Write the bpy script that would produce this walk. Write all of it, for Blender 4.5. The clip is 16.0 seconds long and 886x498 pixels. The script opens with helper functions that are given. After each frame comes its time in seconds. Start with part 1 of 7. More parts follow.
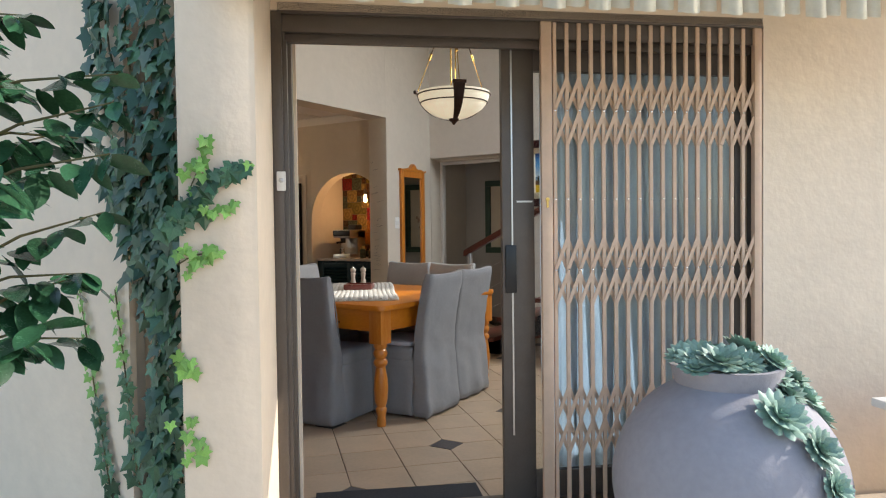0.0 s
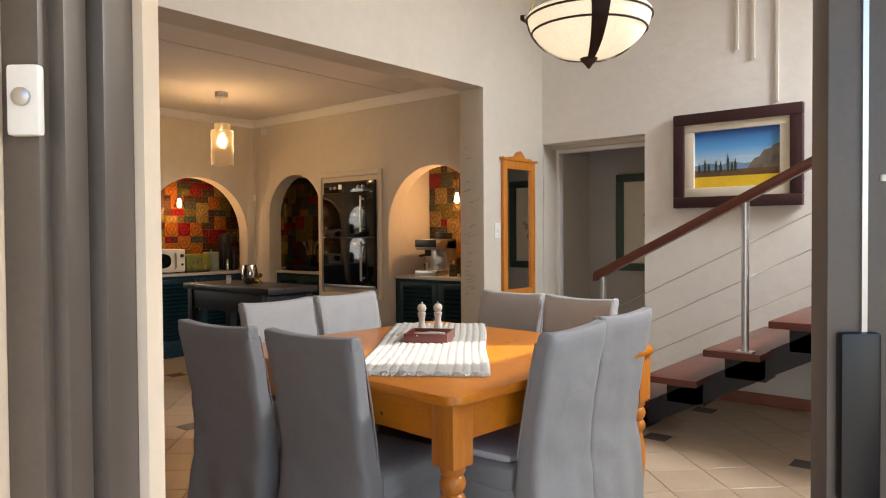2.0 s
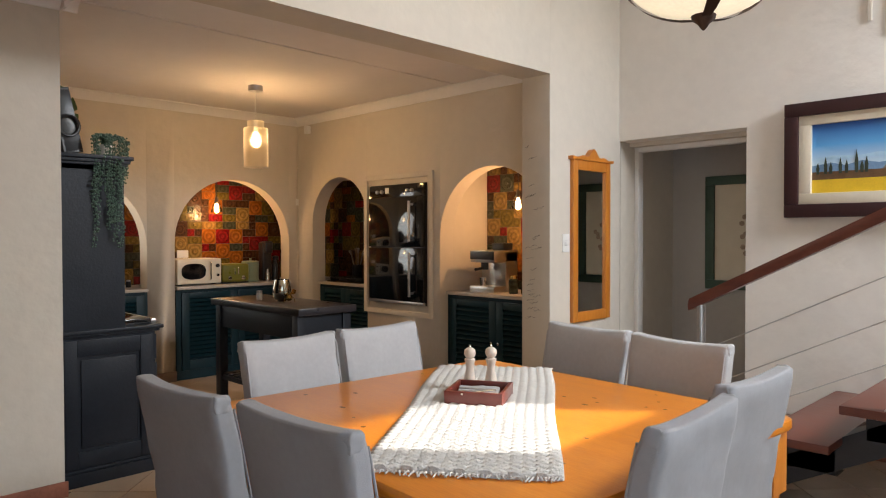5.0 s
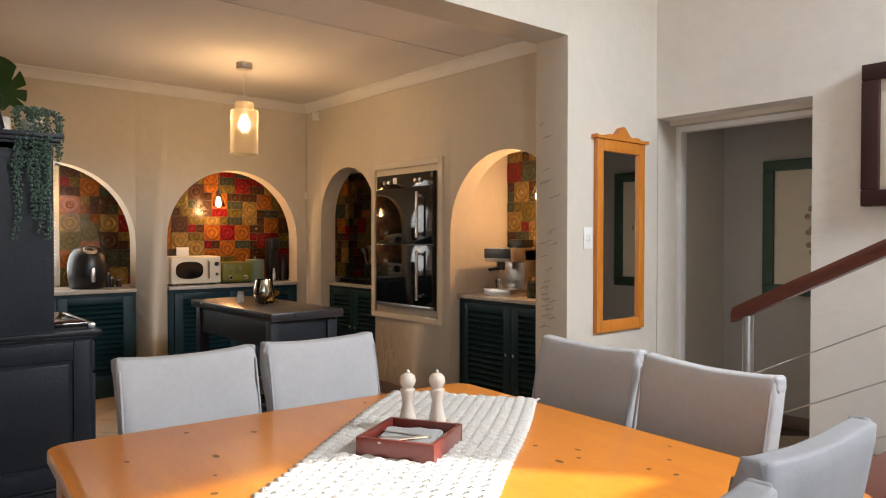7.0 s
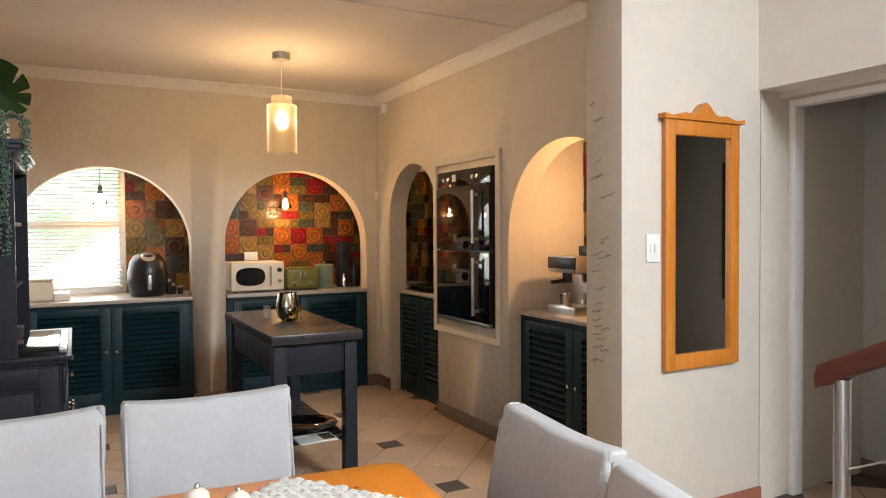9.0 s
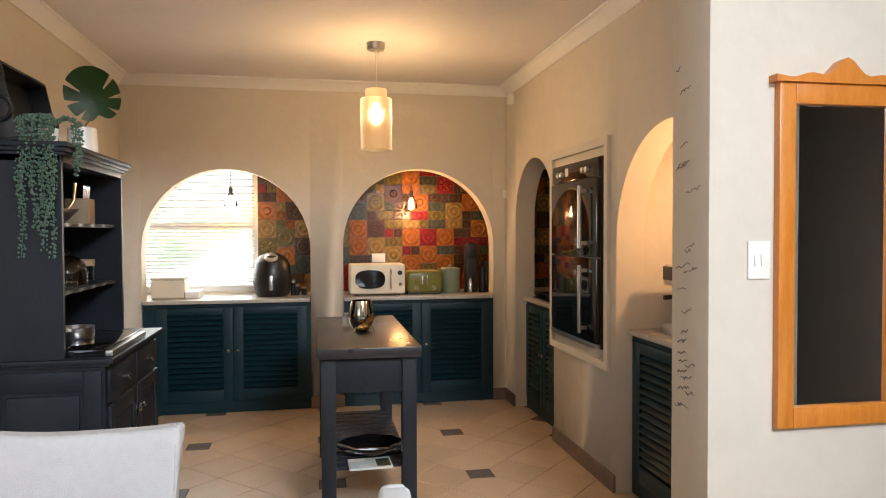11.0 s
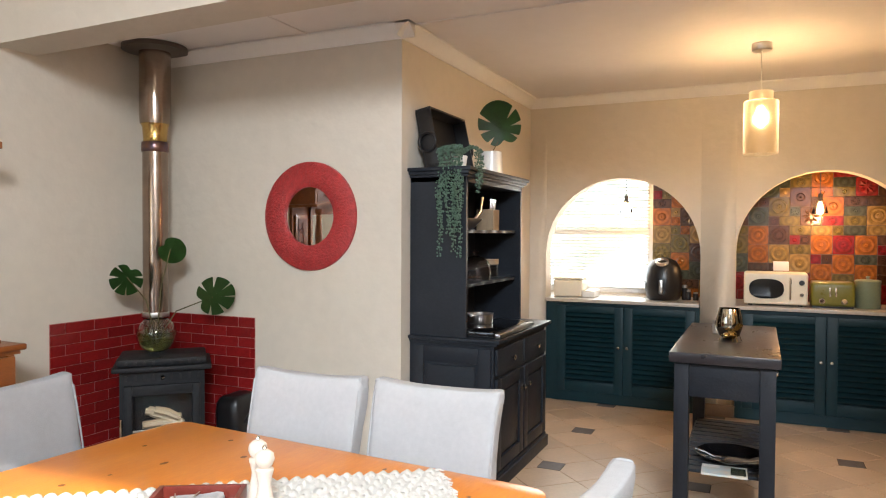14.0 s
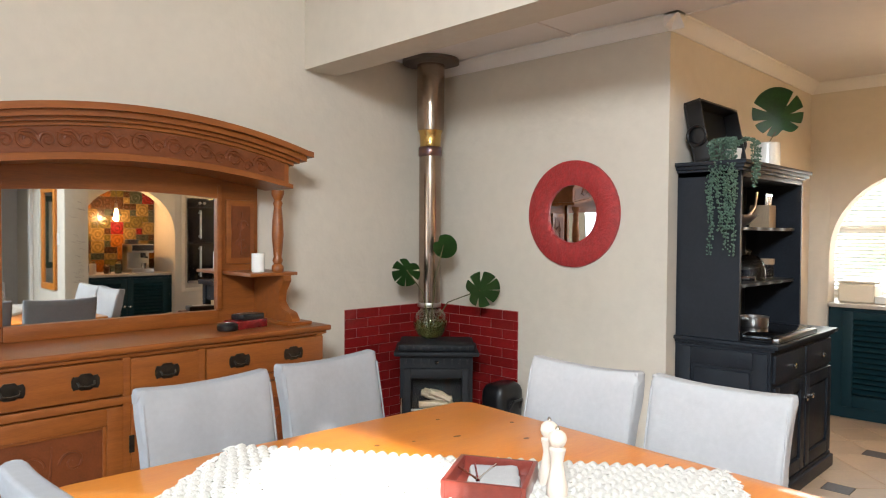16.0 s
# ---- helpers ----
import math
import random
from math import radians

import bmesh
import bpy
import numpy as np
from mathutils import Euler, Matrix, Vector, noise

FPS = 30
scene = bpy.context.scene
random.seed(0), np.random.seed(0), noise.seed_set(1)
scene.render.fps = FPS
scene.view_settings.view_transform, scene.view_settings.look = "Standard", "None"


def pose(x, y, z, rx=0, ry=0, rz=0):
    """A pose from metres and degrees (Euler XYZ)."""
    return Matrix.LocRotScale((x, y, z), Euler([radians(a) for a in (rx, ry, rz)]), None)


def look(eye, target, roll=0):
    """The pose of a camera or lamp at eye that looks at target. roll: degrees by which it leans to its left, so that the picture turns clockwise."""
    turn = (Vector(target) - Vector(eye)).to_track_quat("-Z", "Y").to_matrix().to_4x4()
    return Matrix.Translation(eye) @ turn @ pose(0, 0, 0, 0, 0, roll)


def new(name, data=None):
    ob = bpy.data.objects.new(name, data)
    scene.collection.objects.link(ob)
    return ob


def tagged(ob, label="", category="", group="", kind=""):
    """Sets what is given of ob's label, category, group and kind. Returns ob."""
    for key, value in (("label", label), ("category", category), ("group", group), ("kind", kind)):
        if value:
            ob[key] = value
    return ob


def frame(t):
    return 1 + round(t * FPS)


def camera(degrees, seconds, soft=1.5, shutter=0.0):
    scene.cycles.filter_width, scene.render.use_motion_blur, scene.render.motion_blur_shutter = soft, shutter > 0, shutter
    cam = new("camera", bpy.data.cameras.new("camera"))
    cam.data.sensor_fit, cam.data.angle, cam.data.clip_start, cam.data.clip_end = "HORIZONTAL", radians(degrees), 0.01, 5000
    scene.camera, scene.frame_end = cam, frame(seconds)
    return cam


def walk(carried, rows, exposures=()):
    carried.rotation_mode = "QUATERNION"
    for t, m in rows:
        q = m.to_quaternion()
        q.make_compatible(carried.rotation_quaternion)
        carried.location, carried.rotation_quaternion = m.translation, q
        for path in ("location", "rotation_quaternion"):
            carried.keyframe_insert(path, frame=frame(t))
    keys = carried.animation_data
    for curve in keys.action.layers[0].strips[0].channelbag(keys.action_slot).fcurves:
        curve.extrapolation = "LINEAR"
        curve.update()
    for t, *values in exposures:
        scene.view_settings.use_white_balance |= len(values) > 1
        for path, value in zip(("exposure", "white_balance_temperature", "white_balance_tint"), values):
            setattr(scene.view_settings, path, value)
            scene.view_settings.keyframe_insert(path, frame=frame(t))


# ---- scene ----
cam = camera(65.1, 16.0, soft=1.1)
PATH = [
    (0, (0.128, 0.417, 1.255), (-0.897, 2.133, 1.198), -0.7),
    (0.5, (-0.053, 0.811, 1.268), (-1.194, 2.453, 1.214), -0.9),
    (1, (-0.256, 1.198, 1.289), (-1.457, 2.796, 1.233), -0.8),
    (1.5, (-0.664, 1.732, 1.319), (-1.911, 3.294, 1.268), -0.6),
    (2, (-1.023, 2.191, 1.306), (-2.299, 3.73, 1.264), -0.4),
    (2.5, (-1.232, 2.408, 1.317), (-2.518, 3.939, 1.287), -0.4),
    (3, (-1.298, 2.461, 1.327), (-2.584, 3.993, 1.296), -0.3),
    (3.5, (-1.37, 2.534, 1.326), (-2.658, 4.063, 1.29), -0.2),
    (4, (-1.45, 2.636, 1.342), (-2.754, 4.152, 1.302), -0.2),
    (4.5, (-1.498, 2.748, 1.363), (-2.851, 4.221, 1.324), -0.3),
    (5, (-1.534, 2.847, 1.387), (-2.942, 4.267, 1.349), -0.1),
    (7.5, (-1.87, 3.892, 1.328), (-3.439, 5.131, 1.291), -0.1),
    (8, (-1.924, 4.148, 1.362), (-3.559, 5.3, 1.316), -0.3),
    (10.5, (-2.203, 5.302, 1.439), (-4.133, 5.825, 1.39), -0.2),
    (11, (-2.278, 5.51, 1.436), (-4.244, 5.874, 1.386), -0.2),
    (11.5, (-2.339, 5.684, 1.451), (-4.325, 5.913, 1.402), -0.1),
    (12, (-2.385, 5.888, 1.459), (-4.384, 5.951, 1.412), 0),
    (12.5, (-2.4, 5.991, 1.447), (-4.389, 5.78, 1.406), 0.3),
    (13, (-2.276, 5.957, 1.447), (-4.237, 5.566, 1.41), 0.4),
    (13.5, (-2.116, 5.935, 1.446), (-4.031, 5.359, 1.412), 0.3),
    (14, (-2.012, 5.918, 1.455), (-3.831, 5.086, 1.413), 0.3),
    (14.5, (-1.959, 5.907, 1.452), (-3.661, 4.859, 1.404), 0.4),
    (15, (-1.92, 5.897, 1.433), (-3.529, 4.71, 1.393), 0.5),
    (15.5, (-1.909, 5.912, 1.443), (-3.424, 4.608, 1.396), 0.5),
    (16, (-1.88, 5.867, 1.441), (-3.307, 4.467, 1.393), 0.4),
]
walk(cam, [(t, look(eye, target, roll)) for t, eye, target, roll in PATH],
     [(0, 1.15, 6450, 10), (1.0, 1.15, 6450, 10), (1.5, 1.2, 6350, 10), (2.0, 1.75, 6600, 12), (2.5, 1.85, 6500, 12), (5, 1.8, 6350, 12), (8, 2.1, 6200, 11), (11, 2.3, 6150, 10), (12.5, 2.3, 6200, 12), (14, 2.55, 6150, 10), (16, 2.55, 6100, 8)])

# ---- light ----
world = bpy.data.worlds.new("sky")
scene.world = world
world.use_nodes = True
wn = world.node_tree
sky = wn.nodes.new("ShaderNodeTexSky")
sky.sky_type, sky.sun_disc = "NISHITA", False
sky.sun_elevation, sky.sun_rotation = radians(31), radians(52)
wn.links.new(sky.outputs[0], wn.nodes["Background"].inputs[0])
wn.nodes["Background"].inputs[1].default_value = 0.15
SUN_DIR = Vector((0.617, 0.489, 0.515))


def lamp(name, kind, power, colour, m, size=0.1, size_y=None, label="", spread=None):
    data = bpy.data.lights.new(name, kind)
    data.energy, data.color = power, colour
    if kind == "AREA":
        data.shape, data.size, data.size_y = "RECTANGLE", size, size_y or size
        if spread:
            data.spread = radians(spread)
    elif kind == "POINT":
        data.shadow_soft_size = size
    ob = new(name, data)
    ob.matrix_world = m
    return ob


sun = lamp("sun", "SUN", 2.3, (1.0, 0.94, 0.85), look(SUN_DIR * 20, (0, 0, 0)))
sun.data.angle = radians(0.6)
# daylight of the clerestory over the stairs, the curtained glass panel, the open door and the kitchen window
lamp("clerestory_light", "AREA", 46, (0.92, 0.97, 1.0), look((-0.24, 6.9, 3.35), (-2.4, 5.3, 0.2)), 1.35, 0.95, spread=140)
lamp("glass_panel_light", "AREA", 4, (0.75, 0.87, 1.0), look((-0.83, 3.72, 1.15), (-2.75, 5.5, 1.0)), 0.95, 1.9)
lamp("kitchen_window_light", "AREA", 3, (1.0, 0.98, 0.95), look((-8.52, 4.5, 1.5), (-6, 4.9, 0.9)), 0.9, 1.0)
lamp("kitchen_pendant_light", "POINT", 2.6, (1.0, 0.62, 0.28), pose(-6.795, 5.91, 2.19), 0.04)
lamp("window_pendant_light", "POINT", 0.6, (1.0, 0.55, 0.2), pose(-8.35, 4.82, 1.62), 0.02)
lamp("counter_pendant_light", "POINT", 2.6, (1.0, 0.50, 0.18), pose(-8.35, 6.35, 1.61), 0.03)
lamp("coffee_pendant_light", "POINT", 3.0, (1.0, 0.52, 0.22), pose(-5.205, 7.45, 1.585), 0.03)
lamp("chandelier_light", "POINT", 2.6, (1.0, 0.86, 0.62), pose(-2.525, 5.045, 2.45), 0.12)


# ---- materials ----
def material(name, colour, rough=0.6, metal=0.0, vary=0.12, scale=8.0, bump=0.0, bump_scale=60.0, second=None, coat=0.0,
             stretch=(1, 1, 1), per_object=0.0, transmission=0.0, emit=None, emit_strength=0.0, ior=1.5, rough_vary=0.1, grain=0.4, fold=0.0):
    m = bpy.data.materials.new(name)
    m.use_nodes = True
    nt = m.node_tree
    nd, ln = nt.nodes, nt.links
    b = nd["Principled BSDF"]
    b.inputs["Roughness"].default_value = rough
    b.inputs["Metallic"].default_value = metal
    b.inputs["IOR"].default_value = ior
    b.inputs["Coat Weight"].default_value = coat
    b.inputs["Coat Roughness"].default_value = 0.12
    b.inputs["Transmission Weight"].default_value = transmission
    if emit:
        b.inputs["Emission Color"].default_value = (*emit, 1)
        b.inputs["Emission Strength"].default_value = emit_strength
    co = nd.new("ShaderNodeTexCoord")
    mp = nd.new("ShaderNodeMapping")
    mp.inputs["Scale"].default_value = stretch
    ln.new(co.outputs["Object"], mp.inputs[0])
    big = nd.new("ShaderNodeTexNoise")
    big.inputs["Scale"].default_value, big.inputs["Detail"].default_value = scale, 5
    ln.new(mp.outputs[0], big.inputs["Vector"])
    fine = nd.new("ShaderNodeTexNoise")
    fine.inputs["Scale"].default_value, fine.inputs["Detail"].default_value = scale * 9, 3
    ln.new(mp.outputs[0], fine.inputs["Vector"])
    mix = nd.new("ShaderNodeMix")
    mix.inputs[0].default_value = grain
    mix.data_type = "FLOAT"
    ln.new(big.outputs["Fac"], mix.inputs[2])
    ln.new(fine.outputs["Fac"], mix.inputs[3])
    ramp = nd.new("ShaderNodeValToRGB")
    c2 = second or tuple(min(1, c * (1 + vary)) for c in colour)
    c1 = tuple(c * (1 - vary) for c in colour) if not second else colour
    ramp.color_ramp.elements[0].color, ramp.color_ramp.elements[1].color = (*c1, 1), (*c2, 1)
    ramp.color_ramp.elements[0].position, ramp.color_ramp.elements[1].position = 0.32, 0.68
    ln.new(mix.outputs[0], ramp.inputs[0])
    last = ramp.outputs[0]
    if per_object:
        info = nd.new("ShaderNodeObjectInfo")
        mr = nd.new("ShaderNodeMapRange")
        mr.inputs[3].default_value, mr.inputs[4].default_value = 1 - per_object, 1 + per_object
        ln.new(info.outputs["Random"], mr.inputs[0])
        hsv = nd.new("ShaderNodeHueSaturation")
        ln.new(mr.outputs[0], hsv.inputs["Value"])
        ln.new(last, hsv.inputs["Color"])
        last = hsv.outputs[0]
    ln.new(last, b.inputs["Base Color"])
    if rough_vary and not transmission:
        rr = nd.new("ShaderNodeMapRange")
        rr.inputs[3].default_value, rr.inputs[4].default_value = max(0.02, rough - rough_vary), min(1, rough + rough_vary)
        ln.new(mix.outputs[0], rr.inputs[0])
        ln.new(rr.outputs[0], b.inputs["Roughness"])
    if bump:
        bn = nd.new("ShaderNodeTexNoise")
        bn.inputs["Scale"].default_value, bn.inputs["Detail"].default_value = bump_scale, 4
        ln.new(mp.outputs[0], bn.inputs["Vector"])
        bp = nd.new("ShaderNodeBump")
        bp.inputs["Strength"].default_value, bp.inputs["Distance"].default_value = bump, 0.01
        ln.new(bn.outputs["Fac"], bp.inputs["Height"])
        ln.new(bp.outputs[0], b.inputs["Normal"])
        if fold:
            # soft creases of cloth
            fn = nd.new("ShaderNodeTexNoise")
            fn.inputs["Scale"].default_value, fn.inputs["Detail"].default_value, fn.inputs["Distortion"].default_value = 4.0, 2, 0.6
            fm = nd.new("ShaderNodeMapping")
            fm.inputs["Scale"].default_value = (1.0, 1.0, 1.3)
            ln.new(co.outputs["Object"], fm.inputs[0])
            ln.new(fm.outputs[0], fn.inputs["Vector"])
            fb = nd.new("ShaderNodeBump")
            fb.inputs["Strength"].default_value, fb.inputs["Distance"].default_value = fold, 0.05
            ln.new(fn.outputs["Fac"], fb.inputs["Height"])
            ln.new(fb.outputs[0], bp.inputs["Normal"])
    return m


WALL = material("stone_wall_paint", (0.60, 0.545, 0.46), 0.85, vary=0.05, scale=1.4, bump=0.5, bump_scale=11)
OUTWALL = material("cream_plaster", (0.76, 0.635, 0.49), 0.9, vary=0.06, scale=2.0, bump=0.18, bump_scale=30)
WHITE = material("white_paint", (0.78, 0.76, 0.73), 0.7, vary=0.03, scale=2, bump=0.1, bump_scale=30)
CEIL = material("ceiling_paint", (0.74, 0.70, 0.68), 0.85, vary=0.03, scale=1.2, bump=0.15, bump_scale=20)
WHITEWASH = material("white_wash_plaster", (0.76, 0.725, 0.67), 0.85, vary=0.05, scale=1.6, bump=0.8, bump_scale=7)
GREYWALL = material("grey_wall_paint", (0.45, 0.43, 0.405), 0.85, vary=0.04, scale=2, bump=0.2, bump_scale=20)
TERRA = material("terracotta_skirting", (0.30, 0.11, 0.065), 0.5, vary=0.2, scale=6, bump=0.2)
SKIRT = material("brown_skirting", (0.16, 0.115, 0.09), 0.55, vary=0.2, scale=8, bump=0.2)
TILE = material("beige_floor_tile", (0.50, 0.375, 0.26), 0.34, vary=0.12, scale=5, bump=0.08, bump_scale=30, per_object=0.07)
DARKTILE = material("slate_tile_insert", (0.085, 0.075, 0.075), 0.45, vary=0.3, scale=14, bump=0.2, per_object=0.15)
GROUT = material("brown_grout", (0.10, 0.075, 0.055), 0.9, vary=0.2, scale=30)
PINE = material("orange_pine", (0.57, 0.165, 0.009), 0.31, vary=0.3, scale=3.0, second=(0.68, 0.235, 0.016), stretch=(1, 7, 7), coat=0.15, bump=0.04, bump_scale=30, rough_vary=0.03, grain=0.55)
PINE_Z = material("orange_pine_upright", (0.50, 0.145, 0.010), 0.32, scale=3.0, second=(0.62, 0.24, 0.04), stretch=(9, 9, 1), coat=0.12, bump=0.05)
KNOT = material("pine_knot", (0.14, 0.045, 0.012), 0.35, vary=0.3, scale=60)
OAK = material("carved_oak", (0.18, 0.048, 0.008), 0.36, scale=3, second=(0.28, 0.084, 0.014), stretch=(1, 10, 10), coat=0.15, bump=0.1, bump_scale=40)
OAKDARK = material("carved_oak_relief", (0.15, 0.038, 0.009), 0.42, vary=0.25, scale=14, bump=0.2, bump_scale=50)
# one grey linen in two copies: shade in the darker colour, light in the paler
COVER_SHADED = material("grey_linen_shaded", (0.275, 0.275, 0.285), 0.95, vary=0.07, scale=6, bump=0.35, bump_scale=420, fold=0.22)
COVER_LIT = material("grey_linen_lit", (0.40, 0.398, 0.40), 0.95, vary=0.07, scale=6, bump=0.35, bump_scale=420, fold=0.2)
CUSHION = material("pale_seat_pad", (0.62, 0.62, 0.66), 0.95, vary=0.05, scale=10, bump=0.2, bump_scale=300)
NAVY = material("charcoal_paint", (0.014, 0.017, 0.023), 0.42, vary=0.2, scale=5, bump=0.12, bump_scale=70, ior=1.33)
NAVYTOP = material("charcoal_worktop", (0.024, 0.021, 0.024), 0.30, vary=0.2, scale=5, bump=0.08, bump_scale=60)
TEAL = material("teal_paint", (0.004, 0.024, 0.033), 0.42, vary=0.15, scale=5, bump=0.1, bump_scale=80, ior=1.36)
STONETOP = material("worktop", (0.42, 0.38, 0.34), 0.3, vary=0.15, scale=25)
STEEL = material("brushed_steel", (0.55, 0.54, 0.53), 0.30, 1.0, vary=0.03, scale=40, rough_vary=0.03)
CHROME = material("chrome", (0.75, 0.73, 0.70), 0.10, 1.0, vary=0.03, scale=8, rough_vary=0.04)
BLACKGLASS = material("black_glass", (0.006, 0.006, 0.007), 0.06, vary=0.1, ior=1.6, rough_vary=0.02)
BLACK = material("black_plastic", (0.006, 0.006, 0.007), 0.35, vary=0.15, scale=20)
IRON = material("cast_iron", (0.011, 0.012, 0.014), 0.6, vary=0.25, scale=20, bump=0.25, bump_scale=120, ior=1.35)
MIRROR = material("mirror_glass", (0.85, 0.87, 0.86), 0.015, 1.0, vary=0.01, rough_vary=0.0)
BRONZE = material("dark_bronze_aluminium", (0.11, 0.09, 0.075), 0.42, 0.25, vary=0.1, scale=12)
GATE = material("tan_powder_coat", (0.58, 0.42, 0.30), 0.5, vary=0.08, scale=20)
MAHOG = material("mahogany", (0.085, 0.02, 0.012), 0.34, second=(0.14, 0.036, 0.02), scale=4, stretch=(1, 8, 8), coat=0.1)
STRINGER = material("dark_steel_stringer", (0.028, 0.028, 0.032), 0.5, 0.3, vary=0.15)
RED = material("red_glazed_tile", (0.21, 0.011, 0.011), 0.22, vary=0.2, scale=8, per_object=0.15)
REDFRAME = material("red_mosaic", (0.36, 0.025, 0.025), 0.4, vary=0.3, scale=30, bump=1.0, bump_scale=70)
FRAMEDARK = material("aubergine_frame", (0.03, 0.006, 0.008), 0.45, vary=0.2, scale=20)
CREAM = material("cream_enamel", (0.70, 0.63, 0.50), 0.4, vary=0.04, scale=10)
PORCELAIN = material("white_porcelain", (0.78, 0.77, 0.74), 0.25, vary=0.03)
PLASTIC = material("white_switch", (0.76, 0.75, 0.71), 0.4, vary=0.03)
OLIVE = material("olive_enamel", (0.16, 0.15, 0.02), 0.3, vary=0.1)
SAGE = material("sage_enamel", (0.19, 0.23, 0.15), 0.35, vary=0.1)
RUNNER = material("white_knit_cotton", (0.60, 0.58, 0.54), 0.95, vary=0.06, scale=30, bump=0.5, bump_scale=160)
BOXRED = material("redwood_box", (0.17, 0.03, 0.02), 0.3, vary=0.2, scale=6, stretch=(1, 6, 6), coat=0.3)
LEAF = material("monstera_leaf", (0.025, 0.085, 0.016), 0.35, vary=0.3, scale=12, per_object=0.2)
IVY = material("ivy_leaf", (0.05, 0.125, 0.06), 0.42, vary=0.35, scale=25, per_object=0.45)
IVYNEW = material("young_ivy_leaf", (0.20, 0.40, 0.08), 0.5, vary=0.25, scale=25, per_object=0.25)
GLOSSLEAF = material("camellia_leaf", (0.028, 0.085, 0.04), 0.25, vary=0.35, scale=16, per_object=0.35)
SUCC = material("succulent_leaf", (0.24, 0.36, 0.285), 0.5, vary=0.2, scale=20, per_object=0.2)
PEARLS = material("string_of_pearls", (0.085, 0.15, 0.105), 0.5, vary=0.25, scale=40)
STEM = material("stem", (0.10, 0.085, 0.03), 0.7, vary=0.2, scale=30)
POT = material("grey_fibre_cement", (0.32, 0.31, 0.335), 0.85, vary=0.1, scale=4, bump=0.25, bump_scale=60)
GLASS = material("clear_glass", (0.95, 0.96, 0.95), 0.02, vary=0.0, transmission=1.0, ior=1.45)
FROST = material("frosted_pendant_glass", (0.95, 0.88, 0.75), 0.35, vary=0.02, transmission=1.0, ior=1.2)
BULB = material("warm_bulb", (1, 0.8, 0.5), 0.4, vary=0.0, emit=(1.0, 0.62, 0.25), emit_strength=8)
BOWLGLOW = material("alabaster_bowl", (0.82, 0.78, 0.66), 0.4, vary=0.1, scale=9, emit=(1.0, 0.86, 0.58), emit_strength=0.20)
LAMPIRON = material("brown_lamp_iron", (0.05, 0.026, 0.016), 0.5, 0.5, vary=0.3, scale=20)
BRASS = material("brass", (0.55, 0.36, 0.12), 0.25, 1.0, vary=0.1)
GOLD = material("antique_gold", (0.42, 0.27, 0.08), 0.25, 1.0, vary=0.2, scale=30)
MAT = material("dark_door_mat", (0.03, 0.032, 0.036), 0.95, vary=0.2, scale=80, bump=0.6, bump_scale=300)
PAVE = material("paving", (0.46, 0.38, 0.29), 0.85, vary=0.15, scale=4, bump=0.3)
INK = material("pencil_marks", (0.10, 0.095, 0.09), 0.9, vary=0.1)
MILLWOOD = material("pale_mill_wood", (0.64, 0.55, 0.46), 0.45, vary=0.08, scale=9, stretch=(6, 6, 1))
BIRCH = material("birch_wood", (0.30, 0.22, 0.14), 0.5, vary=0.15, scale=5, stretch=(8, 8, 1))


# ---- mesh helpers ----
def box(bm, x0, x1, y0, y1, z0, z1, bevel=0.0, seg=2):
    g = bmesh.ops.create_cube(bm, size=1.0)
    m = Matrix.Translation(((x0 + x1) / 2, (y0 + y1) / 2, (z0 + z1) / 2)) @ Matrix.Diagonal((abs(x1 - x0), abs(y1 - y0), abs(z1 - z0), 1))
    bmesh.ops.transform(bm, matrix=m, verts=g["verts"])
    if bevel:
        edges = list({e for v in g["verts"] for e in v.link_edges})
        bmesh.ops.bevel(bm, geom=edges, offset=bevel, segments=seg, affect="EDGES", profile=0.6)
    return bm


def cube(x0, x1, y0, y1, z0, z1, bevel=0.0, seg=2):
    return box(bmesh.new(), x0, x1, y0, y1, z0, z1, bevel, seg)


def ring(bm, centre, axis_u, axis_v, r, n):
    return [bm.verts.new(centre + axis_u * (r * math.cos(2 * math.pi * i / n)) + axis_v * (r * math.sin(2 * math.pi * i / n))) for i in range(n)]


def tube(bm, points, radii, n=10, cap=True):
    pts = [Vector(p) for p in points]
    if not hasattr(radii, "__len__"):
        radii = [radii] * len(pts)
    rings = []
    u = None
    for i, p in enumerate(pts):
        d = (pts[min(i + 1, len(pts) - 1)] - pts[max(i - 1, 0)]).normalized()
        if u is None:
            u = d.orthogonal().normalized()
        u = (u - d * u.dot(d)).normalized()
        rings.append(ring(bm, p, u, d.cross(u), radii[i], n))
    for a, b in zip(rings, rings[1:]):
        for i in range(n):
            bm.faces.new((a[i], a[(i + 1) % n], b[(i + 1) % n], b[i]))
    if cap:
        bm.faces.new(rings[0][::-1])
        bm.faces.new(rings[-1])
    return bm


def lathe(bm, profile, n=20, at=(0, 0, 0), cap=True):
    at = Vector(at)
    rings = [ring(bm, at + Vector((0, 0, z)), Vector((1, 0, 0)), Vector((0, 1, 0)), max(r, 1e-4), n) for r, z in profile]
    for a, b in zip(rings, rings[1:]):
        for i in range(n):
            bm.faces.new((a[i], a[(i + 1) % n], b[(i + 1) % n], b[i]))
    if cap:
        bm.faces.new(rings[0][::-1])
        bm.faces.new(rings[-1])
    return bm


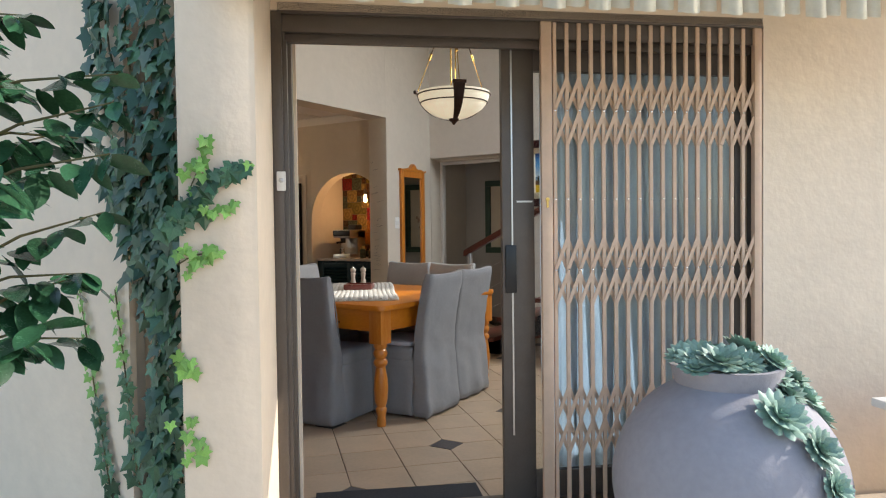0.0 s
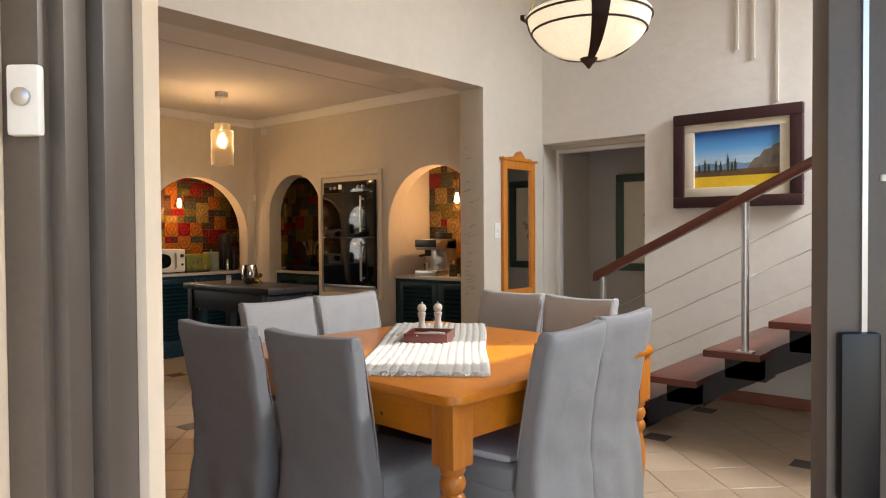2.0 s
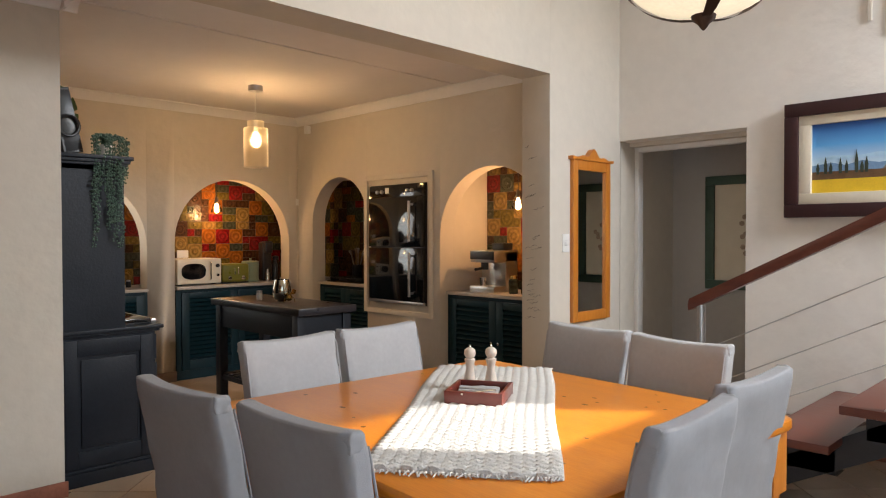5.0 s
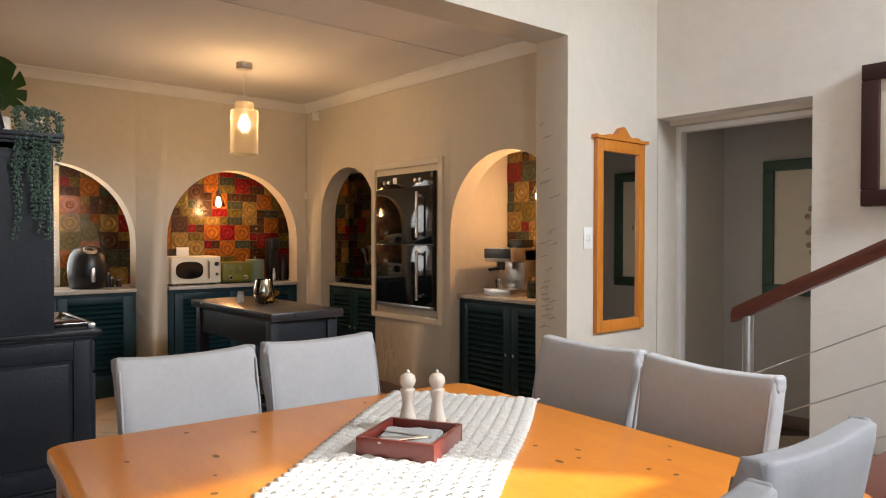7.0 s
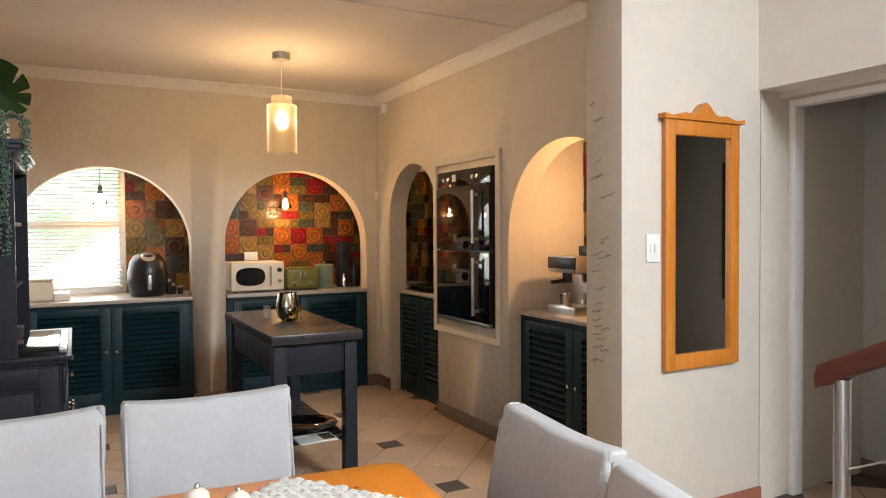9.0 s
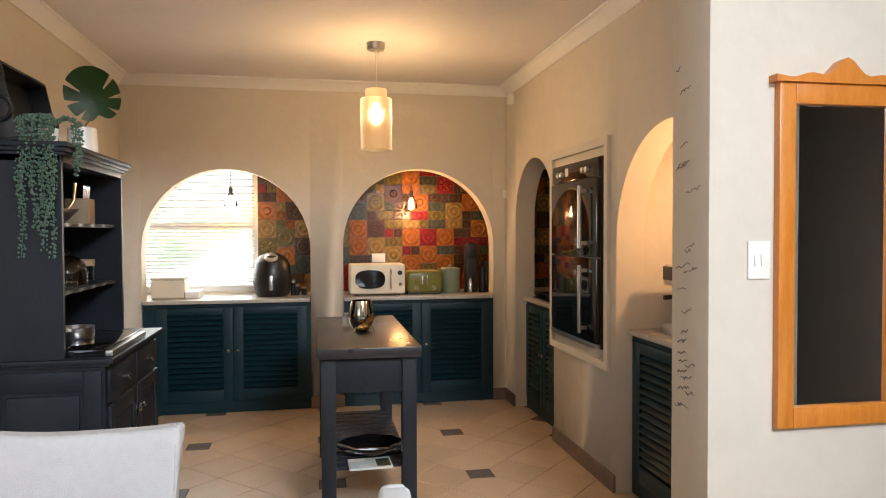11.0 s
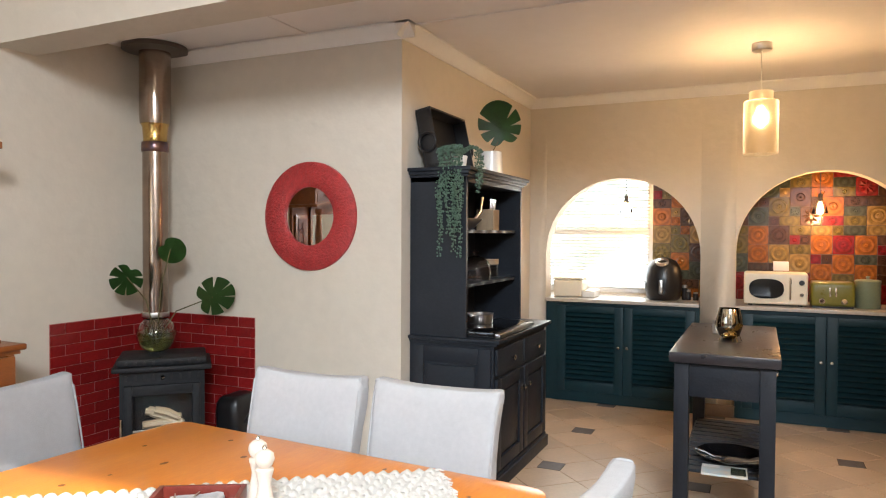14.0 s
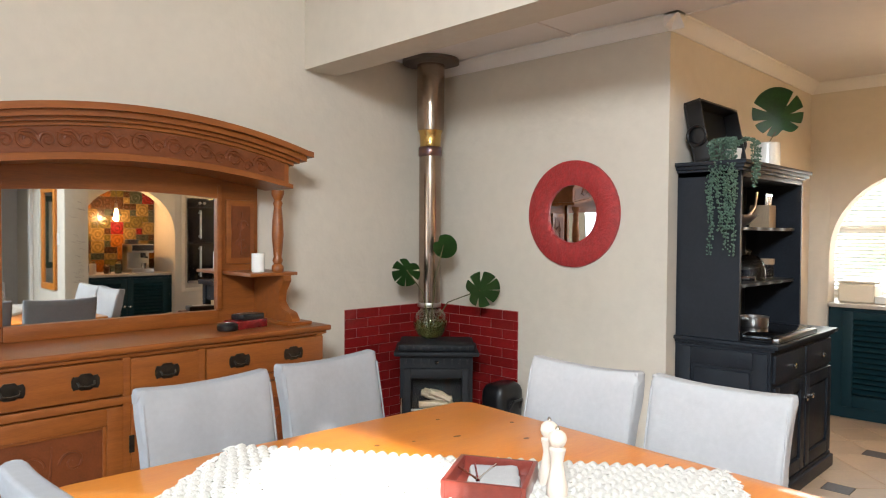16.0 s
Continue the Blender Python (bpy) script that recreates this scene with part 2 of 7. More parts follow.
def prism(bm, outline, thick, m=None):
    """An outline in x, z pushed along y from 0 to thick."""
    a = [bm.verts.new((x, 0, z)) for x, z in outline]
    b = [bm.verts.new((x, thick, z)) for x, z in outline]
    bm.faces.new(a)
    bm.faces.new(b[::-1])
    n = len(a)
    for i in range(n):
        bm.faces.new((a[i], b[i], b[(i + 1) % n], a[(i + 1) % n]))
    if m:
        bmesh.ops.transform(bm, matrix=m, verts=a + b)
    return bm


def mesh_of(name, bm, mat, smooth=None):
    bmesh.ops.recalc_face_normals(bm, faces=bm.faces)
    me = bpy.data.meshes.new(name)
    bm.to_mesh(me)
    bm.free()
    me.materials.append(mat)
    if smooth:
        me.shade_smooth()
        me.set_sharp_from_angle(angle=radians(smooth))
    return me


def part(name, bm, mat, parent, label="", smooth=40):
    ob = new(name, mesh_of(name, bm, mat, smooth))
    ob.parent = parent
    return tagged(ob, label)


def piece(name, me, parent, m):
    ob = new(name, me)
    ob.parent = parent
    ob.matrix_basis = m
    return ob


def thing(name, m, label, category, group="", kind=""):
    ob = new(name)
    ob.empty_display_size = 0.1
    ob.matrix_world = m
    return tagged(ob, label, category, group, kind)


def single(name, bm, mat, label, category, m=None, group="", kind="", smooth=40):
    ob = new(name, mesh_of(name, bm, mat, smooth))
    if m:
        ob.matrix_world = m
    return tagged(ob, label, category, group, kind)


def structure(name, bm, mat, label, category, m=None, smooth=30):
    return single(name, bm, mat, label, category, m, "", "structure", smooth)


# ---- structure ----
KITCHEN_TOP, BEAM_Z, HIGH = 2.655, 2.515, 3.66


def arched_wall(length, height, thick, arches, steps=28, soft=0.018):
    """A wall along x from 0, its face at y = 0 and its back at y = thick; arches: (centre, half width, springing height)."""
    bm = bmesh.new()
    cuts = [0.0]
    tops = []
    for c, r, s in arches:
        cuts += [c - r, c + r]
    cuts.append(length)

    def quad(p):
        bm.faces.new([bm.verts.new(q) for q in p])

    for i in range(0, len(cuts), 2):
        a, b = cuts[i], cuts[i + 1]
        for y in (0, thick):
            quad([(a, y, 0), (b, y, 0), (b, y, height), (a, y, height)])
    for c, r, s in arches:
        pts = [(c - r * math.cos(math.pi * k / steps), s + r * math.sin(math.pi * k / steps)) for k in range(steps + 1)]
        for (xa, za), (xb, zb) in zip(pts, pts[1:]):
            for y in (0, thick):
                quad([(xa, y, za), (xb, y, zb), (xb, y, height), (xa, y, height)])
            quad([(xa, 0, za), (xb, 0, zb), (xb, thick, zb), (xa, thick, za)])
        for x in (c - r, c + r):
            quad([(x, 0, 0), (x, thick, 0), (x, thick, s), (x, 0, s)])
    quad([(0, 0, height), (length, 0, height), (length, thick, height), (0, thick, height)])
    quad([(0, 0, 0), (0, thick, 0), (0, thick, height), (0, 0, height)])
    quad([(length, 0, 0), (length, thick, 0), (length, thick, height), (length, 0, height)])
    bmesh.ops.remove_doubles(bm, verts=bm.verts, dist=1e-5)
    return bm


# kitchen arcade wall, face at x = -8.0, looking to +x; local x runs along world y
arcade = arched_wall(3.225, KITCHEN_TOP, 0.16, [(0.807, 0.645, 1.293), (2.347, 0.632, 1.325)])
structure("wall_arcade", arcade, WALL, "stone-coloured plaster wall with two round arches", "wall", pose(-8.0, 4.025, 0, 0, 0, 90))
# oven wall, face at y = 7.12, looking to -y
oven_arch = arched_wall(3.70, KITCHEN_TOP, 0.16, [(0.985, 0.46, 1.525), (3.02, 0.575, 1.38)])
structure("wall_oven", oven_arch, WALL, "stone-coloured plaster wall with arches beside the built-in oven", "wall", pose(-8.25, 7.12, 0))
structure("wall_kitchen_corner", cube(-8.0, -7.99, 7.10, 7.12, 0, 2.6), WALL, "plaster wall corner", "wall")
# pillar, beam and the wall above the beam
structure("pillar", cube(-4.67, -4.42, 6.82, 7.76, 0, 3.9, 0.012), WALL, "plastered pillar covered in pencil height marks", "pillar")
bb_ = cube(-4.67, -4.42, 2.135, 6.82, BEAM_Z, 3.9)
for v in bb_.verts:
    if v.co.z < 3 and v.co.y < 4:
        v.co.z -= 0.05
structure("beam", bb_, WALL, "plastered beam over the wide kitchen opening", "beam")
# dresser wall and the wall with the round mirror
structure("wall_dresser", cube(-8.16, -5.55, 3.875, 4.035, 0, KITCHEN_TOP), WALL, "stone-coloured plaster wall behind the dresser", "wall")
structure("wall_mirror", cube(-5.71, -5.55, 2.055, 3.875, 0, KITCHEN_TOP), WALL, "stone-coloured plaster wall with the round mirror", "wall")
structure("wall_sideboard", cube(-5.71, -2.26, 2.055, 2.135, 0, 3.95), WALL, "plain stone-coloured plaster wall behind the sideboard", "wall")
structure("wall_sideboard_outer", cube(-7.5, -2.2, 2.03, 2.055, -0.2, 4.2), OUTWALL, "cream plaster outer wall with ivy", "wall")
# back walls of the counter niches
structure("wall_niche_west_low", cube(-8.75, -8.6, 3.9, 5.02, 0, 0.92), WALL, "plain wall under the kitchen window", "wall")
structure("wall_niche_west_high", cube(-8.75, -8.6, 3.9, 5.02, 2.25, KITCHEN_TOP), WALL, "plain wall above the kitchen window", "wall")
structure("wall_niche_west", cube(-8.75, -8.6, 5.02, 7.9, 0, KITCHEN_TOP), WALL, "plain wall behind the patterned tiles", "wall")
structure("wall_niche_north", cube(-8.6, -4.67, 7.75, 7.9, 0, KITCHEN_TOP), WALL, "plain wall behind the patterned tiles", "wall")
structure("wall_niche_south", cube(-8.75, -8.16, 3.75, 3.9, 0, KITCHEN_TOP), WALL, "plain wall closing the counter niche", "wall")
structure("wall_coffee_side", cube(-5.96, -5.805, 7.28, 7.75, 0, KITCHEN_TOP), WALL, "plain wall beside the coffee niche", "wall")
# stair wall with the deep doorway
structure("wall_stair", cube(-3.43, 0.7, 7.74, 7.9, 0, 4.4), WHITEWASH, "rough white-washed plaster stair wall", "wall")
structure("wall_stair_lintel", cube(-4.42, -3.43, 7.74, 7.9, 2.132, 4.4), WHITEWASH, "plaster lintel over the passage doorway", "wall")
structure("wall_passage_west", cube(-4.67, -4.42, 7.76, 8.9, 0, 2.7), WALL, "passage side wall", "wall")
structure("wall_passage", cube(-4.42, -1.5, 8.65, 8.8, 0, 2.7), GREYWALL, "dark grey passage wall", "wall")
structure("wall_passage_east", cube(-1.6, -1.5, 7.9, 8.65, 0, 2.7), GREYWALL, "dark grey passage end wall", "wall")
structure("ceiling_passage", cube(-4.42, -1.5, 7.9, 8.65, 2.6, 2.7), CEIL, "passage ceiling", "ceiling")
# door wall: local x along the wall, local y to the inside
DOOR = pose(-1.030, 3.204, 0.042, 0, 0, 39.2)


pier = cube(-1.385, -1.13, -0.55, 0.06, -0.25, 4.2, 0.02)
box(pier, -1.75, -1.38, -0.03, 0.055, -0.25, 4.2)
structure("wall_door_reveal", cube(-1.3, -1.044, 0.145, 0.197, -0.045, 2.1), OUTWALL, "cream plaster edge inside the sliding door", "wall", DOOR)
structure("wall_door_pillar", pier, OUTWALL, "cream plaster pier beside the sliding door", "wall", DOOR)
structure("wall_door_right", cube(1.01, 2.6, -0.02, 0.2, -0.25, 4.2), OUTWALL, "cream plaster wall beside the gate", "wall", DOOR)
structure("wall_door_head", cube(-1.13, 1.01, -0.02, 0.2, 2.10, 4.2), OUTWALL, "cream plaster wall above the sliding door", "wall", DOOR)
# east side with the tall stair window, never passed
structure("wall_east_low", cube(-0.2, -0.04, 4.14, 7.9, 0, 2.85), WALL, "plain east wall under the clerestory window", "wall")
structure("wall_east_high", cube(-0.2, -0.04, 4.14, 7.9, 3.85, 4.6), WALL, "plain east wall above the clerestory window", "wall")
structure("wall_east_south", cube(-0.2, -0.04, 4.14, 6.32, 2.85, 3.85), WALL, "plain east wall beside the clerestory window", "wall")
structure("wall_east_north", cube(-0.2, -0.04, 7.6, 7.9, 2.85, 3.85), WALL, "plain east wall beside the clerestory window", "wall")
# ceilings
structure("ceiling_kitchen", cube(-8.75, -4.67, 1.96, 7.9, KITCHEN_TOP, KITCHEN_TOP + 0.1), CEIL, "white kitchen ceiling", "ceiling")
strips = cube(-5.585, -5.555, 4.06, 7.11, KITCHEN_TOP - 0.007, KITCHEN_TOP + 0.002, 0.002)
box(strips, -5.555, -4.67, 3.405, 3.435, KITCHEN_TOP - 0.007, KITCHEN_TOP + 0.002, 0.002)
structure("trim_ceiling_joints", strips, CEIL, "thin white cover strips on the ceiling joints", "trim")
high = bmesh.new()
v = [high.verts.new(p) for p in ((-4.7, 1.9, 3.66), (0.9, 1.9, 4.3), (0.9, 7.95, 4.3), (-4.7, 7.95, 3.66), (-4.7, 1.9, 3.8), (0.9, 1.9, 4.44), (0.9, 7.95, 4.44), (-4.7, 7.95, 3.8))]
for f in ((0, 1, 2, 3), (7, 6, 5, 4), (0, 4, 5, 1), (1, 5, 6, 2), (2, 6, 7, 3), (3, 7, 4, 0)):
    high.faces.new([v[i] for i in f])
structure("ceiling_dining", high, CEIL, "sloping white ceiling of the dining room", "ceiling")
rafters = bmesh.new()
for y in (2.4, 3.7, 5.0, 6.3, 7.66):
    prism(rafters, [(-4.42, 3.50), (0.7, 4.08), (0.7, 4.30), (-4.42, 3.70)], 0.08, Matrix.Translation((0, y - 0.04, 0)))
structure("ceiling_rafters", rafters, CEIL, "white painted rafters", "beam")


def cornice(name, p, q, nx, ny, z):
    """Cove cornice from p to q under a ceiling at height z; (nx, ny) points into the room."""
    bm = bmesh.new()
    prof = [(0, 0), (0, -0.078), (0.012, -0.078), (0.016, -0.066), (0.035, -0.045), (0.062, -0.022), (0.075, -0.014), (0.085, -0.012), (0.085, 0)]
    rows = []
    for x, y in (p, q):
        rows.append([bm.verts.new((x + nx * d, y + ny * d, z + h)) for d, h in prof])
    n = len(prof)
    for i in range(n):
        bm.faces.new((rows[0][i], rows[0][(i + 1) % n], rows[1][(i + 1) % n], rows[1][i]))
    bm.faces.new(rows[0])
    bm.faces.new(rows[1][::-1])
    structure(name, bm, WHITE, "white cove cornice under the ceiling", "cornice")


cornice("trim_cornice_west", (-8.0, 4.035), (-8.0, 7.12), 1, 0, KITCHEN_TOP - 0.002)
cornice("trim_cornice_north", (-8.0, 7.12), (-4.67, 7.12), 0, -1, KITCHEN_TOP - 0.003)
cornice("trim_cornice_dresser", (-8.0, 4.035), (-5.465, 4.035), 0, 1, KITCHEN_TOP - 0.002)
cornice("trim_cornice_mirror", (-5.55, 2.135), (-5.55, 4.12), 1, 0, KITCHEN_TOP - 0.003)


def skirting(name, x0, x1, y0, y1, mat, label, h=0.085, m=None):
    structure(name, cube(x0, x1, y0, y1, 0, h, 0.006), mat, label, "skirting", m)


skirting("baseboard_west_mid", -8.0, -7.985, 5.475, 5.745, SKIRT, "dark brown tiled skirting", 0.1)
skirting("baseboard_west_end", -8.0, -7.985, 7.0, 7.12, SKIRT, "dark brown tiled skirting", 0.1)
skirting("baseboard_north", -6.80, -5.805, 7.105, 7.12, SKIRT, "dark brown tiled skirting", 0.1)
skirting("baseboard_north_corner", -7.985, -7.725, 7.105, 7.12, SKIRT, "dark brown tiled skirting", 0.1)
skirting("baseboard_mirror_wall", -5.55, -5.535, 2.98, 4.05, TERRA, "terracotta skirting")
skirting("baseboard_stair", -3.38, 0.7, 7.725, 7.74, TERRA, "terracotta skirting", 0.09)
skirting("baseboard_passage", -4.42, -1.6, 8.635, 8.65, SKIRT, "dark skirting in the passage", 0.09)
skirting("baseboard_pillar", -4.42, -4.405, 6.83, 7.76, TERRA, "terracotta skirting")
# floor slab under the tiles and the ground outside
slab = bmesh.new()
outline = [(-8.8, 2.04), (-2.4, 2.04), (-2.23, 2.235), (1.0, 4.86), (0.9, 8.9), (-8.8, 8.9)]
low, top = [slab.verts.new((x, y, -0.2)) for x, y in outline], [slab.verts.new((x, y, -0.004)) for x, y in outline]
slab.faces.new(top)
slab.faces.new(low[::-1])
for i in range(6):
    slab.faces.new((low[i], low[(i + 1) % 6], top[(i + 1) % 6], top[i]))
structure("floor", slab, GROUT, "floor of beige diagonal tiles with small slate inserts", "floor")
ground = bmesh.new()
bmesh.ops.create_grid(ground, x_segments=2, y_segments=2, size=400)
structure("ground", ground, PAVE, "grey-brown paving of the courtyard", "ground", pose(0, 0, -0.21))
structure("pavement_terrace", cube(-1.9, 5.0, -9.0, -0.045, -0.25, -0.03), PAVE, "paved terrace in front of the sliding door", "pavement", DOOR)


# ---- dining table and chairs ----
def soft_box(x0, x1, y0, y1, z0, z1, cuts=7, radius=0.03, rough=0.006, seed=0.0, flare=0.0, sag=0.0, freq=7.0):
    """A padded box with rounded edges and cloth-like unevenness."""
    bm = bmesh.new()
    bmesh.ops.create_cube(bm, size=2.0)
    bmesh.ops.subdivide_edges(bm, edges=bm.edges[:], cuts=cuts, use_grid_fill=True)
    c = Vector(((x0 + x1) / 2, (y0 + y1) / 2, (z0 + z1) / 2))
    h = Vector(((x1 - x0) / 2, (y1 - y0) / 2, (z1 - z0) / 2))
    for v in bm.verts:
        p = Vector((v.co.x * h.x, v.co.y * h.y, v.co.z * h.z))
        inner = Vector([max(-h[i] + radius, min(h[i] - radius, p[i])) for i in range(3)])
        d = p - inner
        if d.length > 1e-6:
            p = inner + d.normalized() * radius
        k = (h.z - p.z) / (2 * h.z)
        p.x *= 1 + flare * k
        p.y *= 1 + flare * k * 0.5
        q = p * freq + Vector((seed, seed * 1.7, seed * 0.3))
        n = noise.noise_vector(q) + 0.5 * noise.noise_vector(q * 2.3)
        p += Vector((n.x * 0.6, n.y, n.z * 0.5)) * rough
        if p.z > 0:
            p.z -= sag * (1 - (p.x / h.x) ** 2) * (p.z / h.z)
        v.co = c + p
    return bm


def draped_back(height, seed):
    """The tall back of a loose chair cover: raked, dipped along the top, falling in folds to the floor."""
    bm = bmesh.new()
    bmesh.ops.create_cube(bm, size=2.0)
    bmesh.ops.subdivide_edges(bm, edges=bm.edges[:], cuts=21, use_grid_fill=True)
    radius = 0.024
    h = Vector((0.226, 0.046, (height - 0.01) / 2))
    for v in bm.verts:
        p = Vector((v.co.x * h.x, v.co.y * h.y, v.co.z * h.z))
        inner = Vector([max(-h[k] + radius, min(h[k] - radius, p[k])) for k in range(3)])
        d = p - inner
        if d.length > 1e-6:
            p = inner + d.normalized() * radius
        z = p.z + h.z + 0.01
        up = max(0.0, (z - 0.44) / (height - 0.44))
        low = max(0.0, (0.46 - z) / 0.46)
        side = p.x / h.x
        # waist above the seat, shoulders at the top, spread hem
        p.x *= 1 - 0.035 * math.sin(math.pi * min(1, up * 1.15)) + 0.055 * low + 0.012 * up
        p.y *= 1 - 0.28 * up + 0.75 * low
        p.y += -0.20 - 0.088 * up ** 1.35 - 0.02 * low
        z -= 0.011 * up ** 8 * (1 - side * side) - 0.003 * up ** 8 * abs(side) ** 6
        fold = noise.noise(Vector((p.x * 9 + seed, p.y * 5, z * 1.6 + seed * 0.7)))
        crease = noise.noise(Vector((p.x * 6 + z * 9 + seed, z * 10, seed * 1.3)))
        soft = noise.noise(Vector((p.x * 5, z * 5, seed * 2.1)))
        p.y += fold * (0.004 + 0.028 * low) + crease * (0.004 + 0.007 * (1 - up)) + soft * 0.007
        p.x += 0.010 * noise.noise(Vector((z * 7, seed, p.y * 8))) * (0.5 + low)
        v.co = Vector((p.x, p.y, max(0.006, z)))
    return bm


def slipcover_chair(m, mat, seed, label, group="slipcovered chairs round the dining table", pad=False, height=0.965):
    c = thing("dining_chair", m, label, "chair", group)
    back = part("backrest_cover", draped_back(height, seed), mat, c, smooth=60)
    part("seat_cover", soft_box(-0.235, 0.235, -0.16, 0.25, 0.36, 0.475, 8, 0.04, 0.006, seed + 9), mat, c)
    part("seat_skirt", soft_box(-0.232, 0.232, -0.165, 0.245, 0.012, 0.40, 13, 0.03, 0.014, seed + 12, 0.06, 0, 5), mat, c)
    for sx in (-1, 1):
        # gathered corner knots and the side seams
        part("corner_gather", soft_box(sx * 0.217 - 0.012, sx * 0.217 + 0.012, -0.308, -0.26, height - 0.05, height + 0.001, 6, 0.011, 0.007, seed + sx, 0, 0, 38), mat, back)
        rise = [0.5 + (height - 0.54) * k / 9 for k in range(10)]
        part("piping", tube(bmesh.new(), [(sx * 0.219, -0.165 - 0.088 * ((z - 0.44) / (height - 0.44)) ** 1.35 - 0.006 * (z - 0.5), z) for z in rise], 0.0035, 6), mat, back)
    if pad:
        part("seat_pad", soft_box(-0.2, 0.2, -0.13, 0.22, 0.47, 0.505, 8, 0.016, 0.003, seed), CUSHION, c, "pale blue-white seat pad")
    return c


# door and stair side take the shaded linen copy, the far sides the lit one
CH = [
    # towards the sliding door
    (-3.465, 4.00, 3, COVER_SHADED, "grey slipcovered dining chair beside the pine table"), (-2.945, 4.045, 2, COVER_SHADED, "grey slipcovered dining chair beside the pine table"),
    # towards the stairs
    (-2.565, 4.455, 92, COVER_SHADED, "grey slipcovered dining chair with a pale seat pad"), (-2.62, 5.01, 88, COVER_SHADED, "grey slipcovered dining chair beside the pine table"),
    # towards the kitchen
    (-3.775, 4.465, -90, COVER_LIT, "grey slipcovered dining chair towards the kitchen, linen coloured as lit"), (-3.785, 4.955, -91, COVER_LIT, "grey slipcovered dining chair towards the kitchen, linen coloured as lit"),
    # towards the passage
    (-3.36, 5.35, 175, COVER_LIT, "grey slipcovered dining chair towards the passage, linen coloured as lit"), (-2.885, 5.27, 172, COVER_LIT, "grey slipcovered dining chair towards the passage, linen coloured as lit"),
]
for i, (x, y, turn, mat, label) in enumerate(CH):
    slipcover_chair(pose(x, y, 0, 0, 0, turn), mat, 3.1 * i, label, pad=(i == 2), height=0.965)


def rounded_rect(w, d, r, n=6):
    pts = []
    for cx, cy, a0 in ((w - r, d - r, 0), (-w + r, d - r, 90), (-w + r, -d + r, 180), (w - r, -d + r, 270)):
        for k in range(n + 1):
            a = radians(a0 + 90 * k / n)
            pts.append((cx + r * math.cos(a), cy + r * math.sin(a)))
    return pts


def slab_mesh(bm, pts, z0, z1, ease=0.006):
    n = len(pts)
    cx, cy = sum(p[0] for p in pts) / n, sum(p[1] for p in pts) / n

    def loop(z, inset):
        out = []
        for x, y in pts:
            d = Vector((x - cx, y - cy))
            d = d * (1 - inset / d.length)
            out.append(bm.verts.new((cx + d.x, cy + d.y, z)))
        return out
    loops = [loop(z0, ease), loop(z0 + ease, 0), loop(z1 - ease, 0), loop(z1 - ease * 0.3, ease * 0.3), loop(z1, ease)]
    for a, b in zip(loops, loops[1:]):
        for i in range(n):
            bm.faces.new((a[i], a[(i + 1) % n], b[(i + 1) % n], b[i]))
    bm.faces.new(loops[0][::-1])
    bm.faces.new(loops[-1])
    return bm


TABLE_X, TABLE_Y, TABLE_Z = -3.105, 4.672, 0.779
table = thing("dining_table", pose(TABLE_X, TABLE_Y, 0, 0, 0, -4), "large square orange pine dining table with turned legs", "table")
part("tabletop", slab_mesh(bmesh.new(), rounded_rect(0.74, 0.705, 0.06), 0.744, TABLE_Z), PINE, table)
for name, (x0, x1, y0, y1) in (("apron", (-0.61, 0.61, -0.65, -0.625)), ("apron", (-0.61, 0.61, 0.625, 0.65)), ("apron", (-0.685, -0.66, -0.58, 0.58)), ("apron", (0.66, 0.685, -0.58, 0.58))):
    part(name, cube(x0, x1, y0, y1, 0.605, 0.744, 0.003), PINE, table)
LEG = [(0.028, 0.0), (0.03, 0.02), (0.026, 0.06), (0.036, 0.10), (0.036, 0.115), (0.028, 0.125), (0.040, 0.16), (0.046, 0.24), (0.044, 0.30), (0.034, 0.36), (0.03, 0.38), (0.042, 0.395), (0.046, 0.41),
       (0.042, 0.425), (0.032, 0.435), (0.042, 0.452), (0.046, 0.468), (0.042, 0.485), (0.034, 0.495), (0.044, 0.51), (0.044, 0.53)]
for sx in (-1, 1):
    for sy in (-1, 1):
        lb = bmesh.new()
        lathe(lb, LEG, 20, (sx * 0.665, sy * 0.63, 0))
        box(lb, sx * 0.665 - 0.05, sx * 0.665 + 0.05, sy * 0.63 - 0.05, sy * 0.63 + 0.05, 0.53, 0.744, 0.004)
        part("leg", lb, PINE_Z, table)
random.seed(5)
knots = bmesh.new()
for i in range(34):
    x, y = random.uniform(-0.66, 0.66), random.uniform(-0.64, 0.64)
    a, b = random.uniform(0.006, 0.016), random.uniform(0.004, 0.009)
    vs = [knots.verts.new((x + a * math.cos(2 * math.pi * k / 10), y + b * math.sin(2 * math.pi * k / 10), TABLE_Z + 0.0006)) for k in range(10)]
    knots.faces.new(vs)
for x, z, r in ((-0.25, 0.67, 0.012), (0.33, 0.65, 0.008), (0.1, 0.70, 0.006)):
    vs = [knots.verts.new((x + r * math.cos(2 * math.pi * k / 10), -0.6508, z + r * math.sin(2 * math.pi * k / 10))) for k in range(10)]
    knots.faces.new(vs)
tagged(part("knots", knots, KNOT, table), kind="stuff")

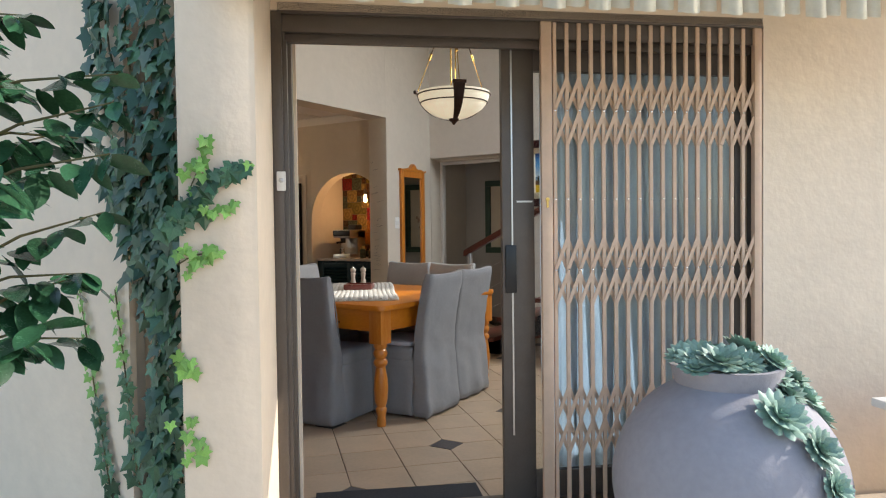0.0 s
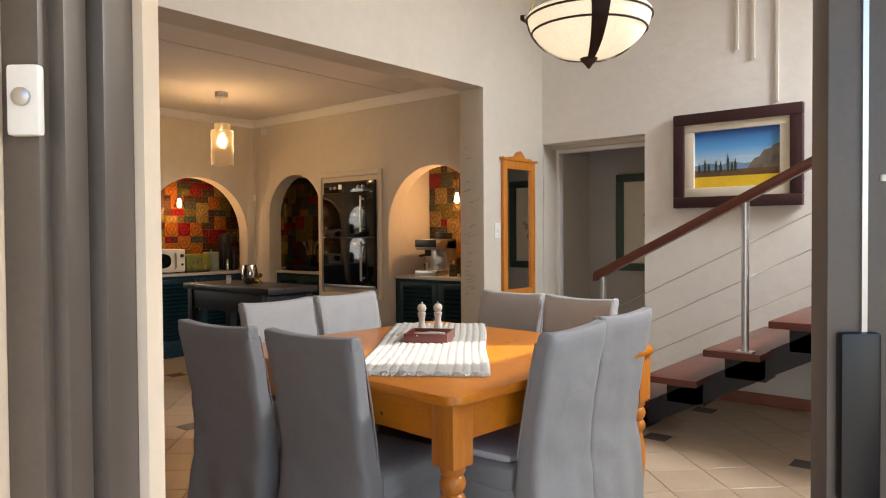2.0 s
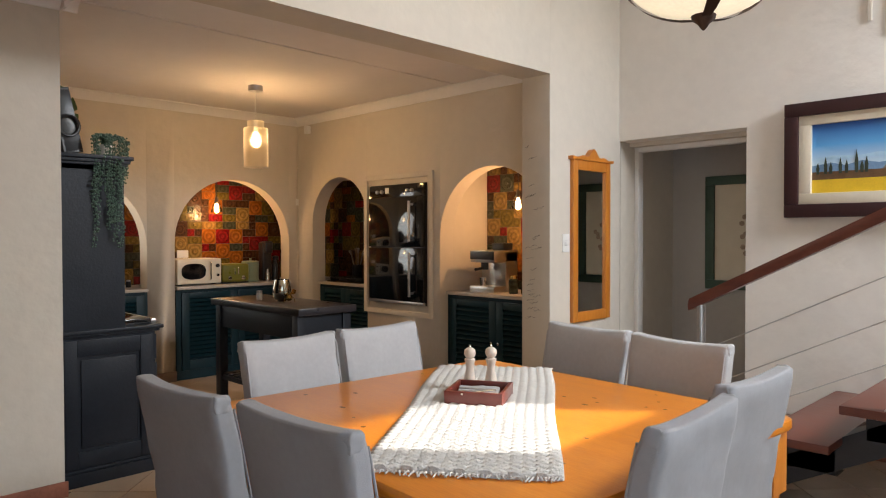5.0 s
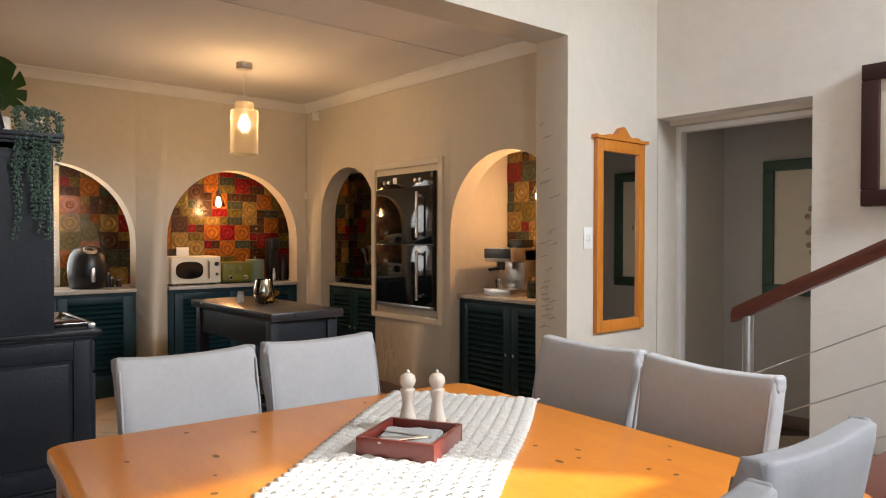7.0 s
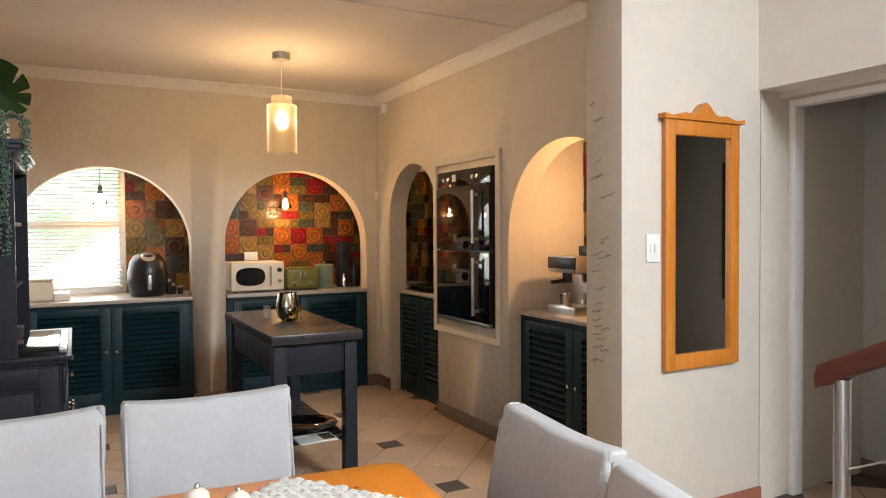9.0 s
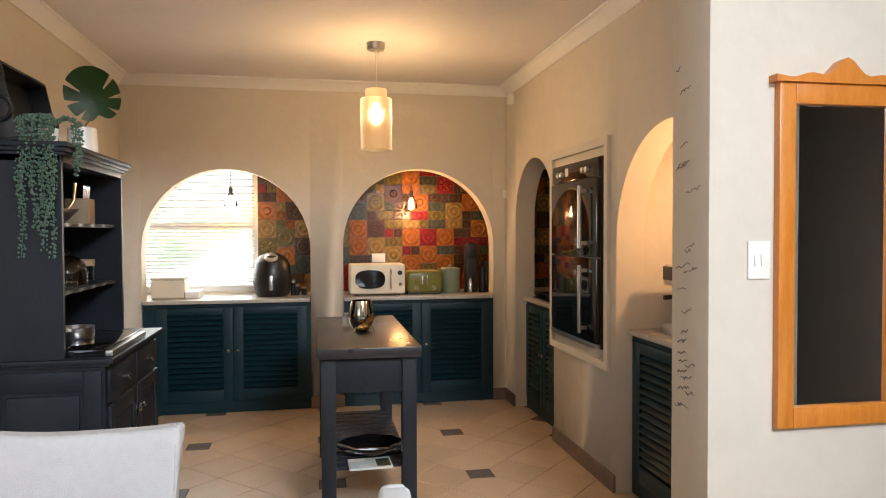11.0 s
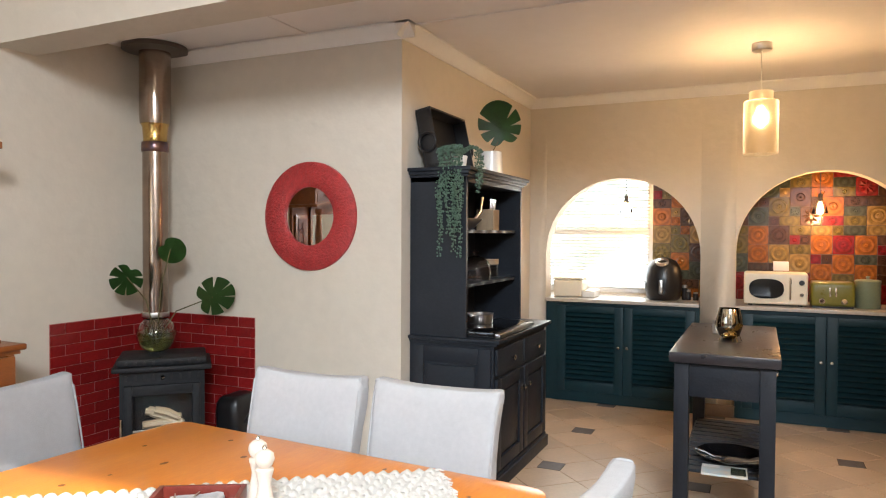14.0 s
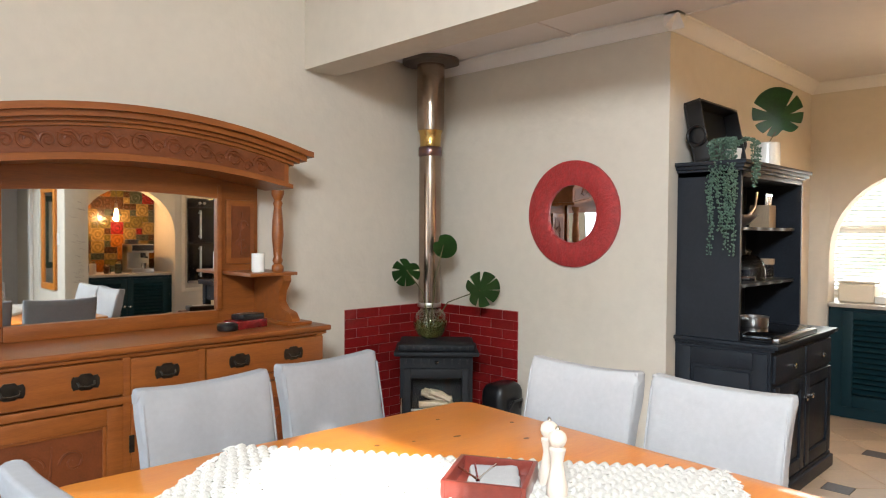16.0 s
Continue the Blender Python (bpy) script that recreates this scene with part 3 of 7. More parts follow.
# table runner, diagonal across the table
RUN = pose(-3.155, 4.675, TABLE_Z + 0.001, 0, 0, 126.9 - 90)
runner = thing("table_runner", RUN, "chunky white knitted cotton table runner with fringed ends", "table runner")
rb = bmesh.new()
RL, RW, nr, nc = 1.41, 0.505, 56 * 4, 15 * 4
grid = []
for i in range(nr + 1):
    row = []
    for j in range(nc + 1):
        u, w = i / nr, j / nc
        col = int(w * 15 * 0.9999)
        ph = u * 42 + (0.5 if col % 2 else 0)
        hgt = (0.1 + 0.9 * abs(math.sin(math.pi * ph)) ** 0.7) * (0.72 + 0.28 * abs(math.sin(math.pi * w * 15)) ** 0.5)
        x = (w - 0.5) * RW * (1 + 0.02 * math.sin(9 * u + 1)) + 0.006 * math.sin(math.pi * 2 * ph)
        y = (u - 0.5) * RL + 0.008 * math.sin(6 * w)
        row.append(rb.verts.new((x, y, 0.003 + 0.0165 * hgt + 0.002 * noise.noise(Vector((x * 9, y * 9, 0))))))
    grid.append(row)
for i in range(nr):
    for j in range(nc):
        rb.faces.new((grid[i][j], grid[i][j + 1], grid[i + 1][j + 1], grid[i + 1][j]))
rim = [grid[0], grid[-1], [r[0] for r in grid], [r[-1] for r in grid]]
for line in rim:
    down = [rb.verts.new((v.co.x, v.co.y, 0)) for v in line]
    for a, b, c, d in zip(line, line[1:], down[1:], down):
        rb.faces.new((a, b, c, d))
part("knitted_body", rb, RUNNER, runner, smooth=75)
random.seed(8)
fr = bmesh.new()
for side in (-1, 1):
    for k in range(46):
        x = (k / 45 - 0.5) * RW
        y = side * RL / 2
        d = side * random.uniform(0.012, 0.03)
        tube(fr, [(x, y, 0.006), (x + random.uniform(-0.006, 0.006), y + d * 0.5, 0.009), (x + random.uniform(-0.012, 0.012), y + d, 0.004)], [0.004, 0.003, 0.002], 5)
tagged(part("fringe", fr, RUNNER, runner), kind="stuff")

# wooden cutlery box and the two mills
tray = thing("cutlery_box", pose(-3.217, 4.732, TABLE_Z + 0.013, 0, 0, 29), "open red-brown wooden box with napkin and cutlery", "box")
for x0, x1, y0, y1 in ((-0.105, 0.105, -0.105, -0.093), (-0.105, 0.105, 0.093, 0.105), (-0.105, -0.093, -0.093, 0.093), (0.093, 0.105, -0.093, 0.093)):
    part("side", cube(x0, x1, y0, y1, 0, 0.046, 0.002), BOXRED, tray)
part("bottom", cube(-0.093, 0.093, -0.093, 0.093, 0.001, 0.008), BOXRED, tray)
single("napkin", soft_box(-0.075, 0.075, -0.06, 0.07, 0.0, 0.026, 6, 0.008, 0.006, 2, 0, 0, 22), COVER_LIT, "folded grey napkin in the wooden box", "napkin", pose(-3.22, 4.732, TABLE_Z + 0.0225, 0, 0, 40))
for i in range(3):
    sp = bmesh.new()
    tube(sp, [(-0.065, 0, 0), (0.03, 0, 0.002), (0.07, 0, 0.0)], [0.003, 0.0025, 0.006], 6)
    single("fork", sp, CHROME, "small chrome fork lying in the box", "cutlery", pose(-3.22 + 0.02 * i, 4.717 - 0.02 * i, TABLE_Z + 0.050, 0, 0, 20 + 25 * i), "cutlery in the box")
MILL = [(0.024, 0), (0.026, 0.004), (0.026, 0.03), (0.022, 0.045), (0.016, 0.075), (0.0145, 0.085), (0.018, 0.105), (0.021, 0.115), (0.021, 0.120), (0.013, 0.124), (0.019, 0.130), (0.023, 0.142), (0.021, 0.155), (0.012, 0.163), (0.004, 0.165)]
for x, y in ((-3.291, 4.882), (-3.344, 4.819)):
    mill = thing("pepper_mill", pose(x, y, TABLE_Z + 0.012), "pale turned wooden pepper mill with chrome knob", "pepper mill", "salt and pepper mills")
    part("body", lathe(bmesh.new(), MILL, 20), MILLWOOD, mill, smooth=50)
    part("knob", lathe(bmesh.new(), [(0.004, 0.164), (0.006, 0.168), (0.004, 0.174), (0.001, 0.176)], 10), CHROME, mill)

# ---- kitchen cabinets ----
def louvre_unit(m, width, doors, label, filler=0.04):
    """Base cabinet with louvred doors; local x along the front, the front at y = 0, the depth towards +y."""
    cab = thing("louvred_cabinet", m, label, "cabinet", "louvred kitchen cabinets")
    part("body", cube(0, width, 0.03, 0.58, 0.004, 0.872), TEAL, cab)
    fb = bmesh.new()
    box(fb, 0, filler, 0.008, 0.03, 0.004, 0.872)
    box(fb, width - 0.03, width, 0.008, 0.03, 0.004, 0.872)
    box(fb, filler, width - 0.03, 0.008, 0.03, 0.004, 0.09)
    box(fb, filler, width - 0.03, 0.008, 0.03, 0.845, 0.872)
    part("face_frame", fb, TEAL, cab)
    w = (width - filler - 0.03) / doors
    sl = None
    for k in range(doors):
        x0, x1 = filler + k * w + 0.002, filler + (k + 1) * w - 0.002
        db = bmesh.new()
        box(db, x0, x0 + 0.075, -0.008, 0.012, 0.094, 0.842, 0.002)
        box(db, x1 - 0.075, x1, -0.008, 0.012, 0.094, 0.842, 0.002)
        box(db, x0 + 0.075, x1 - 0.075, -0.008, 0.012, 0.094, 0.185, 0.002)
        box(db, x0 + 0.075, x1 - 0.075, -0.008, 0.012, 0.785, 0.842, 0.002)
        door = part("door", db, TEAL, cab)
        if sl is None:
            sl = mesh_of("slat", cube(-(w - 0.154) / 2, (w - 0.154) / 2, -0.019, 0.019, -0.0035, 0.0035), TEAL)
        n = 14
        for i in range(n):
            piece("slat", sl, door, pose((x0 + x1) / 2, 0.002, 0.20 + (0.785 - 0.20) * (i + 0.45) / n, 38))
        kx = x1 - 0.035 if k % 2 == 0 else x0 + 0.035
        kb = lathe(bmesh.new(), [(0.004, 0), (0.004, 0.012), (0.011, 0.016), (0.012, 0.022), (0.006, 0.027)], 12)
        bmesh.ops.transform(kb, matrix=pose(kx, -0.008, 0.50, 90), verts=kb.verts)
        part("knob", kb, CHROME, door, "chrome knob")
    return cab


louvre_unit(pose(-7.985, 4.195, 0, 0, 0, 90), 1.28, 2, "dark teal louvred cabinet under the kitchen window", 0.10)
louvre_unit(pose(-7.985, 5.745, 0, 0, 0, 90), 1.255, 2, "dark teal louvred cabinet under the microwave arch", 0.05)
louvre_unit(pose(-7.722, 7.205, 0), 0.918, 2, "dark teal louvred cabinet under the narrow arch", 0.03)
louvre_unit(pose(-5.803, 7.205, 0), 1.12, 2, "dark teal louvred cabinet under the coffee machine", 0.04)
wtop = cube(-8.6, -8.155, 4.04, 7.74, 0.874, 0.902, 0.003)
for y0, y1 in ((4.192, 5.472), (5.745, 6.999)):
    box(wtop, -8.157, -7.958, y0, y1, 0.874, 0.902, 0.003)
single("worktop", wtop, STONETOP, "pale worktop running through both arches", "worktop")
single("worktop", cube(-7.72, -6.805, 7.185, 7.74, 0.874, 0.902, 0.004), STONETOP, "pale worktop under the narrow arch", "worktop")
single("worktop", cube(-5.80, -4.68, 7.185, 7.74, 0.874, 0.902, 0.004), STONETOP, "pale worktop carrying the coffee machine", "worktop")

# built-in double oven with its raised plaster surround
sr = bmesh.new()
for x0, x1, z0, z1 in ((-6.835, -6.785, 0.655, 1.965), (-5.93, -5.88, 0.655, 1.965), (-6.785, -5.93, 1.915, 1.965), (-6.785, -5.93, 0.655, 0.70)):
    box(sr, x0, x1, 7.098, 7.122, z0, z1, 0.004)
structure("trim_oven_surround", sr, WALL, "raised plaster border round the oven", "trim")
oven = thing("double_oven", pose(-6.35, 7.145, 0.762) @ Matrix.Diagonal((1.045, 1, 1, 1)), "black glass double wall oven with steel trim", "oven")
part("housing", cube(-0.365, 0.365, -0.045, 0.2, 0, 1.10, 0.004), BLACK, oven)
part("control_panel", cube(-0.362, 0.362, -0.06, -0.045, 0.985, 1.095, 0.003), BLACKGLASS, oven)
part("lower_trim", cube(-0.363, 0.363, -0.072, -0.045, 0.002, 0.028, 0.003), STEEL, oven)
for z0, z1 in ((0.525, 0.978), (0.03, 0.515)):
    d = part("oven_door", cube(-0.362, 0.362, -0.07, -0.045, z0, z1, 0.004), BLACKGLASS, oven, "black glass oven door")
    hb = bmesh.new()
    tube(hb, [(0.235, -0.12, z0 + 0.05), (0.235, -0.12, z1 - 0.04)], 0.012, 12)
    box(hb, 0.225, 0.245, -0.12, -0.075, z0 + 0.07, z0 + 0.09)
    box(hb, 0.225, 0.245, -0.12, -0.075, z1 - 0.08, z1 - 0.06)
    part("handle", hb, STEEL, d, "upright steel bar handle")
for x in (-0.24, -0.18, 0.16, 0.22):
    kb = lathe(bmesh.new(), [(0.018, 0), (0.018, 0.018), (0.012, 0.022)], 14)
    bmesh.ops.transform(kb, matrix=pose(x, -0.06, 1.035, 90), verts=kb.verts)
    part("dial", kb, STEEL, oven)
part("sticker", cube(-0.14, -0.09, -0.0625, -0.06, 1.02, 1.07), PLASTIC, oven, "white label")

# ---- kitchen island ----
isl = thing("kitchen_island", pose(-6.205, 5.765, 0), "charcoal painted butcher trolley with slatted lower shelf", "kitchen island")
part("top", cube(-0.635, 0.635, -0.25, 0.25, 0.835, 0.885, 0.006), NAVYTOP, isl)
for sx in (-1, 1):
    for sy in (-1, 1):
        part("leg", cube(sx * 0.555 - 0.035, sx * 0.555 + 0.035, sy * 0.195 - 0.035, sy * 0.195 + 0.035, 0, 0.835, 0.004), NAVY, isl)
for x0, x1, y0, y1 in ((-0.52, 0.52, -0.215, -0.195), (-0.52, 0.52, 0.195, 0.215), (-0.575, -0.555, -0.16, 0.16), (0.555, 0.575, -0.16, 0.16)):
    part("apron", cube(x0, x1, y0, y1, 0.66, 0.835, 0.003), NAVY, isl)
for x in (-0.25, 0.25):
    kb = lathe(bmesh.new(), [(0.005, 0), (0.005, 0.014), (0.014, 0.02), (0.014, 0.028), (0.006, 0.034)], 12)
    bmesh.ops.transform(kb, matrix=pose(x, 0.215, 0.75, -90), verts=kb.verts)
    part("knob", kb, CHROME, isl, "chrome knob")
for y in (-0.2, 0.2):
    part("shelf_rail", cube(-0.52, 0.52, y - 0.012, y + 0.012, 0.235, 0.27), NAVY, isl)
slat = mesh_of("shelf_slat", cube(-0.03, 0.03, -0.2, 0.2, -0.008, 0.008, 0.003), NAVY)
for i in range(13):
    piece("shelf_slat", slat, isl, pose(-0.50 + i * 0.0833, 0, 0.279))

# ---- dresser ----
dr = thing("dresser", pose(-6.158, 4.039, 0) @ Matrix.Diagonal((0.975, 0.95, 1, 1)), "charcoal painted wooden kitchen dresser with open shelves", "dresser")
part("base_body", cube(-0.515, 0.515, 0.0, 0.555, 0.07, 0.83), NAVY, dr)
pl = bmesh.new()
box(pl, -0.535, 0.535, 0.0, 0.585, 0.0, 0.075, 0.006)
box(pl, -0.525, 0.525, 0.0, 0.57, 0.075, 0.095, 0.008)
part("plinth", pl, NAVY, dr)
tb = bmesh.new()
box(tb, -0.545, 0.545, 0.0, 0.60, 0.842, 0.865, 0.006)
box(tb, -0.53, 0.53, 0.0, 0.58, 0.826, 0.843, 0.006)
part("base_top", tb, NAVY, dr)
for k in (-1, 1):
    x0, x1 = (0.012, 0.495) if k > 0 else (-0.495, -0.012)
    d = part("drawer", cube(x0, x1, 0.555, 0.573, 0.655, 0.805, 0.006), NAVY, dr)
    kb = lathe(bmesh.new(), [(0.006, 0), (0.006, 0.012), (0.015, 0.02), (0.015, 0.028), (0.006, 0.034)], 12)
    bmesh.ops.transform(kb, matrix=pose((x0 + x1) / 2, 0.573, 0.73, -90), verts=kb.verts)
    part("knob", kb, CHROME, d, "chrome knob")
    db = bmesh.new()
    for a, b, c, e in ((x0, x0 + 0.07, 0.11, 0.635), (x1 - 0.07, x1, 0.11, 0.635), (x0 + 0.07, x1 - 0.07, 0.11, 0.18), (x0 + 0.07, x1 - 0.07, 0.565, 0.635)):
        box(db, a, b, 0.555, 0.575, c, e, 0.004)
    box(db, x0 + 0.085, x1 - 0.085, 0.555, 0.567, 0.195, 0.55, 0.008)
    d = part("door", db, NAVY, dr)
    kb = lathe(bmesh.new(), [(0.006, 0), (0.006, 0.012), (0.015, 0.02), (0.015, 0.028), (0.006, 0.034)], 12)
    bmesh.ops.transform(kb, matrix=pose(x0 + 0.04 if k > 0 else x1 - 0.04, 0.575, 0.52, -90), verts=kb.verts)
    part("knob", kb, CHROME, d, "chrome knob")
for a, b, c, e in ((0.03, 0.10, 0.1, 0.81), (0.46, 0.54, 0.1, 0.81), (0.10, 0.46, 0.1, 0.19), (0.10, 0.46, 0.72, 0.81)):
    part("side_rail", cube(0.513, 0.527, a, b, c, e, 0.004), NAVY, dr)
part("side_panel", cube(0.513, 0.523, 0.12, 0.44, 0.21, 0.70, 0.008), NAVY, dr)
for x in (-0.515, 0.49):
    part("upper_side", cube(x, x + 0.025, 0.0, 0.375, 0.865, 1.79), NAVY, dr)
part("back_panel", cube(-0.49, 0.49, 0.0, 0.015, 0.865, 1.79), NAVY, dr)


def scalloped(w, d, z):
    bm = bmesh.new()
    pts = [(-w, 0.016), (w, 0.016)]
    n = 60
    for i in range(n + 1):
        x = w - 2 * w * i / n
        pts.append((x, d + 0.012 * math.sin(5 * math.pi * (x + w) / (2 * w)) ** 2 - 0.004))
    lo, hi = [bm.verts.new((x, y, z)) for x, y in pts], [bm.verts.new((x, y, z + 0.018)) for x, y in pts]
    bm.faces.new(hi)
    bm.faces.new(lo[::-1])
    for i in range(len(pts)):
        bm.faces.new((lo[i], lo[(i + 1) % len(pts)], hi[(i + 1) % len(pts)], hi[i]))
    return bm


for z in (1.145, 1.465):
    part("shelf", scalloped(0.49, 0.34, z), NAVY, dr)
cb = bmesh.new()
for k, (o, z0, z1) in enumerate(((0.0, 1.755, 1.79), (0.015, 1.785, 1.80), (0.03, 1.80, 1.82), (0.045, 1.82, 1.84))):
    box(cb, -0.515 - o, 0.515 + o, 0.0, 0.375 + o, z0, z1 + 0.002, 0.005)
part("cornice", cb, NAVY, dr)


# ---- niche: window, tiles, lamps ----
def coloured_relief(name, base):
    """Glaze that pools darker in rings round the middle of each tile."""
    m = material(name, base, 0.2, vary=0.4, scale=26, bump=0.15)
    nt = m.node_tree
    nd, ln = nt.nodes, nt.links
    b = nd["Principled BSDF"]
    src = b.inputs["Base Color"].links[0].from_socket
    co = nd.new("ShaderNodeTexCoord")
    ln_ = nd.new("ShaderNodeVectorMath")
    ln_.operation = "LENGTH"
    ln.new(co.outputs["Object"], ln_.inputs[0])
    sn = nd.new("ShaderNodeMath")
    sn.operation = "SINE"
    mu = nd.new("ShaderNodeMath")
    mu.operation = "MULTIPLY"
    mu.inputs[1].default_value = 160
    ln.new(ln_.outputs["Value"], mu.inputs[0])
    ln.new(mu.outputs[0], sn.inputs[0])
    mr = nd.new("ShaderNodeMapRange")
    mr.inputs[1].default_value, mr.inputs[2].default_value, mr.inputs[3].default_value, mr.inputs[4].default_value = -0.9, 0.9, 0.72, 1.1
    ln.new(sn.outputs[0], mr.inputs[0])
    hs = nd.new("ShaderNodeHueSaturation")
    ln.new(mr.outputs[0], hs.inputs["Value"])
    ln.new(src, hs.inputs["Color"])
    ln.new(hs.outputs[0], b.inputs["Base Color"])
    return m


GLAZES = [coloured_relief("glaze_" + n, c) for n, c in (("brown", (0.058, 0.025, 0.011)), ("olive", (0.117, 0.086, 0.017)), ("amber", (0.265, 0.086, 0.011)), ("red", (0.172, 0.008, 0.009)), ("green", (0.047, 0.055, 0.035)), ("ochre", (0.234, 0.148, 0.039)))]


def relief_tile(kind, w, h):
    """A glazed relief tile in the x, z plane, facing -y, its centre at the origin."""
    bm = cube(-w / 2, w / 2, 0, 0.008, -h / 2, h / 2, 0.0015, 1)
    r = min(w, h) * 0.42

    def annulus(r0, r1, y0, n=24):
        prof = [(r0, 0.0), (r0 + (r1 - r0) * 0.3, y0), (r1 - (r1 - r0) * 0.3, y0), (r1, 0.0)]
        g = bmesh.new()
        lathe(g, prof, n, cap=False)
        bmesh.ops.transform(g, matrix=pose(0, 0.001, 0, 90), verts=g.verts)
        me = bpy.data.meshes.new("tmp")
        g.to_mesh(me)
        g.free()
        bm.from_mesh(me)
        bpy.data.meshes.remove(me)
    if kind == 0:
        annulus(r * 0.62, r, 0.007)
        annulus(r * 0.01, r * 0.34, 0.008)
    elif kind == 1:
        annulus(r * 0.8, r, 0.005)
        annulus(r * 0.38, r * 0.66, 0.006)
        annulus(r * 0.01, r * 0.2, 0.006)
    elif kind == 4:
        annulus(r * 0.01, r * 0.55, 0.010)
    elif kind == 2:
        for k in (0.46, 0.3, 0.14):
            for x0, x1, z0, z1 in ((-k * w, k * w, k * h - 0.006, k * h), (-k * w, k * w, -k * h, -k * h + 0.006), (-k * w, -k * w + 0.006, -k * h, k * h), (k * w - 0.006, k * w, -k * h, k * h)):
                box(bm, x0, x1, -0.005, 0.002, z0, z1)
    else:
        for k in range(8):
            a = math.pi * k / 4
            g = [bm.verts.new((q * math.cos(a) - t * math.sin(a), y, q * math.sin(a) + t * math.cos(a))) for q, t, y in ((0.12 * r, 0, 0), (0.6 * r, 0.22 * r, 0), (1.05 * r, 0, 0), (0.6 * r, -0.22 * r, 0), (0.6 * r, 0, -0.008))]
            for i in range(4):
                bm.faces.new((g[i], g[(i + 1) % 4], g[4]))
    return bm


TILE_MESH = {}


def tile_mesh(kind, w, h, glaze):
    key = (kind, w, h, glaze)
    if key not in TILE_MESH:
        TILE_MESH[key] = mesh_of("relief_tile", relief_tile(kind, w - 0.004, h - 0.004), GLAZES[glaze], 40)
    return TILE_MESH[key]


def splashback(name, m, cols, rows, seed, label, cell=0.08):
    """Patchwork of relief tiles on a wall; local x along the wall, the wall at y = 0, facing -y."""
    base = structure(name, cube(0, cols * cell, -0.006, -0.001, 0, rows * cell), GROUT, label, "tiled wall", m)
    rnd = random.Random(seed)
    taken = set()
    for r in range(rows):
        for c in range(cols):
            if (c, r) in taken:
                continue
            w = h = 1
            free = lambda a, b: all((c + i, r + j) not in taken and c + i < cols and r + j < rows for i in range(a) for j in range(b))
            p = rnd.random()
            if p < 0.5 and free(2, 2):
                w, h = 2, 2
            elif p < 0.72 and free(2, 1):
                w = 2
            for i in range(w):
                for j in range(h):
                    taken.add((c + i, r + j))
            big = w * h == 4
            glaze = rnd.choice([1, 2, 2, 3, 5, 5, 0, 4, 1, 2, 0, 5]) if big else rnd.choice([0, 0, 4, 4, 1, 0, 0, 2, 1, 5, 3])
            kind = rnd.choice([0, 1, 4, 0, 3, 1] if big else [0, 2, 4, 2, 1, 4])
            piece("relief_tile", tile_mesh(kind, w * cell, h * cell, glaze), base, pose((c + w / 2) * cell, -0.014 - rnd.choice((0, 0, 0.003, 0.006)), (r + h / 2) * cell))
    return base


splashback("wall_tiles_west", pose(-8.6, 5.02, 0.905, 0, 0, 90), 34, 14, 11, "patchwork of red, amber and olive glazed relief tiles")
splashback("wall_tiles_north", pose(-8.58, 7.75, 0.905), 32, 14, 12, "dark patchwork of red and brown relief tiles")
splashback("wall_tiles_coffee", pose(-5.803, 7.75, 0.905), 14, 14, 13, "patchwork of red, amber and olive glazed relief tiles")

win = thing("window_kitchen", pose(-8.62, 3.95, 0.92), "white kitchen window with slatted blind and bright garden light", "window", kind="structure")
for y0, y1, z0, z1 in ((0.0, 0.05, 0, 1.33), (1.02, 1.07, 0, 1.33), (0.05, 1.02, 0, 0.05), (0.05, 1.02, 1.28, 1.33), (0.05, 1.02, 0.54, 0.60)):
    part("window_frame", cube(-0.06, 0.0, y0, y1, z0, z1, 0.004), WHITE, win)
for z0, z1 in ((0.05, 0.54), (0.60, 1.28)):
    p = part("pane", cube(-0.034, -0.03, 0.05, 1.02, z0, z1), GLASS, win)
    p.visible_shadow = False
slat = mesh_of("blind_slat", cube(-0.012, 0.012, 0.03, 1.04, -0.0006, 0.0006), WHITE)
for i in range(40):
    piece("blind_slat", slat, win, pose(0.02, 0, 0.05 + i * 0.031, 0, 20))
# plain backdrop whose emission stands in for daylight on the garden
BACKDROP = bpy.data.materials.new("garden_glow")
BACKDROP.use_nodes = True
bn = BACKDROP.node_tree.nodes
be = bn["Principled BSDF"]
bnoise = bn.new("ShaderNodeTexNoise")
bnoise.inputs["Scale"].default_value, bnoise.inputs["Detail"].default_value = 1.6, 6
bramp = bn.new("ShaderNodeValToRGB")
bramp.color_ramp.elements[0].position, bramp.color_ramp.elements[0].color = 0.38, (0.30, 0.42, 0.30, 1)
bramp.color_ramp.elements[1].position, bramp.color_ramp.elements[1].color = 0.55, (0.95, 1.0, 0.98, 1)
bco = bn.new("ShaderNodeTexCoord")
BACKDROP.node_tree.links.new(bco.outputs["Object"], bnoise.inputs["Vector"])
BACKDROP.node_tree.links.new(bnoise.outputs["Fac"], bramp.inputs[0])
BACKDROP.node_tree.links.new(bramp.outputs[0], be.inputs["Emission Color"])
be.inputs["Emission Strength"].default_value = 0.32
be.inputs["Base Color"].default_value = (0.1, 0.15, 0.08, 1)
structure("backdrop_garden", cube(-13.1, -13.0, -2, 12, -0.2, 6), BACKDROP, "glowing backdrop for the bright garden beyond the kitchen window", "backdrop")


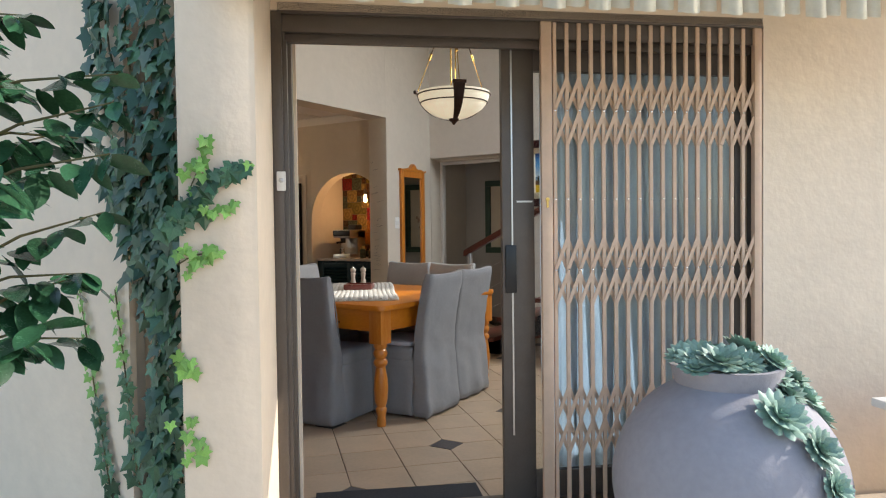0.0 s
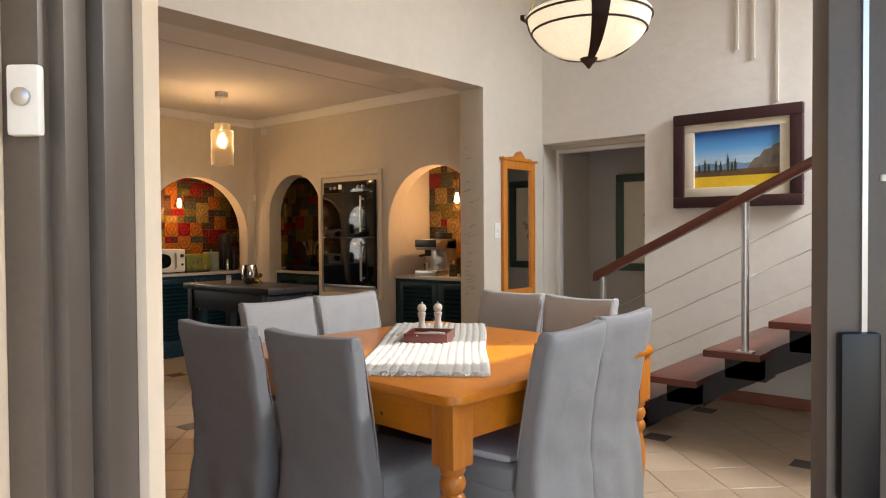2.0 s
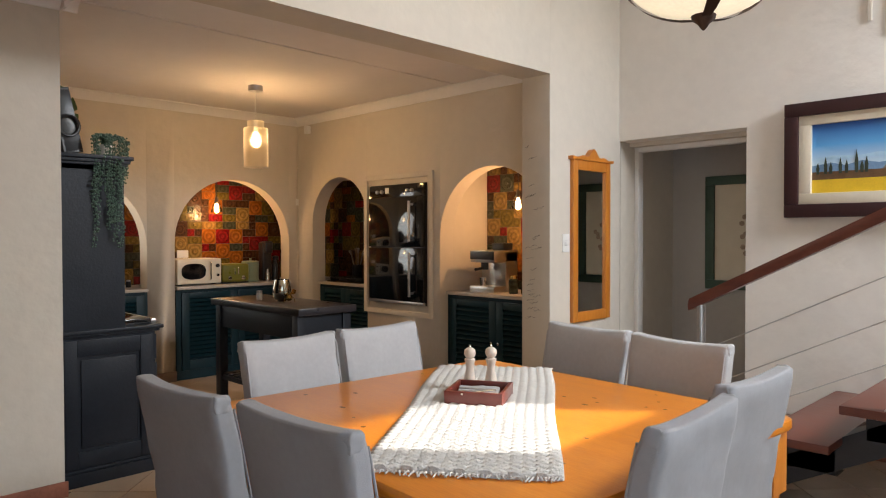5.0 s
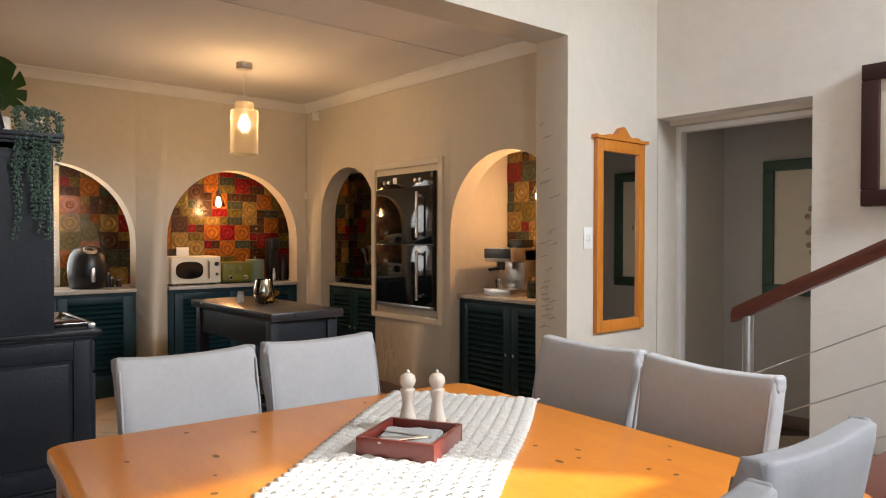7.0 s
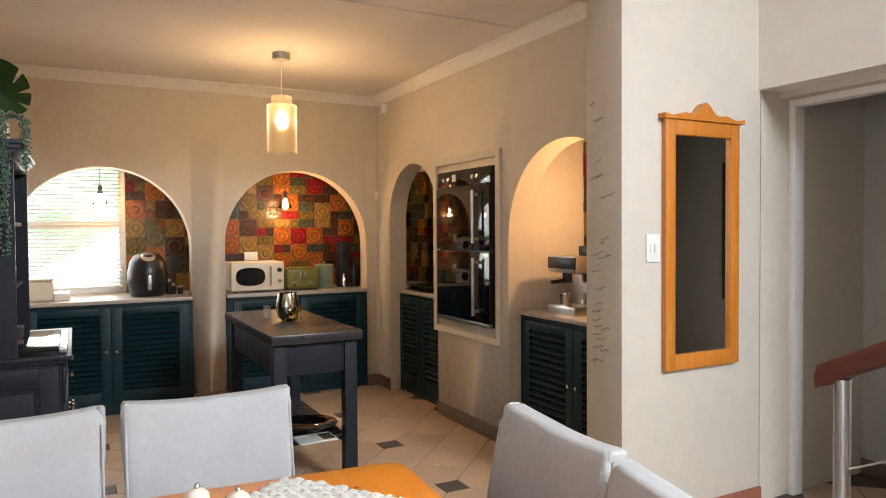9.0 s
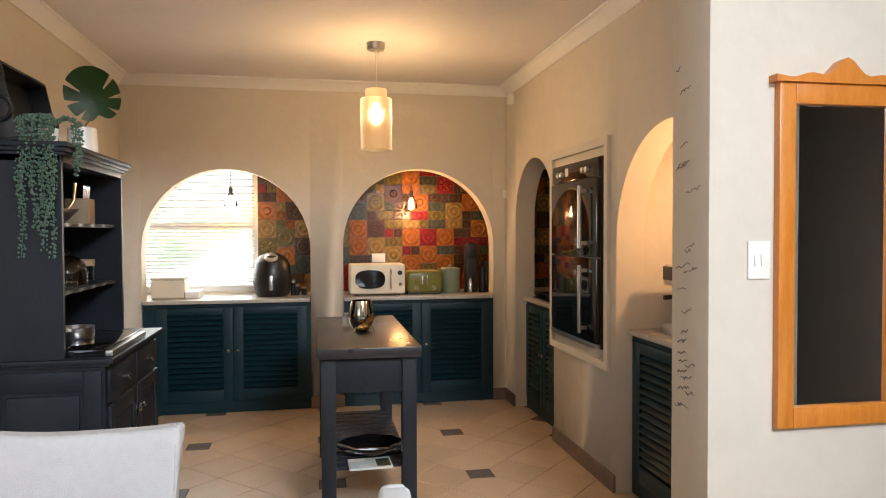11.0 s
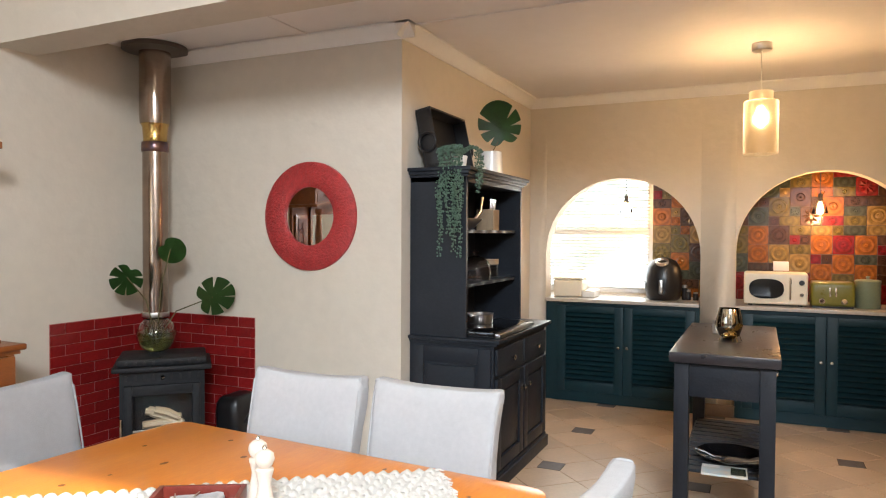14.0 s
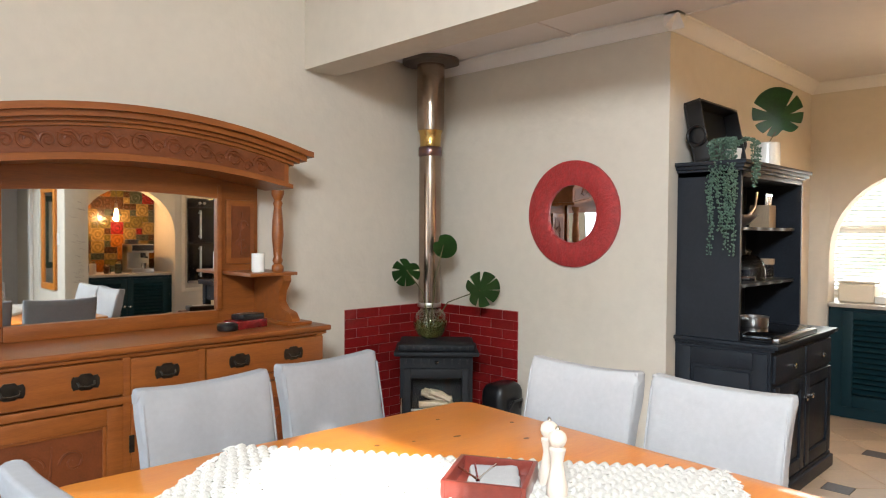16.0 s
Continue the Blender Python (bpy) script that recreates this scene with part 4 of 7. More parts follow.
def small_pendant(x, y, z, label):
    p = thing("small_pendant", pose(x, y, z), label, "pendant lamp", "small pendant lamps in the arches")
    part("cord", tube(bmesh.new(), [(0, 0, 0.16), (0, 0, KITCHEN_TOP - z)], 0.003, 6), BLACK, p)
    part("socket", lathe(bmesh.new(), [(0.012, 0.16), (0.018, 0.15), (0.018, 0.115), (0.024, 0.11), (0.024, 0.09)], 14), BRONZE, p)
    part("shade", lathe(bmesh.new(), [(0.026, 0.10), (0.042, 0.07), (0.055, 0.02), (0.058, 0.0), (0.055, 0.002), (0.040, 0.068), (0.024, 0.098)], 20, cap=False), GLASS, p, "clear glass bell shade", smooth=60).visible_shadow = False
    part("bulb", lathe(bmesh.new(), [(0.010, 0.09), (0.020, 0.06), (0.026, 0.03), (0.022, 0.005), (0.008, -0.008)], 14), BULB, p, "glowing warm bulb", smooth=60).visible_shadow = False
    return p


small_pendant(-8.35, 4.82, 1.655, "small glass bell pendant in the window arch")
small_pendant(-8.35, 6.35, 1.64, "small glass bell pendant lit in the microwave arch")
small_pendant(-5.205, 7.45, 1.615, "small glass bell pendant lit above the coffee machine")
pend = thing("kitchen_pendant", pose(-6.795, 5.91, 1.967), "cylindrical frosted glass pendant lamp with warm bulb", "pendant lamp")
part("canopy", lathe(bmesh.new(), [(0.055, 0.642), (0.06, 0.648), (0.06, 0.687)], 20), STEEL, pend)
part("cord", tube(bmesh.new(), [(0, 0, 0.39), (0, 0, 0.64)], 0.0035, 8), PLASTIC, pend)
part("socket", lathe(bmesh.new(), [(0.02, 0.40), (0.02, 0.31), (0.016, 0.29)], 14), PLASTIC, pend)
part("upper_glass", lathe(bmesh.new(), [(0.012, 0.395), (0.068, 0.39), (0.07, 0.385), (0.07, 0.335), (0.066, 0.335), (0.066, 0.383), (0.012, 0.388)], 28, cap=False), FROST, pend, smooth=50).visible_shadow = False
part("lower_glass", lathe(bmesh.new(), [(0.06, 0.335), (0.098, 0.33), (0.102, 0.325), (0.102, 0.0), (0.098, 0.0), (0.098, 0.322), (0.06, 0.328)], 32, cap=False), FROST, pend, "frosted glass cylinder", smooth=50).visible_shadow = False
part("bulb", lathe(bmesh.new(), [(0.014, 0.29), (0.026, 0.26), (0.034, 0.225), (0.03, 0.19), (0.012, 0.17)], 16), BULB, pend, "glowing bulb", smooth=60).visible_shadow = False

# ---- things on the worktops ----
mw = thing("microwave", pose(-8.24, 5.80, 0.902), "cream retro microwave with dark oval window", "microwave")
part("body", cube(-0.16, 0.16, 0.0, 0.46, 0.012, 0.262, 0.018, 3), CREAM, mw)
ov = bmesh.new()
vs0 = [ov.verts.new((0.162, 0.165 + 0.125 * math.copysign(abs(math.cos(a)) ** 0.75, math.cos(a)), 0.137 + 0.078 * math.copysign(abs(math.sin(a)) ** 0.75, math.sin(a)))) for a in [2 * math.pi * k / 32 for k in range(32)]]
vs1 = [ov.verts.new((0.168, v.co.y, v.co.z)) for v in vs0]
ov.faces.new(vs1)
for i in range(32):
    ov.faces.new((vs0[i], vs0[(i + 1) % 32], vs1[(i + 1) % 32], vs1[i]))
part("window", ov, BLACKGLASS, mw, "dark oval door window")
part("handle", tube(bmesh.new(), [(0.16, 0.335, 0.05), (0.185, 0.335, 0.06), (0.185, 0.335, 0.215), (0.16, 0.335, 0.225)], 0.008, 8), CHROME, mw)
for z, r, mt in ((0.19, 0.02, BLACK), (0.095, 0.016, CHROME)):
    kb = lathe(bmesh.new(), [(r, 0), (r, 0.014), (r * 0.8, 0.018)], 16)
    bmesh.ops.transform(kb, matrix=pose(0.16, 0.415, z, 0, 90), verts=kb.verts)
    part("dial", kb, mt, mw)
for y in (0.05, 0.41):
    part("foot", cube(-0.12, 0.12, y - 0.015, y + 0.015, 0, 0.014), BLACK, mw)
box_ = single("socket_outlet", cube(-8.578, -8.565, 6.02, 6.14, 1.16, 1.24, 0.004), PLASTIC, "cream wall socket above the microwave", "socket")
toast = thing("toaster", pose(-8.22, 6.28, 0.902), "olive green four-slice toaster with chrome dials", "toaster")
part("body", cube(-0.13, 0.13, 0.0, 0.30, 0.012, 0.20, 0.03, 3), OLIVE, toast)
part("base", cube(-0.12, 0.12, 0.01, 0.29, 0, 0.014), BLACK, toast)
for y in (0.075, 0.225):
    kb = lathe(bmesh.new(), [(0.022, 0), (0.022, 0.012), (0.015, 0.018)], 16)
    bmesh.ops.transform(kb, matrix=pose(0.13, y, 0.055, 0, 90), verts=kb.verts)
    part("dial", kb, CHROME, toast)
for y in (0.13, 0.17):
    part("lever", cube(0.129, 0.14, y - 0.006, y + 0.006, 0.09, 0.16, 0.002), CHROME, toast)
can = thing("canister", pose(-8.24, 6.675, 0.902), "sage green lidded enamel canister", "canister")
part("body", lathe(bmesh.new(), [(0.085, 0), (0.088, 0.006), (0.088, 0.20)], 28), SAGE, can)
part("lid", lathe(bmesh.new(), [(0.091, 0.20), (0.091, 0.212), (0.075, 0.22), (0.01, 0.224), (0.01, 0.236), (0.016, 0.242), (0.002, 0.25)], 28), SAGE, can)
soda = thing("soda_machine", pose(-8.26, 6.87, 0.902), "tall black drink carbonating machine", "soda maker")
part("body", cube(-0.05, 0.05, -0.06, 0.05, 0.0, 0.42, 0.02, 3), BLACK, soda)
part("head", cube(-0.02, 0.09, -0.05, 0.04, 0.30, 0.43, 0.02, 3), BLACK, soda)
part("bottle", lathe(bmesh.new(), [(0.02, 0.0), (0.022, 0.09), (0.012, 0.11), (0.012, 0.13)], 14, (0.09, -0.03, 0)), CHROME, soda)
for x, y, h, r, mt, lab in ((-8.3, 7.02, 0.26, 0.045, GLAZES[0], "tall brown glass storage jar"), (-8.2, 7.1, 0.12, 0.03, CHROME, "small chrome shaker on the worktop"), (-8.22, 6.96, 0.22, 0.03, BLACK, "slim black bottle on the worktop")):
    j = thing("storage_jar", pose(x, y, 0.902), lab, "jar")
    part("body", lathe(bmesh.new(), [(r, 0), (r * 1.05, 0.01), (r * 1.05, h * 0.78), (r * 0.7, h * 0.86)], 18), mt, j)
    part("lid", lathe(bmesh.new(), [(r * 0.75, h * 0.86), (r * 0.75, h), (r * 0.4, h * 1.02)], 18), BLACK, j)
fry = thing("air_fryer", pose(-8.25, 5.16, 0.902), "glossy black egg-shaped air fryer", "air fryer")
fb = lathe(bmesh.new(), [(0.12, 0), (0.14, 0.02), (0.155, 0.11), (0.154, 0.20), (0.138, 0.28), (0.105, 0.335), (0.05, 0.36), (0.005, 0.365)], 32)
part("body", fb, BLACK, fry, smooth=60)
part("drawer_handle", cube(0.14, 0.19, -0.016, 0.016, 0.06, 0.18, 0.01), STEEL, fry)
dial = lathe(bmesh.new(), [(0.055, 0), (0.055, 0.006), (0.045, 0.012)], 24)
bmesh.ops.transform(dial, matrix=pose(0.09, 0, 0.325, 0, 40), verts=dial.verts)
part("control_dial", dial, STEEL, fry)
for y, h in ((5.36, 0.09), (5.42, 0.07), (5.33, 0.13)):
    j = thing("spice_jar", pose(-8.3, y, 0.902), "small dark spice jar behind the fryer", "jar", "spice jars")
    part("body", lathe(bmesh.new(), [(0.022, 0), (0.024, 0.004), (0.024, h * 0.75), (0.018, h * 0.8)], 14), BLACK, j)
    part("lid", lathe(bmesh.new(), [(0.02, h * 0.8), (0.02, h)], 14), STEEL, j)
bread = thing("bread_bin", pose(-8.25, 4.35, 0.902), "cream rounded bread bin by the window", "bread bin")
part("body", cube(-0.12, 0.12, -0.13, 0.13, 0.0, 0.155, 0.02, 3), CREAM, bread)
part("lid", cube(-0.122, 0.122, -0.132, 0.132, 0.157, 0.175, 0.008, 2), CREAM, bread)
part("plinth", cube(-0.12, 0.12, 0.131, 0.24, 0.0, 0.06, 0.01), PORCELAIN, bread)
hob = thing("gas_hob", pose(-7.35, 7.47, 0.902), "black gas hob in the narrow arch", "hob")
part("plate", cube(-0.28, 0.28, -0.24, 0.24, 0, 0.012, 0.004), BLACKGLASS, hob)
for x in (-0.14, 0.14):
    for y in (-0.12, 0.12):
        part("burner", lathe(bmesh.new(), [(0.05, 0.012), (0.05, 0.022), (0.035, 0.026), (0.035, 0.034), (0.005, 0.036)], 18, (x, y, 0)), IRON, hob)
    gb = bmesh.new()
    for y in (-0.2, 0.0, 0.2):
        box(gb, x - 0.12, x + 0.12, y - 0.005, y + 0.005, 0.038, 0.048)
    for dx in (-0.12, 0.12):
        box(gb, x + dx - 0.005, x + dx + 0.005, -0.205, 0.205, 0.012, 0.048)
    part("grate", gb, IRON, hob)
pot_ = thing("utensil_pot", pose(-7.55, 7.58, 0.95), "dark pot full of cooking utensils", "utensil holder")
part("pot", lathe(bmesh.new(), [(0.05, 0), (0.055, 0.01), (0.058, 0.12), (0.05, 0.12), (0.048, 0.02)], 18), BLACK, pot_)
for i in range(6):
    a = i * 1.05
    tip = (0.11 * math.cos(a), 0.07 * math.sin(a), 0.26 + 0.02 * (i % 3))
    part("spoon", tube(bmesh.new(), [(0.02 * math.cos(a), 0.02 * math.sin(a), 0.02), (tip[0] * 0.75, tip[1] * 0.75, tip[2] * 0.8), tip], [0.005, 0.005, 0.018], 8), BIRCH if i % 2 else STEEL, pot_)
kettle = thing("kettle", pose(-7.02, 7.55, 0.902), "steel kettle beside the hob", "kettle")
part("body", lathe(bmesh.new(), [(0.07, 0), (0.078, 0.02), (0.07, 0.11), (0.045, 0.15), (0.012, 0.158), (0.012, 0.175), (0.004, 0.18)], 22), STEEL, kettle, smooth=60)
part("handle", tube(bmesh.new(), [(0.06, 0, 0.12), (0.07, 0, 0.2), (0, 0, 0.24), (-0.07, 0, 0.2), (-0.06, 0, 0.12)], 0.007, 8), BLACK, kettle)

cof = thing("coffee_machine", pose(-5.47, 7.42, 0.902) @ Matrix.Diagonal((0.92, 0.92, 0.88, 1)), "brushed steel espresso machine", "coffee machine")
part("body", cube(-0.15, 0.15, 0.02, 0.2, 0.0, 0.40, 0.012), STEEL, cof)
part("head", cube(-0.15, 0.15, -0.14, 0.2, 0.29, 0.41, 0.012), STEEL, cof)
part("drip_tray", cube(-0.15, 0.15, -0.15, 0.05, 0.0, 0.06, 0.008), STEEL, cof)
part("group_head", lathe(bmesh.new(), [(0.035, 0.22), (0.035, 0.29)], 18, (-0.03, -0.07, 0)), BLACK, cof)
part("portafilter", tube(bmesh.new(), [(-0.03, -0.07, 0.235), (-0.03, -0.2, 0.225)], 0.014, 10), BLACK, cof)
part("gauge_panel", cube(-0.145, 0.145, -0.148, -0.14, 0.32, 0.40, 0.003), BLACK, cof)
part("bean_hopper", cube(0.0, 0.14, 0.0, 0.14, 0.41, 0.48, 0.01), BLACK, cof)
cup = thing("steel_cup", pose(-5.50, 7.335, 0.955), "small steel milk cup on the drip tray", "cup")
part("body", lathe(bmesh.new(), [(0.03, 0), (0.036, 0.07), (0.033, 0.07), (0.028, 0.006)], 18), CHROME, cup)
for x, h, mt, lab in ((-5.20, 0.15, GLAZES[4], "green labelled coffee jar"), (-5.07, 0.12, GLAZES[0], "small brown glass coffee jar"), (-4.9, 0.16, STEEL, "round steel storage jar with brass lid")):
    j = thing("coffee_jar", pose(x, 7.38, 0.902), lab, "jar", "jars beside the coffee machine")
    part("body", lathe(bmesh.new(), [(0.036, 0), (0.04, 0.006), (0.04, h * 0.75), (0.03, h * 0.82)], 18), mt, j)
    part("lid", lathe(bmesh.new(), [(0.032, h * 0.82), (0.032, h), (0.02, h * 1.03)], 18), BRASS, j)

# ---- things on the island ----
gob = thing("hurricane_glass", pose(-6.18, 5.765, 0.885), "smoked glass goblet with a gilded bee", "vase")
SMOKE = material("smoked_mirror_glass", (0.42, 0.40, 0.33), 0.06, 1.0, vary=0.2, scale=14)
part("bowl", lathe(bmesh.new(), [(0.03, 0.0), (0.055, 0.02), (0.07, 0.06), (0.072, 0.09), (0.06, 0.15), (0.056, 0.168), (0.053, 0.168), (0.066, 0.09), (0.05, 0.03)], 28), SMOKE, gob, smooth=60)
bee = thing("bee_ornament", pose(-6.09, 5.775, 0.885, 0, 0, 60), "gilded metal bee ornament", "ornament")
bb = lathe(bmesh.new(), [(0.004, -0.05), (0.02, -0.035), (0.026, -0.01), (0.02, 0.012), (0.012, 0.018), (0.018, 0.03), (0.016, 0.045), (0.004, 0.056)], 14)
bmesh.ops.transform(bb, matrix=pose(0, 0, 0.032, 90), verts=bb.verts)
part("body", bb, GOLD, bee, smooth=60)
for sx in (-1, 1):
    wb = bmesh.new()
    w_ = [wb.verts.new(p) for p in ((0, 0, 0.052), (sx * 0.03, 0.03, 0.10), (sx * 0.055, 0.035, 0.085), (sx * 0.045, 0.0, 0.06))]
    wb.faces.new(w_)
    bmesh.ops.solidify(wb, geom=wb.faces[:], thickness=0.002)
    part("wing", wb, GOLD, bee)
    for k in (-0.02, 0.0, 0.02):
        part("leg", tube(bmesh.new(), [(sx * 0.015, k, 0.03), (sx * 0.035, k * 1.6, 0.03), (sx * 0.042, k * 2, 0.0)], 0.0018, 5), GOLD, bee)
sj = thing("salt_jar", pose(-6.38, 5.69, 0.885), "small white jar on the island", "jar")
part("body", lathe(bmesh.new(), [(0.022, 0), (0.024, 0.05), (0.02, 0.055)], 14), PORCELAIN, sj)
part("lid", lathe(bmesh.new(), [(0.022, 0.055), (0.022, 0.075)], 14), STEEL, sj)
plate = thing("serving_plate", pose(-5.91, 5.795, 0.288), "large dark glossy scalloped serving plate", "plate")
pb = bmesh.new()
n = 48
rows = []
for r, z in ((0.02, 0.004), (0.09, 0.006), (0.13, 0.022), (0.165, 0.03), (0.178, 0.034), (0.17, 0.026), (0.13, 0.014), (0.09, 0.0), (0.02, 0.0)):
    rows.append([pb.verts.new((r * (1 + (0.025 * math.cos(8 * a) if r > 0.14 else 0)) * math.cos(a), r * 1.0 * math.sin(a), z)) for a in [2 * math.pi * k / n for k in range(n)]])
for a, b in zip(rows, rows[1:]):
    for i in range(n):
        pb.faces.new((a[i], a[(i + 1) % n], b[(i + 1) % n], b[i]))
pb.faces.new(rows[0][::-1])
pb.faces.new(rows[-1])
part("dish", pb, BLACKGLASS, plate, smooth=60)
mag = thing("magazine", pose(-5.68, 5.77, 0.288, 0, 0, 92), "magazine with a blue and cream cover", "magazine")
PAPER = material("magazine_cover", (0.42, 0.55, 0.62), 0.35, second=(0.62, 0.56, 0.46), scale=18, grain=0.2)
part("cover", cube(-0.105, 0.105, -0.075, 0.075, 0.001, 0.012, 0.002), PAPER, mag)
part("title_bar", cube(-0.098, -0.02, 0.03, 0.066, 0.0121, 0.0125), PLASTIC, mag, "white title bars")
part("title_bar", cube(0.03, 0.098, -0.06, 0.05, 0.0121, 0.0125), GLAZES[4], mag, "blue-grey picture block")

# ---- things on the dresser ----
wok = thing("wok", pose(-5.943, 4.234, 1.483), "steel wok on the upper shelf", "pan")
part("bowl", lathe(bmesh.new(), [(0.05, 0), (0.09, 0.015), (0.14, 0.07), (0.136, 0.07), (0.085, 0.02), (0.04, 0.006)], 26), STEEL, wok, smooth=60)
part("handle", tube(bmesh.new(), [(-0.12, 0.05, 0.07), (-0.19, 0.06, 0.12), (-0.22, 0.06, 0.21)], [0.008, 0.007, 0.009], 8), STEEL, wok)
blk = thing("knife_block", pose(-6.402, 4.243, 1.483), "pale wooden knife block with steel knives", "knife block")
part("block", cube(-0.06, 0.06, -0.06, 0.06, 0, 0.14, 0.006), BIRCH, blk)
for i in range(4):
    part("knife", tube(bmesh.new(), [(-0.04 + 0.027 * i, 0.03, 0.14), (-0.04 + 0.027 * i, 0.035, 0.20), (-0.04 + 0.027 * i, 0.035, 0.215)], [0.007, 0.008, 0.005], 8), CHROME, blk)
clo = thing("glass_cloche", pose(-6.207, 4.234, 1.163), "round glass cloche on the middle shelf", "cloche")
part("dome", lathe(bmesh.new(), [(0.095, 0.0), (0.10, 0.06), (0.085, 0.115), (0.05, 0.145), (0.012, 0.155), (0.012, 0.165), (0.02, 0.18), (0.003, 0.19)], 26), GLASS, clo, smooth=60)
jar = thing("glass_jar", pose(-6.460, 4.243, 1.163), "glass jar with a wooden lid", "jar")
part("body", lathe(bmesh.new(), [(0.05, 0), (0.052, 0.09)], 20), GLASS, jar)
part("lid", lathe(bmesh.new(), [(0.053, 0.09), (0.053, 0.125)], 20), BIRCH, jar)
rackb = thing("wire_cooling_rack", pose(-5.914, 4.243, 1.163), "low chrome wire rack on the middle shelf", "rack")
for i in range(6):
    part("wire", tube(bmesh.new(), [(-0.15, -0.08 + 0.032 * i, 0.03), (0.15, -0.08 + 0.032 * i, 0.03)], 0.003, 6), CHROME, rackb)
for x in (-0.14, 0.14):
    part("foot", tube(bmesh.new(), [(x, -0.09, 0.0), (x, -0.09, 0.027), (x, 0.09, 0.027), (x, 0.09, 0.0)], 0.003, 6), CHROME, rackb)
mug = thing("steel_mug", pose(-5.758, 4.291, 1.163), "small steel mug at the shelf end", "mug")
part("body", lathe(bmesh.new(), [(0.03, 0), (0.03, 0.07), (0.027, 0.07), (0.027, 0.005)], 16), CHROME, mug)
ind = thing("hot_plate", pose(-6.031, 4.357, 0.865), "black glass hot plate with aluminium front edge", "hot plate")
part("plate", cube(-0.30, 0.34, -0.22, 0.20, 0.0, 0.035, 0.006), BLACKGLASS, ind)
part("front_edge", cube(-0.30, 0.34, 0.20, 0.235, 0.002, 0.03, 0.008), STEEL, ind, "brushed aluminium edge")
pan = thing("saucepan", pose(-6.090, 4.310, 0.90), "low steel saucepan on the hot plate", "pan")
part("body", lathe(bmesh.new(), [(0.08, 0), (0.085, 0.01), (0.085, 0.055), (0.09, 0.058), (0.08, 0.058), (0.078, 0.01)], 24), STEEL, pan)
part("handle", tube(bmesh.new(), [(0.085, 0, 0.05), (0.2, 0.02, 0.065)], 0.008, 8), STEEL, pan)
trayb = thing("serving_tray", pose(-5.992, 4.105, 1.842, 12, 0, 0), "black wooden tray leaning on the wall, round handles", "tray")
part("base", cube(-0.27, 0.27, 0.0, 0.012, 0.0, 0.36), BLACK, trayb)
for x0, x1, z0, z1 in ((-0.27, 0.27, 0.0, 0.014), (-0.27, 0.27, 0.346, 0.36), (-0.27, -0.256, 0.014, 0.346), (0.256, 0.27, 0.014, 0.346)):
    part("rim", cube(x0, x1, 0.012, 0.10, z0, z1, 0.002), BLACK, trayb)
for x in (-0.285, 0.285):
    part("handle", tube(bmesh.new(), [(x, 0.05 + 0.055 * math.cos(a), 0.15 + 0.055 * math.sin(a)) for a in [math.pi * 2 * k / 16 for k in range(17)]], 0.009, 8), BLACK, trayb)
pearl = thing("trailing_plant", pose(-5.739, 4.319, 1.842), "trailing string-of-pearls plant in a small white pot", "plant")
part("pot", lathe(bmesh.new(), [(0.035, 0), (0.045, 0.07), (0.04, 0.07)], 16), PORCELAIN, pearl)
random.seed(21)
for k in range(17):
    # most strands hang over the side, a few over the front
    x0, y0 = (0.100 + random.uniform(-0.012, 0.03), random.uniform(-0.085, 0.05)) if k < 12 else (random.uniform(-0.02, 0.05), 0.115 + random.uniform(0, 0.015))
    length = random.uniform(0.22, 0.64) if k < 12 else random.uniform(0.10, 0.36)
    sb = bmesh.new()
    sway = random.uniform(0, 6)
    spine = [Vector((0, 0, 0.075)).lerp(Vector((x0, y0, 0.10)), q / 7) + Vector((0, 0, 0.03 * math.sin(math.pi * q / 7))) for q in range(8)]
    drop = int(length / 0.02)
    spine += [Vector((x0 + 0.008 * math.sin(sway + q * 0.5), y0 + 0.008 * math.cos(sway * 1.7 + q * 0.4), 0.085 - 0.02 * q)) for q in range(drop)]
    tube(sb, spine, 0.0012, 4)
    for q, c in enumerate(spine):
        for side in range(3):
            a = q * 1.9 + side * 2.09 + random.uniform(-0.5, 0.5)
            r = random.uniform(0.007, 0.015)
            g = bmesh.ops.create_icosphere(sb, subdivisions=1, radius=random.uniform(0.0045, 0.0075))
            bmesh.ops.translate(sb, verts=g["verts"], vec=c + Vector((r * math.cos(a), r * math.sin(a), random.uniform(-0.008, 0.008))))
    part("strand", sb, PEARLS, pearl)


def monstera_outline(size, splits=6):
    pts = []
    n = 200
    for k in range(n + 1):
        a = -math.pi + 2 * math.pi * k / n
        r = size * (0.68 + 0.32 * math.cos(a * 0.5) ** 2) * (1 - 0.32 * math.exp(-((abs(a) - math.pi) ** 2) * 9))
        s = math.sin(abs(a) * splits * 1.05 - 0.4)
        if splits and 0.3 < abs(a) < 2.65 and s > 0.8:
            r *= 1 - 0.52 * min(1, (s - 0.8) / 0.08)
        pts.append((r * math.sin(a) * 0.9, r * math.cos(a)))
    return pts


def leaf_blade(size, splits=6, cup=0.12):
    bm = bmesh.new()
    c = bm.verts.new((0, 0, -size * 0.1))
    o = [bm.verts.new((x, cup * (abs(x) / size) ** 1.3 * size + 0.06 * z, z)) for x, z in monstera_outline(size, splits)[:-1]]
    for i in range(len(o)):
        bm.faces.new((c, o[i], o[(i + 1) % len(o)]))
    bmesh.ops.solidify(bm, geom=bm.faces[:], thickness=0.0015)
    return bm


